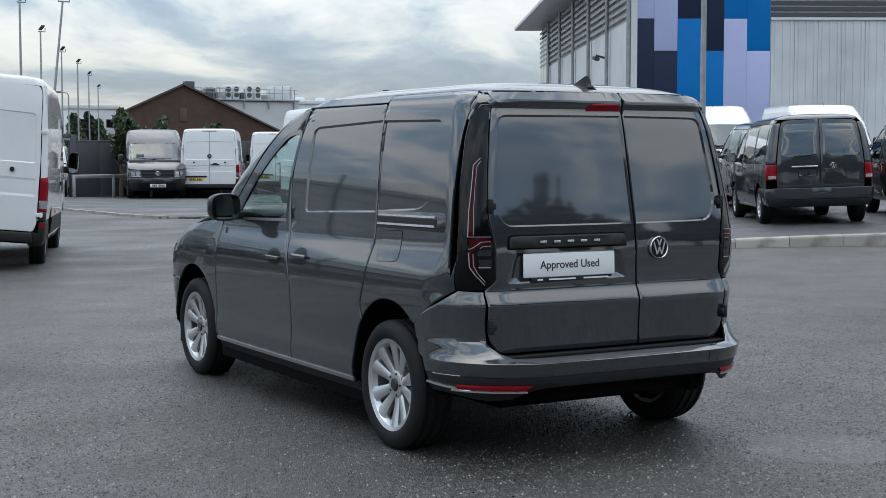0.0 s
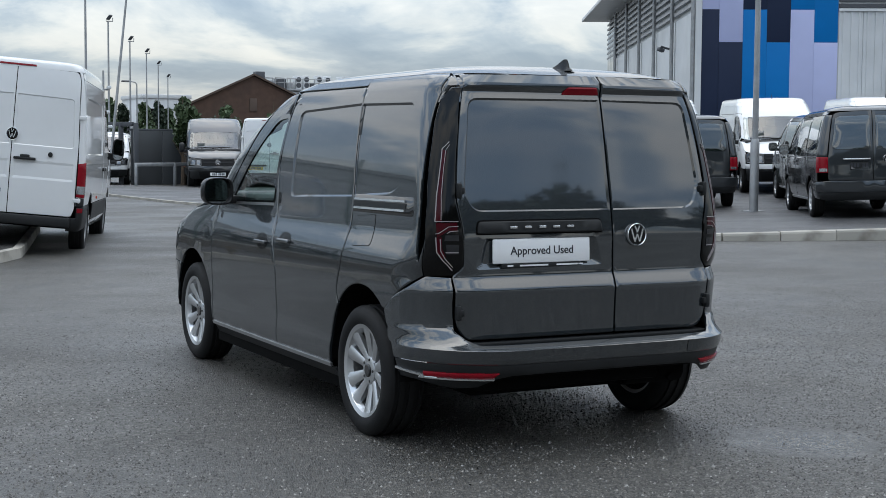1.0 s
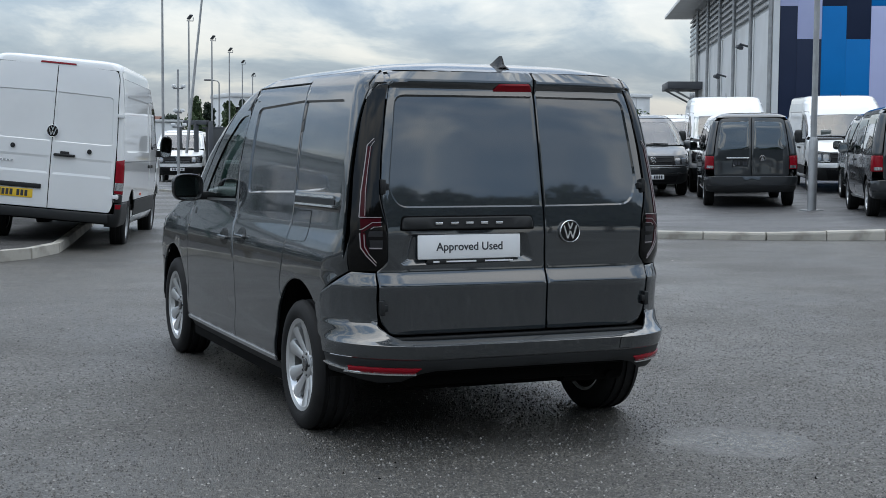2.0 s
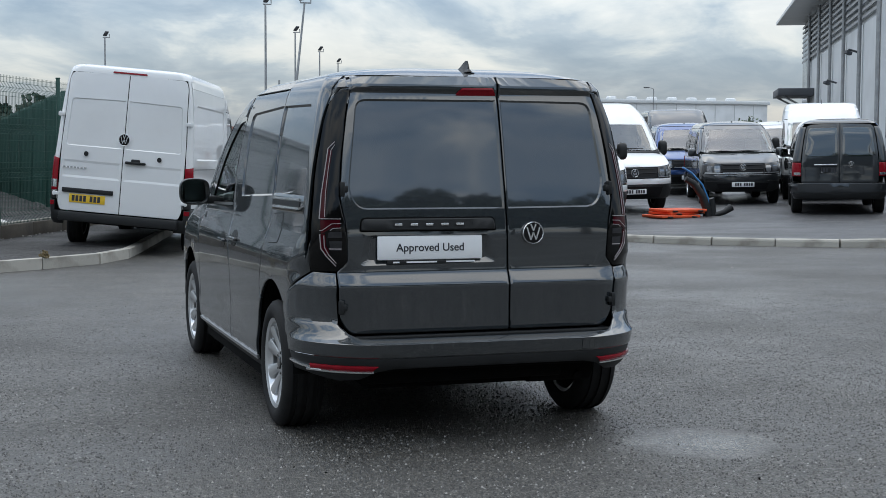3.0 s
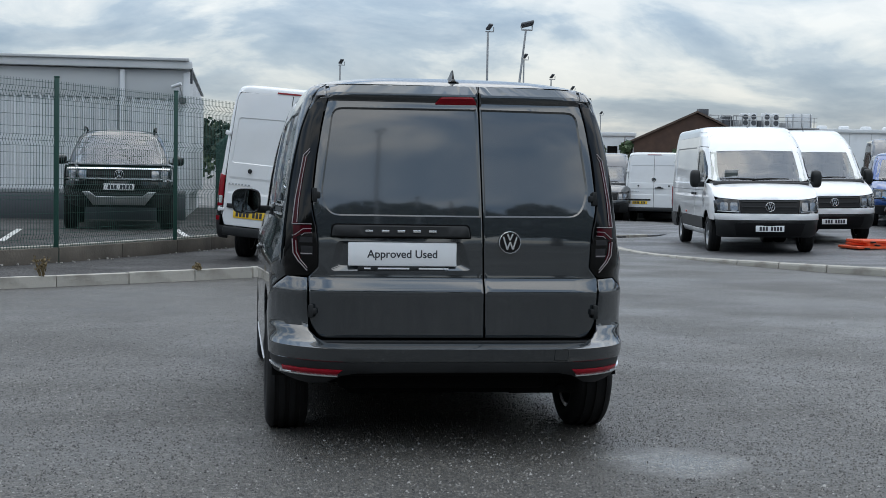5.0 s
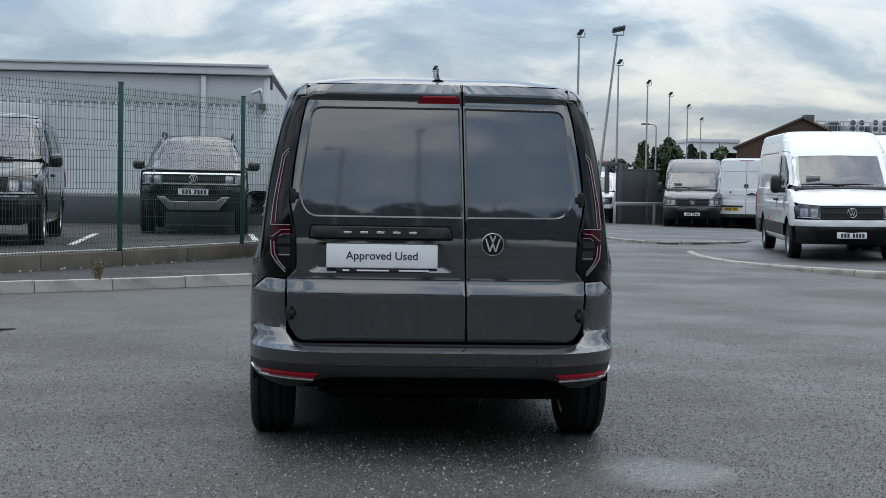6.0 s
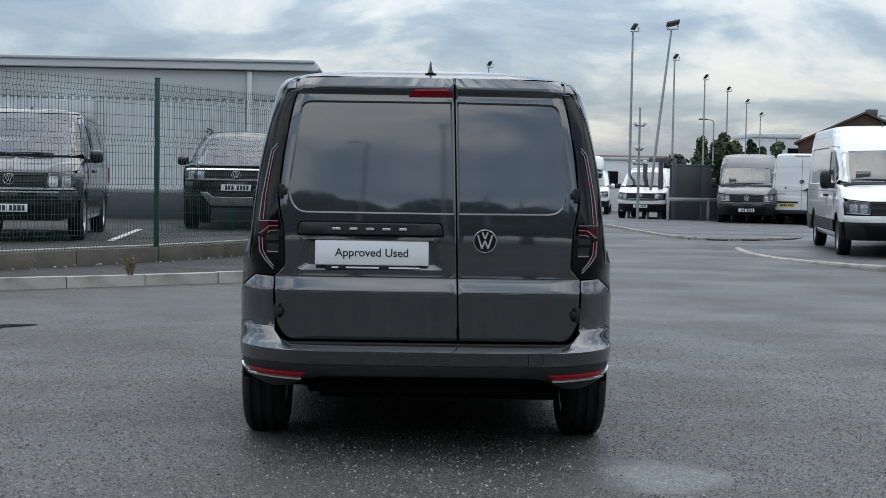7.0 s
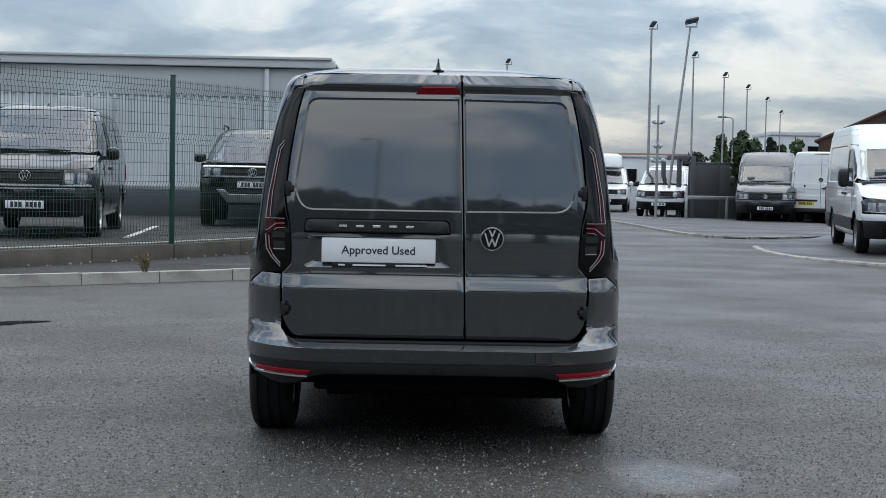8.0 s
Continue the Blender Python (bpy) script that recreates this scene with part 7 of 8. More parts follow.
def shed():
    b = tagged(new("shed"), "pale grey profiled-metal shed with a white eaves edge", "building")
    x0, x1, y0, y1, top = -34.0, -2.12, 24.7, 38.0, 3.5
    def ribbed(name, a, c, z0, z1, pitch, mat):
        a, c = Vector((*a, 0)), Vector((*c, 0))
        d = c - a
        L = d.length
        d.normalize()
        nrm = Vector((d.y, -d.x, 0))
        verts, faces = [], []
        n = int(L / pitch)
        pts = []
        for i in range(n):
            s = i * pitch
            for ds, o in ((0.0, 0.0), (pitch * 0.5, 0.0), (pitch * 0.62, 0.055), (pitch * 0.88, 0.055)):
                pts.append((s + ds, o))
        pts.append((L, 0.0))
        for s, o in pts:
            p = a + d * s + nrm * o
            verts += [(p.x, p.y, z0), (p.x, p.y, z1)]
        faces = [(2 * i, 2 * i + 2, 2 * i + 3, 2 * i + 1) for i in range(len(pts) - 1)]
        return mesh(name, verts, faces, mat, b, "", 0)
    ribbed("front_wall", (x0, y0), (x1, y0), 0.85, 2.9, 0.175, CLAD_LIGHT)
    ribbed("end_wall", (x1, y0), (x1, y1), 0.85, top, 0.2, CLAD_LIGHT)
    box("upper_wall", (x1 - x0, 0.06, 0.62), ((x0 + x1) / 2, y0 - 0.02, 3.2), CLAD_GREY, b, 0.01)
    box("wall_core", (x1 - x0 - 0.1, y1 - y0 - 0.1, 3.3), ((x0 + x1) / 2 - 0.02, (y0 + y1) / 2 + 0.03, 1.85), CLAD_GREY, b)
    box("base_wall", (x1 - x0, 0.12, 0.56), ((x0 + x1) / 2, y0 - 0.03, 0.55), CLAD_DARK, b, 0.01, "dark base wall")
    box("base_rail", (x1 - x0, 0.07, 0.10), ((x0 + x1) / 2, y0 - 0.06, 0.88), GALV, b, 0.01)
    box("roof", (x1 - x0 + 0.1, y1 - y0 + 0.6, 0.06), ((x0 + x1) / 2 + 0.0, (y0 + y1) / 2, 3.72), CLAD_GREY, b, 0.01)
    box("eaves_edge", (x1 - x0 + 0.12, 0.22, 0.17), ((x0 + x1) / 2 + 0.06, y0 - 0.12, 3.61), ROOF_EDGE, b, 0.02, "white eaves edge")
    box("gutter_end", (0.05, 0.12, 0.34), (x1 + 0.1, y0 + 0.02, 3.4), CLAD_DARK, b, 0.01)
    box("downpipe", (0.11, 0.09, 2.9), (x1 - 1.35, y0 - 0.11, 2.05), CLAD_LIGHT, b, 0.02, "grey downpipe")
    box("corner_trim", (0.14, 0.14, 3.0), (x1, y0 - 0.0, 1.95), CLAD_LIGHT, b, 0.01)
    box("louvre_frame", (1.0, 0.1, 0.42), (-9.0, y0 - 0.09, 2.45), ROOF_EDGE, b, 0.02)
    box("louvre_glass", (0.86, 0.1, 0.26), (-9.0, y0 - 0.11, 2.44), GLOSS_BLACK, b, 0.005)
    box("wall_cabinet", (1.1, 0.45, 0.62), (-7.3, y0 - 0.25, 2.5), CLAD_GREY, b, 0.03, "grey wall-mounted cabinet")
    cam_ = tagged(new("security_camera"), "white bullet security camera on the shed wall", "camera")
    tube("camera_body", [(-2.42, y0 - 0.30, 3.13), (-2.22, y0 - 0.40, 3.20)], 0.038, ROOF_EDGE, cam_, 12)
    tube("bracket", [(-2.25, y0 - 0.36, 3.15), (-2.22, y0 - 0.15, 3.02), (-2.22, y0 - 0.04, 3.0)], 0.02, ROOF_EDGE, cam_, 8)
    bm = bmesh.new()
    lathe_into(bm, [(-0.09, 0.001), (-0.07, 0.06), (0.0, 0.08), (0.05, 0.08), (0.06, 0.001)], n=16)
    bmesh.ops.transform(bm, matrix=Matrix.Translation((-2.2, y0 - 0.14, 2.86)) @ Matrix.Rotation(radians(-90), 4, "Y"), verts=bm.verts)
    part("dome", bm, LINING, cam_)


shed()


def leaves(bm, rnd, centre, radius, count, size):
    cx, cy, cz = centre
    for _ in range(count):
        u, w = rnd.uniform(-1, 1), rnd.uniform(0, 2 * math.pi)
        r = (1 - rnd.random() ** 2.2 * 0.75)
        s = math.sqrt(1 - u * u)
        p = Vector((cx + radius[0] * r * s * math.cos(w), cy + radius[1] * r * s * math.sin(w), cz + radius[2] * r * u))
        q = Euler((rnd.uniform(0, 6.3), rnd.uniform(0, 6.3), rnd.uniform(0, 6.3))).to_matrix()
        k = size * rnd.uniform(0.6, 1.5)
        vs = [bm.verts.new(p + q @ Vector(c) * k) for c in ((-0.5, -0.3, 0), (0.45, -0.35, 0.1), (0.55, 0.3, -0.05), (-0.4, 0.4, 0.1))]
        bm.faces.new(vs)


def tree(x, y, z, h, spread, label, seed, shape="round", count=900, size=0.35, mat=None):
    rnd = random.Random(seed)
    t = tagged(new("tree"), label, "tree", "trees")
    t.location = (x, y, z)
    bm = bmesh.new()
    tube_into(bm, [(0, 0, -0.2), (0.05 * h * 0.1, 0, h * 0.3), (0, 0.03 * h, h * 0.6), (0, 0, h * 0.85)], [h * 0.03, h * 0.022, h * 0.013, h * 0.004], 8)
    for k in range(6):
        a = k * 1.05 + rnd.uniform(-0.3, 0.3)
        b0 = h * rnd.uniform(0.25, 0.55)
        e = spread * rnd.uniform(0.5, 0.8)
        rise = h * (0.28 if shape == "column" else 0.2)
        tube_into(bm, [(0, 0, b0), (math.cos(a) * e * 0.5, math.sin(a) * e * 0.5, b0 + rise * 0.6), (math.cos(a) * e, math.sin(a) * e, b0 + rise)], [h * 0.01, h * 0.006, h * 0.002], 6)
    part("trunk", bm, BARK, t)
    bm = bmesh.new()
    clumps = 16 if shape == "round" else 11
    for k in range(clumps):
        if shape == "round":
            a, u = rnd.uniform(0, 6.28), rnd.uniform(0, 1)
            rr_ = spread * 0.62 * math.sqrt(rnd.random())
            c = (math.cos(a) * rr_, math.sin(a) * rr_, h * (0.38 + 0.5 * u * (1 - 0.45 * rr_ / spread)))
            r = spread * rnd.uniform(0.3, 0.5)
            leaves(bm, rnd, c, (r, r, r * 0.75), count // clumps, size)
        else:
            u = (k + 0.5) / clumps
            r = spread * (0.45 + 0.55 * math.sin(math.pi * min(1, u * 1.1))) * rnd.uniform(0.75, 1.1)
            c = (rnd.uniform(-0.2, 0.2) * spread, rnd.uniform(-0.2, 0.2) * spread, h * (0.18 + 0.78 * u))
            leaves(bm, rnd, c, (r, r, h * 0.09), count // clumps, size)
    part("crown", bm, mat or LEAF, t, "", 0)
    return t


def palisade(y0=19.7, y1=36.2):
    """A steel palisade that runs back from the mesh fence, its bays stepping with the ground."""
    f = tagged(new("palisade_fence"), "dark green steel palisade fence with pointed pales", "fence", "", "structure")
    at = lambda y: (-0.85 - (y - 22.0) * 0.0565, y)
    turn = math.atan(0.0565)
    rot = Matrix.Rotation(turn, 4, "Z")
    me = None
    bays = 6
    for b in range(bays):
        ya, yb = y0 + (y1 - y0) * b / bays, y0 + (y1 - y0) * (b + 1) / bays
        top = 2.44 - 0.045 * b
        box("post", (0.09, 0.06, top - 0.25), (*at(ya), (top + 0.2) / 2), FENCE_GREEN, f, 0.004)
        for z in (0.62, top - 0.32):
            cx, cy = at((ya + yb) / 2)
            box("rail", (0.05, yb - ya, 0.05), (cx + 0.05, cy, z), FENCE_GREEN, f, 0.004, "", rot.to_3x3())
        n = 20
        for k in range(n):
            x, y = at(ya + (yb - ya) * (k + 0.5) / n)
            if me is None:
                prof = [(0.0, -0.036), (0.016, -0.020), (0.004, 0.0), (0.016, 0.020), (0.0, 0.036)]
                verts = [(px_ + d, py, z) for d in (0.0, -0.004) for z in (0.0, 2.0) for px_, py in prof]
                verts += [(0.004 + d, 0.0, 2.07) for d in (0.0, -0.004)]
                faces = []
                for s0, flip in ((0, 1), (10, -1)):
                    for i in range(4):
                        faces.append((s0 + i, s0 + i + 1, s0 + 6 + i, s0 + 5 + i)[::flip])
                    tip = 20 if s0 == 0 else 21
                    faces += [(s0 + 5 + i, s0 + 6 + i, tip)[::flip] for i in range(4)]
                faces += [(0, 5, 15, 10), (4, 14, 19, 9), (5, 20, 21, 15), (9, 19, 21, 20)]
                me = bpy.data.meshes.new("pale")
                me.from_pydata(verts, [], faces)
                me.materials.append(FENCE_GREEN)
            o = new("pale", me)
            o.parent = f
            o.matrix_local = Matrix.Translation((x, y, top - 2.09)) @ rot


palisade()


def weed(x, y, z, seed, s=1.0):
    rnd = random.Random(seed)
    bm = bmesh.new()
    for _ in range(26):
        a, l = rnd.uniform(0, 6.28), s * rnd.uniform(0.08, 0.22)
        lean = rnd.uniform(0.1, 0.7)
        b = Vector((rnd.uniform(-0.03, 0.03), rnd.uniform(-0.03, 0.03), 0))
        tip = b + Vector((math.cos(a) * l * lean, math.sin(a) * l * lean, l))
        w = Vector((-math.sin(a), math.cos(a), 0)) * 0.004
        mid = b.lerp(tip, 0.5) + Vector((0, 0, 0.02))
        vs = [bm.verts.new(p) for p in (b - w, b + w, mid + w * 0.8, tip, mid - w * 0.8)]
        bm.faces.new(vs)
        leaves(bm, rnd, tip, (0.02, 0.02, 0.03), 4, 0.022)
    o = tagged(part("weed", bm, WEED, None, "dry weed growing from the kerb joint", 0), category="weed")
    o.location = (x, y, z)


weed(-3.17, 9.76, 0.12, 3), weed(-1.5, 10.96, 0.12, 9, 0.35)
for k, (a, b) in enumerate(((( -4.35, 14.4), (-4.75, 18.9)), ((-7.2, 13.6), (-7.7, 18.5)), ((-1.75, 15.9), (-2.1, 19.5)))):
    d = Vector((b[0] - a[0], b[1] - a[1], 0))
    tagged(box("bay_line", (0.1, d.length, 0.004), ((a[0] + b[0]) / 2, (a[1] + b[1]) / 2, 0.284), LINE_WHITE, None, 0, "worn white parking bay line", Matrix.Rotation(math.atan2(-d.x, d.y), 3, "Z")), category="road marking", kind="structure")

# ---------------------------------------------------------------- the large hall on the right
def hall():
    b = tagged(new("hall"), "large grey clad hall with blue, navy and lilac mosaic panels", "building")
    o = Vector((32.6, 42.6, 0))
    f, s = Vector((0.882, -0.470, 0)), Vector((0.470, 0.882, 0))
    z0 = 0.0

    def slabwall(name, a, dirv, u0, u1, za, zb, out, mat, label="", thick=0.12, parent=b, bevel=0.0):
        nrm = s * -1 if dirv is f else f * -1
        c = a + dirv * ((u0 + u1) / 2) + nrm * (out - thick / 2)
        ang = math.atan2(dirv.y, dirv.x)
        return box(name, (u1 - u0, thick, zb - za), (c.x, c.y, (za + zb) / 2), mat, parent, bevel, label, Matrix.Rotation(ang, 3, "Z"))

    slabwall("front_wall", o, f, 0, 46, z0, 10.6, 0, CLAD_GREY, thick=0.3)
    slabwall("side_wall", o, s, 0, 38, z0, 9.9, 0, CLAD_GREY, thick=0.3)
    cols = [(0.15, 0.86), (0.86, 1.84), (1.84, 2.83), (2.83, 3.80), (3.80, 4.78), (4.78, 5.76)]
    pick = [("N", 7.10, "L"), ("N", 5.76, "L"), ("B", 7.10, "N"), ("B", 5.76, "N"), ("L", 7.10, "B"), ("L", 5.76, "B")]
    mats = {"N": (NAVY, "navy panel"), "B": (AZURE, "bright blue panel"), "L": (LILAC, "pale lilac panel")}
    rnd = random.Random(2)
    for (u0, u1), (lowc, cut, highc) in zip(cols, pick):
        for za, zb, ch in ((2.0, cut, lowc), (cut, 10.5, highc)):
            slabwall("cladding_panel", o, f, u0 + 0.003, u1 - 0.003, za + 0.003, zb - 0.003, 0.05 + rnd.uniform(0, 0.003), mats[ch][0], mats[ch][1], 0.06, bevel=0.004)
    k = 0
    u = 5.8
    while u < 34:
        slabwall("cladding_sheet", o, f, u + 0.01, u + 0.98, 1.0, 7.05, 0.03, CLAD_LIGHT, "", 0.05)
        for e in (0.16, 0.49, 0.82):
            slabwall("cladding_rib", o, f, u + e, u + e + 0.07, 1.0, 7.05, 0.075, CLAD_LIGHT, "", 0.06)
        u += 1.0
    slabwall("flashing", o, f, 5.78, 34, 7.05, 7.16, 0.12, ROOF_EDGE, "pale flashing", 0.1)
    for i in range(14):
        slabwall("louvre", o, f, 5.8, 34, 7.2 + i * 0.24, 7.36 + i * 0.24, 0.08, CLAD_DARK, "dark louvre blade", 0.08)
    slabwall("corner_post", o, f, -0.12, 0.14, z0, 10.4, 0.1, ROOF_EDGE, "pale corner trim", 0.3)
    # side wall with louvre screens and downpipes
    bays = [0.0, 6.2, 12.6, 19.0, 25.4, 31.8, 38.0]
    for u0, u1 in zip(bays, bays[1:]):
        slabwall("wall_sheet", o, s, u0 + 0.1, u1 - 0.1, 0.3, 7.1, 0.06, CLAD_LIGHT, "", 0.08)
        for i in range(8):
            slabwall("screen_bar", o, s, u0 + 0.2, u1 - 0.2, 7.3 + i * 0.32, 7.42 + i * 0.32, 0.16, GALV, "", 0.08)
        p = o + s * u0 + f * -0.22
        tube("downpipe", [(p.x, p.y, 0.2), (p.x, p.y, 9.9)], 0.09, GALV, b, 8)
    for u0, zz in ((7.0, 5.9), (16.5, 5.0)):
        p = o + s * u0 + f * -0.1
        q = p + f * -0.5
        tube("flood_arm", [p + Vector((0, 0, zz)), q + Vector((0, 0, zz + 0.15))], 0.05, CLAD_DARK, b)
        box("floodlight", (0.3, 0.24, 0.16), (q.x, q.y, zz), CLAD_DARK, b, 0.03, "dark wall floodlight", Matrix.Rotation(radians(20), 3, "Y"))
    c = o + s * 18.5 + f * -0.7
    box("eaves_board", (2.2, 41.0, 0.22), (c.x, c.y, 10.05), ROOF_EDGE, b, 0.03, "deep pale eaves", Matrix.Rotation(math.atan2(-s.x, s.y), 3, "Z"))
    c = o + s * 19 + f * 23
    box("roof", (46, 40, 0.4), (c.x, c.y, 10.75), CLAD_GREY, b, 0.05, "", Matrix.Rotation(math.atan2(f.y, f.x), 3, "Z"))
    c = o + s * 36.6 + f * -0.12
    for i in range(5):
        cc = o + s * (33.0 + i * 1.0) + f * -0.1
        box("glazing", (0.08, 0.9, 5.0), (cc.x, cc.y, 6.6), GLOSS_BLACK, b, 0, "dark stair glazing", Matrix.Rotation(math.atan2(-s.x, s.y), 3, "Z"))
    c = o + s * 32.0 + f * -0.75
    can = box("canopy", (2.9, 5.0, 0.45), (c.x, c.y, 5.1), CLAD_DARK, b, 0.04, "dark flat entrance canopy", Matrix.Rotation(math.atan2(f.y, f.x), 3, "Z"))
    for e in (-2.0, 2.0):
        a1 = c + f * -1.2 + s * e
        a2 = c + f * 0.7 + s * e
        tube("canopy_strut", [(a1.x, a1.y, 4.9), (a2.x, a2.y, 3.9)], 0.06, GALV, b)


hall()

# ---------------------------------------------------------------- far buildings
def gable():
    b = tagged(new("warehouse"), "old brown gabled warehouse", "building")
    y, d, zb = 150.0, 14.0, -0.42
    ax, az, lx, lz, rx, rz = 50.9, 9.25, 43.6, 5.95, 62.6, 4.1
    v = [(lx, y, zb), (rx, y, zb), (rx, y, rz), (ax, y, az), (lx, y, lz)]
    n = len(v)
    v += [(x + 5, yy + d, z) for x, yy, z in v]
    mesh("outer_wall", v, [tuple(range(n)), tuple(range(n, 2 * n))[::-1], (0, 5, 6, 1), (1, 6, 7, 2), (4, 9, 5, 0)], BROWN_BRICK, b, "brown brick wall", 0)
    for (x0, z0, x1, z1) in ((lx - 0.6, lz - 0.25, ax, az + 0.02), (ax, az + 0.02, rx + 0.6, rz - 0.25)):
        p = [(x0, y - 0.4, z0), (x1, y - 0.4, z1), (x1 + 5, y + d, z1), (x0 + 5, y + d, z0)]
        q = [(a, c, e + 0.22) for a, c, e in p]
        mesh("roof", p + q, [(0, 1, 2, 3), (4, 7, 6, 5), (0, 4, 5, 1), (1, 5, 6, 2), (2, 6, 7, 3), (3, 7, 4, 0)], BROWN_ROOF, b, "brown sheet roof", 0)
    box("roof_vent", (1.1, 1.1, 1.0), (ax + 1.6, y + 2.5, az + 0.1), CLAD_DARK, b, 0.05, "dark roof vent")
    box("upper_window", (0.9, 0.1, 1.5), (ax, y - 0.05, 5.9), BROWN_ROOF, b, 0.02, "small boarded window")
    for k in range(4):
        box("shutter", (2.4, 0.1, 2.8), (46.0 + k * 4.4, y - 0.06, 1.2), CLAD_DARK, b, 0.02)


gable()


def long_hall():
    b = tagged(new("factory"), "long pale factory with roof vents", "building")
    x0, x1, y0, y1, top = 66.0, 111.0, 180.0, 205.0, 8.75
    box("outer_wall", (x1 - x0, y1 - y0, top + 0.4), ((x0 + x1) / 2, (y0 + y1) / 2, top / 2 - 0.2), CLAD_LIGHT, b, 0.05)
    box("roof_edge", (x1 - x0 + 0.5, 0.5, 0.5), ((x0 + x1) / 2, y0 - 0.1, top + 0.05), ROOF_EDGE, b, 0.05, "white roof edge")
    for k in range(11):
        box("roof_vent", (1.3, 1.3, 0.75), (x0 + 8.0 + k * 3.3, y0 + 4, top + 0.5), ROOF_EDGE, b, 0.25, "white roof vent")
    for k in range(14):
        box("wall_joint", (0.1, 0.05, top), (x0 + 1 + k * 3.2, y0 - 0.02, top / 2 - 0.3), CLAD_GREY, b)


long_hall()


def plant_deck():
    b = tagged(new("rooftop_plant"), "rooftop plant with white air-conditioning units and rails", "machinery")
    y = 169.0
    box("deck", (15.0, 3.6, 0.22), (65.6, y, 8.45), GALV, b, 0.02)
    for x in (58.6, 62.0, 65.4, 68.8, 72.4):
        box("leg", (0.16, 0.16, 1.2), (x, y - 1.6, 7.9), GALV, b)
        box("rail_post", (0.08, 0.08, 1.3), (x, y - 1.7, 9.2), GALV, b)
    for z in (9.35, 9.85):
        tube("hand_rail", [(58.4, y - 1.7, z), (72.8, y - 1.7, z)], 0.04, GALV, b, 6)
    for x, h in ((63.6, 1.75), (64.7, 1.8), (66.5, 1.85), (67.7, 1.8)):
        u = box("air_unit", (0.85, 1.2, h), (x, y, 8.56 + h / 2), ROOF_EDGE, b, 0.08, "white air-conditioning unit")
        for e in (0.3, 0.72):
            bm = bmesh.new()
            lathe_into(bm, [(-0.02, 0.34), (0.02, 0.34), (0.02, 0.28), (0.0, 0.27), (0.0, 0.001)], n=16)
            bmesh.ops.transform(bm, matrix=Matrix.Translation((x, y - 0.62, 8.56 + h * e)) @ Matrix.Rotation(radians(-90), 4, "Z"), verts=bm.verts)
            part("fan", bm, CLAD_DARK, u)
    for k, (x, w, h) in enumerate(((59.6, 1.5, 1.1), (61.3, 1.2, 1.3), (62.5, 0.7, 0.9), (65.6, 0.5, 0.9), (68.9, 0.5, 0.7))):
        box("duct_housing", (w, 1.6, h), (x, y + 0.3, 8.56 + h / 2), CLAD_DARK if k % 2 else GALV, b, 0.06, "grey duct housing")
    for x0 in (58.8, 60.4, 62.0):
        tube("pipe", [(x0, y - 0.6, 8.6), (x0, y - 0.6, 10.0), (x0 + 1.2, y - 0.6, 10.0), (x0 + 1.2, y - 0.6, 8.6)], 0.07, GALV, b, 8)
    box("tank", (2.8, 2.2, 1.8), (71.1, y + 0.3, 9.46), CLAD_LIGHT, b, 0.05)
    for x in (69.9, 71.1, 72.3):
        box("tank_band", (0.08, 0.05, 1.8), (x, y - 0.83, 9.46), GALV, b)
    box("support_block", (15.2, 3.4, 8.3), (65.6, y + 0.3, 4.1), CLAD_GREY, b)


plant_deck()
pale = tagged(new("office_block"), "low white office block with a parapet", "building")
box("outer_wall", (6.0, 10.0, 7.4), (45.6, 172.0, 3.3), CLAD_LIGHT, pale, 0.03)
box("parapet", (6.3, 10.4, 0.5), (45.6, 172.0, 7.2), ROOF_EDGE, pale, 0.05)
for k in range(3):
    box("window", (1.3, 0.1, 1.0), (43.7 + 2.0 * k, 166.98, 5.2), GLOSS_BLACK, pale)
house = tagged(new("house"), "low brick house with a red tiled roof", "house")
box("outer_wall", (9.0, 7.0, 2.8), (20.5, 121.0, 0.8), BROWN_BRICK, house)
mesh("roof", [(15.6, 117.2, 2.2), (25.4, 117.2, 2.2), (25.4, 124.8, 2.2), (15.6, 124.8, 2.2), (16.6, 121, 3.6), (24.4, 121, 3.6)], [(0, 1, 5, 4), (1, 2, 5), (2, 3, 4, 5), (3, 0, 4), (0, 3, 2, 1)], RED_ROOF, house, "red tiled roof", 0)

# ---------------------------------------------------------------- hoarding, railing, masts
def hoarding():
    b = tagged(new("hoarding"), "dark grey site hoarding with a pale ring sign", "hoarding")
    for k in range(8):
        box("board", (1.2, 0.05, 2.0), (10.4 + k * 1.21, 46.4 + k * 0.12, 0.86), HOARDING, b, 0.008, "", Matrix.Rotation(radians(5.5), 3, "Z"))
    box("capping", (9.9, 0.1, 0.08), (14.6, 46.85, 1.9), CLAD_DARK, b, 0.01, "", Matrix.Rotation(radians(5.7), 3, "Z"))
    bm = bmesh.new()
    lathe_into(bm, [(0, 0.20), (0.012, 0.20), (0.012, 0.16), (0, 0.16)], n=28)
    bmesh.ops.transform(bm, matrix=Matrix.Translation((13.1, 46.60, 1.25)) @ Matrix.Rotation(radians(-84.5), 4, "Z"), verts=bm.verts)
    bmesh.ops.recalc_face_normals(bm, faces=bm.faces)
    part("ring_sign", bm, ROOF_EDGE, b, "pale ring sign")
    box("sign_bar", (0.62, 0.012, 0.09), (13.1, 46.60, 0.86), ROOF_EDGE, b, 0, "plain pale bar", Matrix.Rotation(radians(5.5), 3, "Z"))


hoarding()


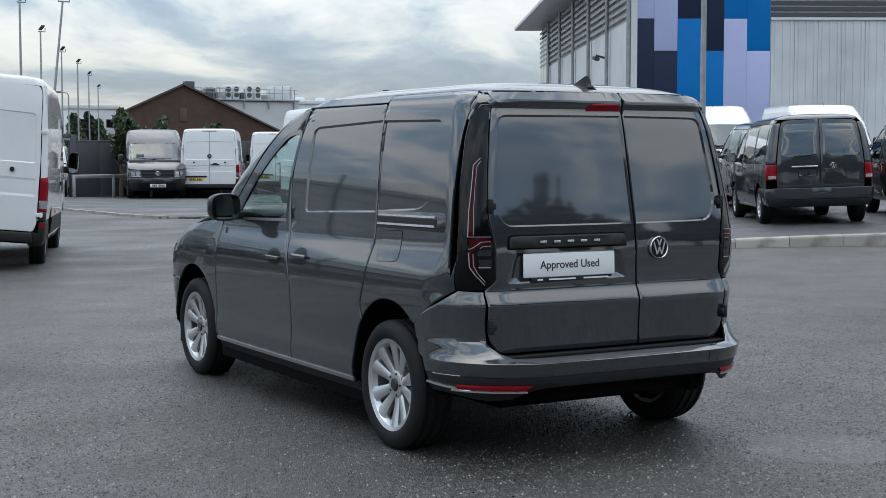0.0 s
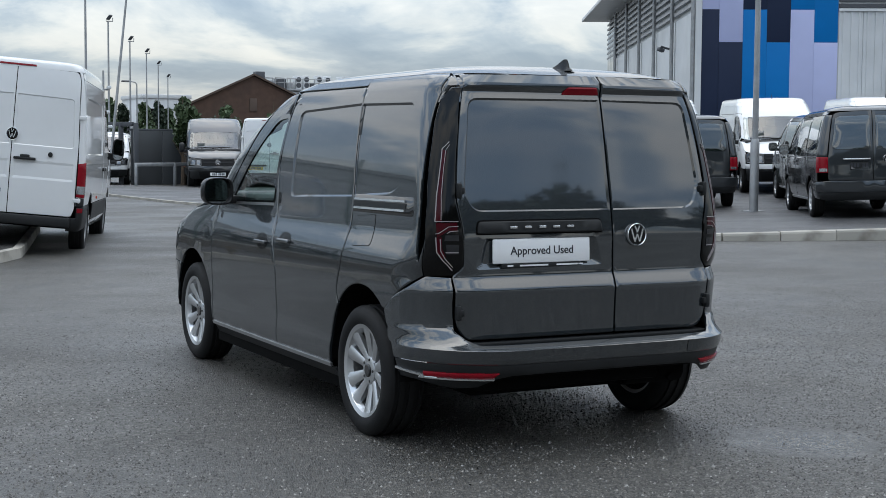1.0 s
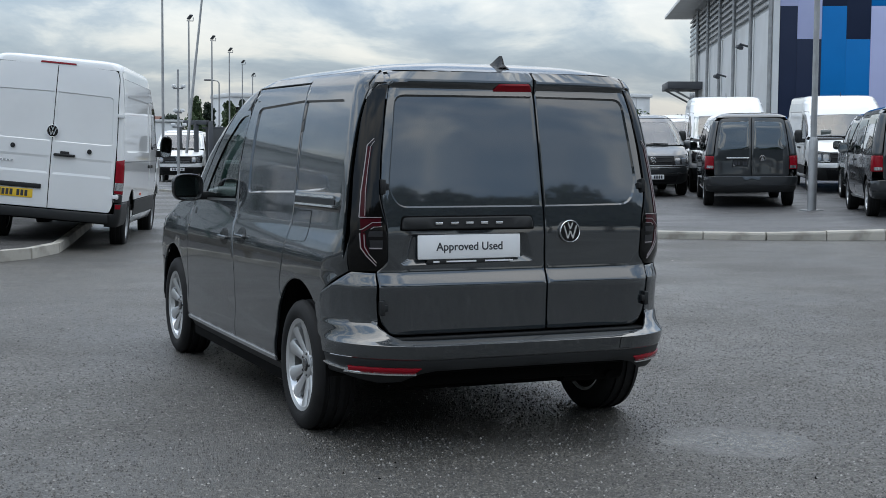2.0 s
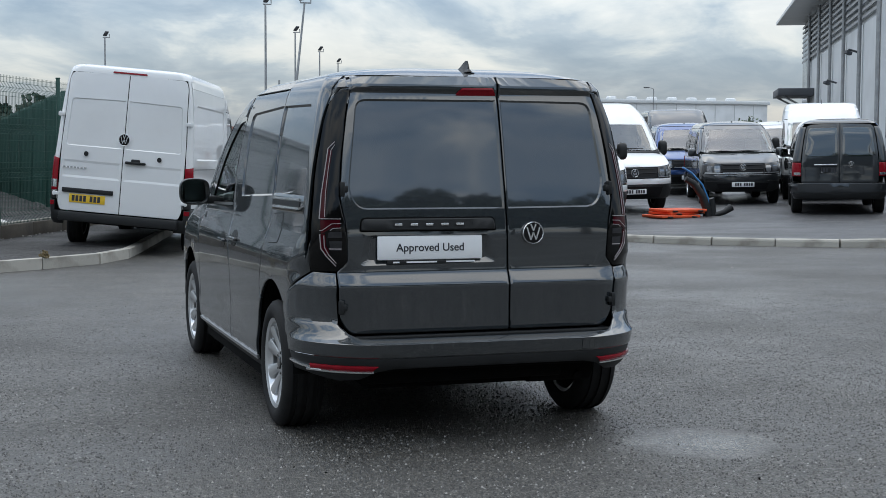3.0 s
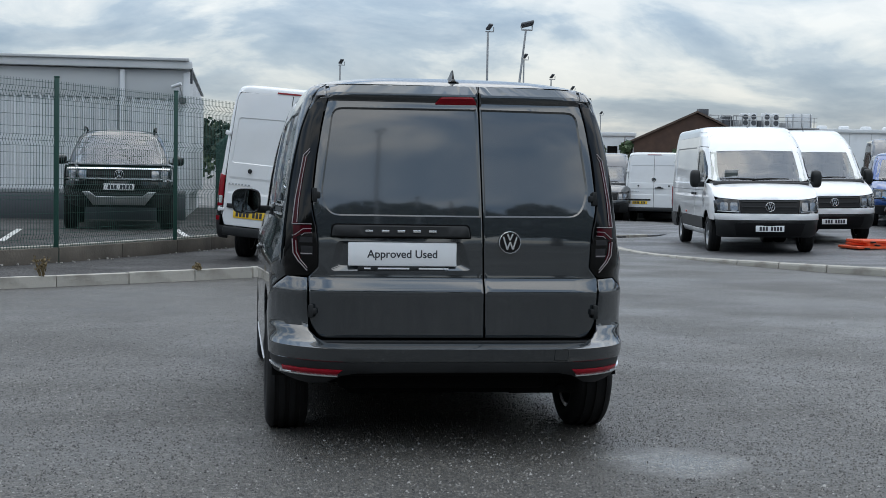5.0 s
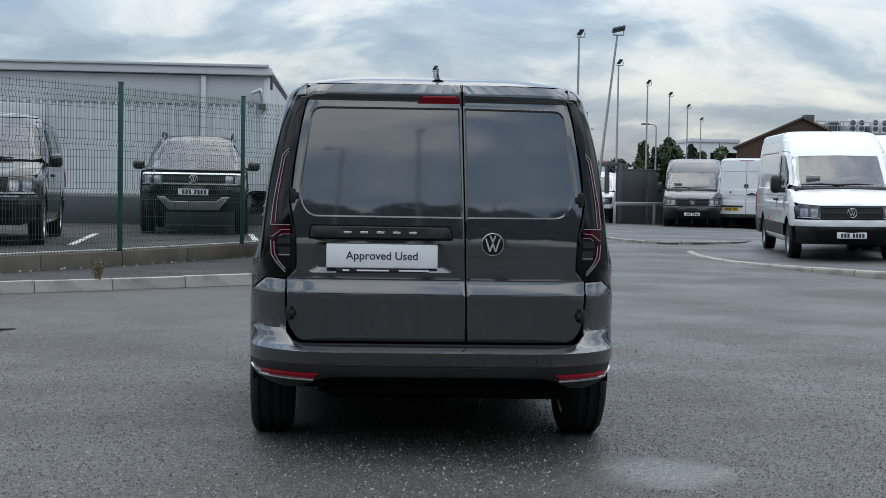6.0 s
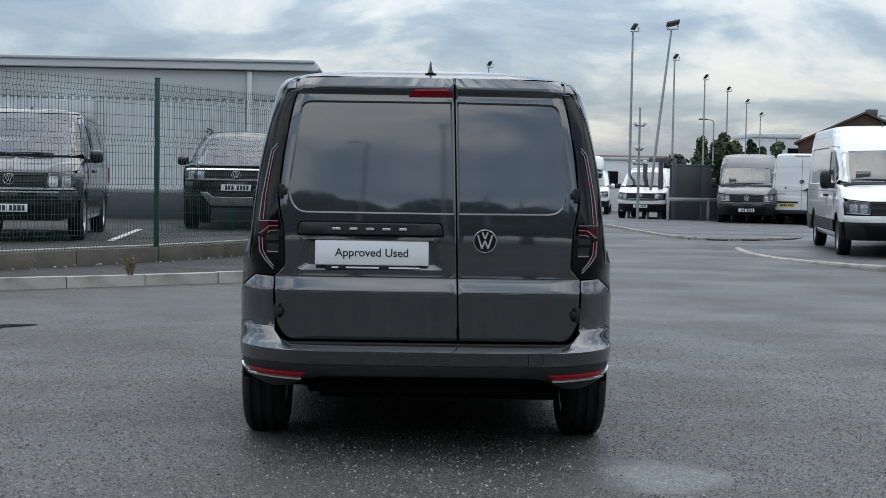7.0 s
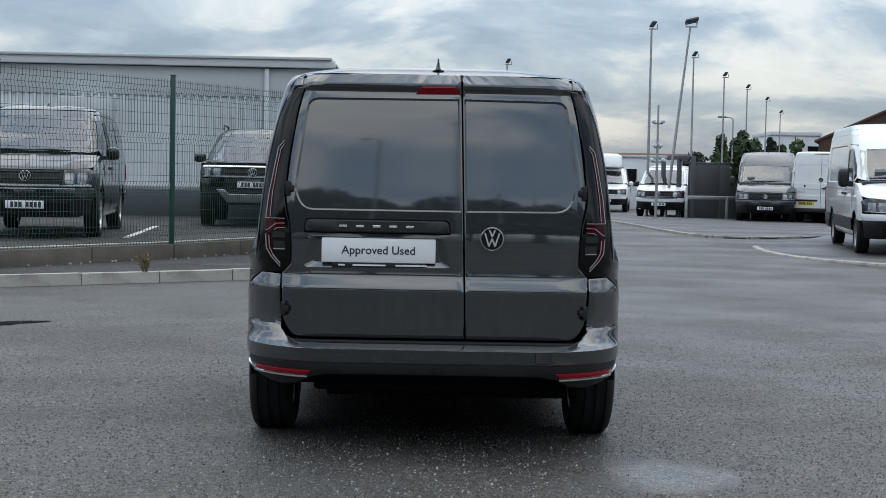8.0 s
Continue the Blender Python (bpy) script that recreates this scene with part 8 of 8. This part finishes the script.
def railing():
    b = tagged(new("railing"), "low galvanised railing in front of the hoarding", "railing")
    for k in range(5):
        x, y = 9.2 + k * 1.55, 43.4 + k * 0.55
        box("post", (0.09, 0.09, 0.85), (x, y, 0.3), GALV, b, 0.01)
    for z in (0.66,):
        box("rail", (6.7, 0.06, 0.13), (12.3, 44.5, z), GALV, b, 0.02, "", Matrix.Rotation(math.atan2(0.55, 1.55), 3, "Z"))


railing()
gate = tagged(new("gate_frame"), "dark steel gate posts beside the hoarding", "gate")
for x, y, h in ((9.9, 46.0, 2.3), (9.5, 46.6, 2.3), (9.05, 47.4, 2.1)):
    box("post", (0.16, 0.16, h), (x, y, h / 2 - 0.15), CLAD_DARK, gate, 0.01)
box("cross_bar", (1.2, 0.14, 0.16), (9.5, 46.6, 2.1), CLAD_DARK, gate, 0.01, "", Matrix.Rotation(radians(-58), 3, "Z"))
cabin = tagged(new("site_cabin"), "white site cabin beyond the vans", "cabin")
box("outer_wall", (4.0, 2.4, 2.5), (10.4, 63.0, 1.05), ROOF_EDGE, cabin, 0.03)
box("window", (1.2, 0.06, 0.8), (9.6, 61.78, 1.35), GLOSS_BLACK, cabin)
box("roof", (4.2, 2.6, 0.12), (10.4, 63.0, 2.36), CLAD_GREY, cabin, 0.02)


def mast(x, y, top, label, lean=0.0, head="flood", r=0.05, aim=25.0):
    z0 = road_h(x, y)
    m = tagged(new("lamp_post"), label, "lamp post", "lamp posts")
    m.location = (x, y, z0)
    h = top - z0
    tube("pole", [(0, 0, 0), (lean * 0.5, 0, h * 0.5), (lean, 0, h - 0.1)], [r * 1.2, r, r * 0.75], GALV, m, 8)
    if head == "flood":
        bm = bmesh.new()
        rot = Matrix.Rotation(radians(aim), 3, "Z") @ Matrix.Rotation(radians(-38), 3, "X")
        box_into(bm, (0.19, 0.32, 0.07), (lean + 0.05, -0.04, h + 0.06), 0.02, rot)
        part("floodlight", bm, CLAD_DARK, m, "dark floodlight head")
        tube("bracket", [(lean - 0.1, 0, h - 0.12), (lean + 0.22, 0, h - 0.12), (lean + 0.22, 0, h + 0.05)], 0.025, GALV, m, 6)
    elif head == "wide":
        bm = bmesh.new()
        box_into(bm, (0.50, 0.36, 0.09), (lean + 0.05, 0, h + 0.12), 0.03, Matrix.Rotation(radians(-14), 3, "Y") @ Matrix.Rotation(radians(-20), 3, "X"))
        part("floodlight", bm, CLAD_DARK, m, "wide dark floodlight head")
        tube("bracket", [(lean - 0.16, 0, h + 0.1), (lean - 0.16, 0, h - 0.1), (lean + 0.24, 0, h - 0.1), (lean + 0.24, 0, h + 0.1)], 0.03, GALV, m, 6)
    elif head == "street":
        tube("arm", [(lean, 0, h - 0.12), (lean - 0.1, 0, h), (lean - 0.5, 0, h + 0.05)], 0.035, GALV, m, 6)
        bm = bmesh.new()
        box_into(bm, (0.5, 0.2, 0.1), (lean - 0.65, 0, h + 0.04), 0.04)
        part("lantern", bm, LINING, m, "street lantern")
    elif head == "camera":
        for k, (z, e) in enumerate(((h - 0.75, 0.17), (h - 1.6, 0.12), (h - 2.1, 0.2))):
            tube("arm", [(-e, 0, z), (0, 0, z), (e, 0, z)], 0.035, GALV, m, 6)
            for sg in (-1, 1):
                bm = bmesh.new()
                box_into(bm, (0.12, 0.26, 0.11), (sg * e, -0.08, z + 0.07), 0.03)
                part("camera_head", bm, ROOF_EDGE, m, "white camera head")
    return m


mast(8.52, 47.8, 7.1, "tall galvanised mast with one floodlight")
mast(9.0, 46.5, 7.05, "leaning galvanised mast with a wide floodlight", 0.75, "wide")
mast(12.9, 62.3, 7.3, "tall galvanised mast with one floodlight")
mast(16.5, 72.2, 7.1, "tall galvanised mast with one floodlight")
mast(19.8, 81.0, 7.05, "tall galvanised mast with one floodlight")
mast(24.0, 93.4, 7.05, "tall galvanised mast with one floodlight")
mast(27.3, 102.5, 6.6, "tall galvanised mast with one floodlight")
mast(4.05, 65.0, 7.0, "galvanised mast with one floodlight behind the van")
mast(8.2, 43.8, 4.0, "steel mast carrying white cameras", 0, "camera", 0.045)
mast(18.0, 76.5, 4.95, "street lamp with a short arm", 0, "street")
mast(51.5, 100.0, 6.7, "street lamp with a short arm", 0, "street")
yp = tagged(new("lamp_post"), "thick galvanised yard lamp post with a wide base sleeve", "lamp post", "lamp posts")
yp.location = (14.75, 17.05, yard_h(14.75, 17.05) - 0.02)
tube("pole", [(0, 0, 1.1), (0, 0, 8.6)], [0.062, 0.046], GALV, yp, 14)
tube("sleeve", [(0, 0, 0), (0, 0, 1.38), (0, 0, 1.46)], [0.09, 0.09, 0.064], GALV, yp, 14)
box("floodlight", (0.8, 0.4, 0.12), (0, -0.2, 8.65), CLAD_DARK, yp, 0.03)
box("base_plate", (0.34, 0.34, 0.03), (0, 0, 0.02), GALV, yp, 0.006)

# ---------------------------------------------------------------- loose things in the yard
def barrier(x, y, turn, z):
    b = tagged(new("barrier"), "orange plastic barrier lying flat in the yard", "barrier", "stack of barriers")
    b.matrix_basis = pose(x, y, z, 0, 0, turn)
    bm = bmesh.new()
    box_into(bm, (0.92, 0.66, 0.035), (0, 0, 0.03), 0.012)
    for e in (-0.33, 0.33):
        box_into(bm, (0.96, 0.05, 0.055), (0, e, 0.03), 0.015)
    for e in (-0.46, 0.46):
        box_into(bm, (0.05, 0.66, 0.055), (e, 0, 0.03), 0.015)
    part("frame", bm, ORANGE, b)
    for e in (-0.3, 0.3):
        box("foot", (0.08, 0.12, 0.03), (e, -0.38, 0.02), TRIM, b, 0.008)


zb = yard_h(11.3, 19.9)
barrier(11.30, 19.90, 8, zb), barrier(11.52, 20.05, 14, zb + 0.058), barrier(11.50, 20.0, 4, zb + 0.116)
duct = tagged(new("cable_duct"), "black cable duct and blue pipe bending out of the ground", "duct")
duct.location = (12.02, 19.85, zb - 0.03)
duct.scale = (0.82, 0.82, 0.82)
tube("duct", [(0.12, 0, -0.1), (0.08, 0, 0.25), (-0.05, 0, 0.58), (-0.28, 0.03, 0.88), (-0.5, 0.05, 1.0)], [0.11, 0.11, 0.10, 0.085, 0.07], TRIM, duct, 12, "black ribbed duct")
tube("duct", [(0.28, 0.05, -0.1), (0.24, 0.05, 0.35), (0.2, 0.05, 0.5)], 0.11, TRIM, duct, 12, "black ribbed duct")
tube("pipe", [(0.16, 0, 0.1), (0.12, 0, 0.5), (-0.05, 0, 0.85), (-0.35, 0.02, 1.15), (-0.6, 0.02, 1.28)], 0.025, BLUE_PLASTIC, duct, 8, "blue plastic pipe")
tube("pipe_end", [(0.3, 0, 0.08), (0.55, -0.05, 0.16), (0.75, -0.05, 0.28)], [0.06, 0.07, 0.1], TRIM, duct, 10)
blob("puddle", -3.5, 5.3, 0.36, 0.15, 0.004, WET, "small dark puddle on the asphalt", 0.6, 4)

# ---------------------------------------------------------------- trees
for k, (x, y, h, w, shp) in enumerate(((23.2, 104, 5.3, 1.0, "column"), (24.4, 105, 4.9, 0.9, "column"), (25.9, 104, 5.0, 1.0, "column"), (27.6, 106, 5.2, 0.9, "column"), (28.6, 107, 4.7, 0.8, "column"), (20.0, 101, 4.3, 2.4, "round"), (16.4, 103, 3.4, 2.6, "round"), (12.0, 104, 3.4, 2.8, "round"), (31.5, 112, 4.2, 2.2, "round"), (35.8, 118, 5.0, 2.2, "round"), (38.6, 120, 4.8, 1.8, "round"), (47.5, 108, 4.0, 2.2, "round"), (53.5, 88, 4.4, 2.6, "round"), (59.0, 90, 4.6, 2.2, "round"), (48.0, 74, 3.4, 1.6, "round"), (3.0, 100, 3.2, 3.0, "round"), (-4.0, 62, 4.6, 3.4, "round"), (-1.0, 48, 4.2, 2.4, "round"))):
    tree(x, y, road_h(x, y), h - 0.1, w * 0.85, ("slim poplar" if shp == "column" else "round-crowned tree") + " in full leaf", 40 + k, shp, 1700, 0.2, LEAF_DARK if k % 2 else LEAF)
for k in range(30):
    rnd = random.Random(300 + k)
    x, y = -58 + k * 4.0 + rnd.uniform(-1.2, 1.2), -33 + rnd.uniform(-2, 2)
    tall = 13.3 + 0.3 * math.sin(k * 1.7) + rnd.uniform(-0.35, 0.35) - 0.11 * max(0.0, min(x, 40) - 3)
    tree(x, y, -0.05, tall, rnd.uniform(3.8, 4.8), "tall broad-leaved tree beyond the road", 300 + k, "round", 4200, 0.5, LEAF_DARK)
mast(-2.5, -28, 12.0, "tall street lamp behind the forecourt", 0.3, "street", 0.09)
mast(1.15, -28, 13.3, "tall street lamp behind the forecourt", 0, "wide", 0.09)
mast(3.0, -29, 10.6, "street lamp behind the forecourt", 0, "flood", 0.09)
tree(11.55, 45.6, road_h(11.5, 45.6), 3.75, 0.62, "slender street tree in front of the hoarding", 71, "round", 800, 0.17, LEAF)
tree(15.25, 52.0, road_h(15.9, 52), 3.9, 0.6, "slender street tree beyond the hoarding", 72, "round", 700, 0.17, LEAF)
tree(18.9, 56.0, road_h(18.9, 56), 4.1, 0.6, "slender street tree beyond the hoarding", 73, "round", 600, 0.17, LEAF)


def grit():
    """Loose chips and bits of dirt scattered over the forecourt."""
    for seed, mat, count, label in ((5, STONE, 420, "pale stone chips loose on the asphalt"), (6, DARK, 420, "dark bits of dirt on the asphalt")):
        rnd = random.Random(seed)
        verts, faces = [], []
        for _ in range(count):
            x, y = rnd.uniform(-6, 6.5), rnd.uniform(-4.5, 9.5) if rnd.random() < 0.7 else rnd.uniform(-4.5, 0)
            r = rnd.uniform(0.002, 0.0055) * (1.8 if rnd.random() < 0.08 else 1)
            n0, a0 = len(verts), rnd.uniform(0, 6.28)
            for k in range(5):
                q = r * rnd.uniform(0.6, 1.3)
                verts.append((x + q * 1.3 * math.cos(a0 + 1.257 * k), y + q * math.sin(a0 + 1.257 * k), -0.001))
            verts.append((x, y, r * rnd.uniform(0.8, 1.4)))
            faces += [(n0 + k, n0 + (k + 1) % 5, n0 + 5) for k in range(5)]
        tagged(mesh("loose_grit", verts, faces, mat, None, label, 0), category="grit", kind="stuff")


def chips(count=170000):
    """The exposed stone chips of the worn asphalt where the walk passes nearest."""
    rng = np.random.default_rng(11)
    y = -4.6 + 12.0 * rng.beta(1.1, 2.3, count)
    x = rng.uniform(-1, 1, count) * (2.6 + 0.36 * (y + 6.2)) - 0.9 + 0.06 * y
    r = rng.uniform(0.0040, 0.0084, count) * np.where(rng.random(count) < 0.03, 1.4, 1.0)
    r *= np.where(np.hypot(x - 0.97, y + 0.15) < 0.36, 0.35, 1.0)
    a0 = rng.uniform(0, 6.28, count)
    tops = r * rng.uniform(0.5, 1.1, count)
    rings = []
    for k in range(5):
        q = r * rng.uniform(0.75, 1.25, count)
        rings.append(np.stack([x + q * np.cos(a0 + 1.257 * k), y + q * np.sin(a0 + 1.257 * k), np.full(count, -0.0015)], 1))
    lean = rng.uniform(-0.4, 0.4, (2, count)) * r
    rings.append(np.stack([x + lean[0], y + lean[1], tops], 1))
    verts = np.stack(rings, 1).reshape(-1, 3)
    base = np.arange(count)[:, None] * 6
    faces = np.stack([base + k for k in range(5)] + [base + (k + 1) % 5 for k in range(5)], 1)[:, :, 0]
    tris = np.stack([np.stack([faces[:, k], faces[:, 5 + k], base[:, 0] + 5], 1) for k in range(5)], 1).reshape(-1, 3)
    me = bpy.data.meshes.new("asphalt_chips")
    me.vertices.add(len(verts)), me.loops.add(len(tris) * 3), me.polygons.add(len(tris))
    me.vertices.foreach_set("co", verts.ravel())
    me.loops.foreach_set("vertex_index", tris.ravel().astype(np.int32))
    me.polygons.foreach_set("loop_start", np.arange(0, len(tris) * 3, 3, dtype=np.int32))
    me.update(calc_edges=True)
    tagged(link("asphalt_chips", me, CHIP, None, "dark stone chips standing out of the damp asphalt", 0), category="stone chips", kind="stuff")


chips()

grit()
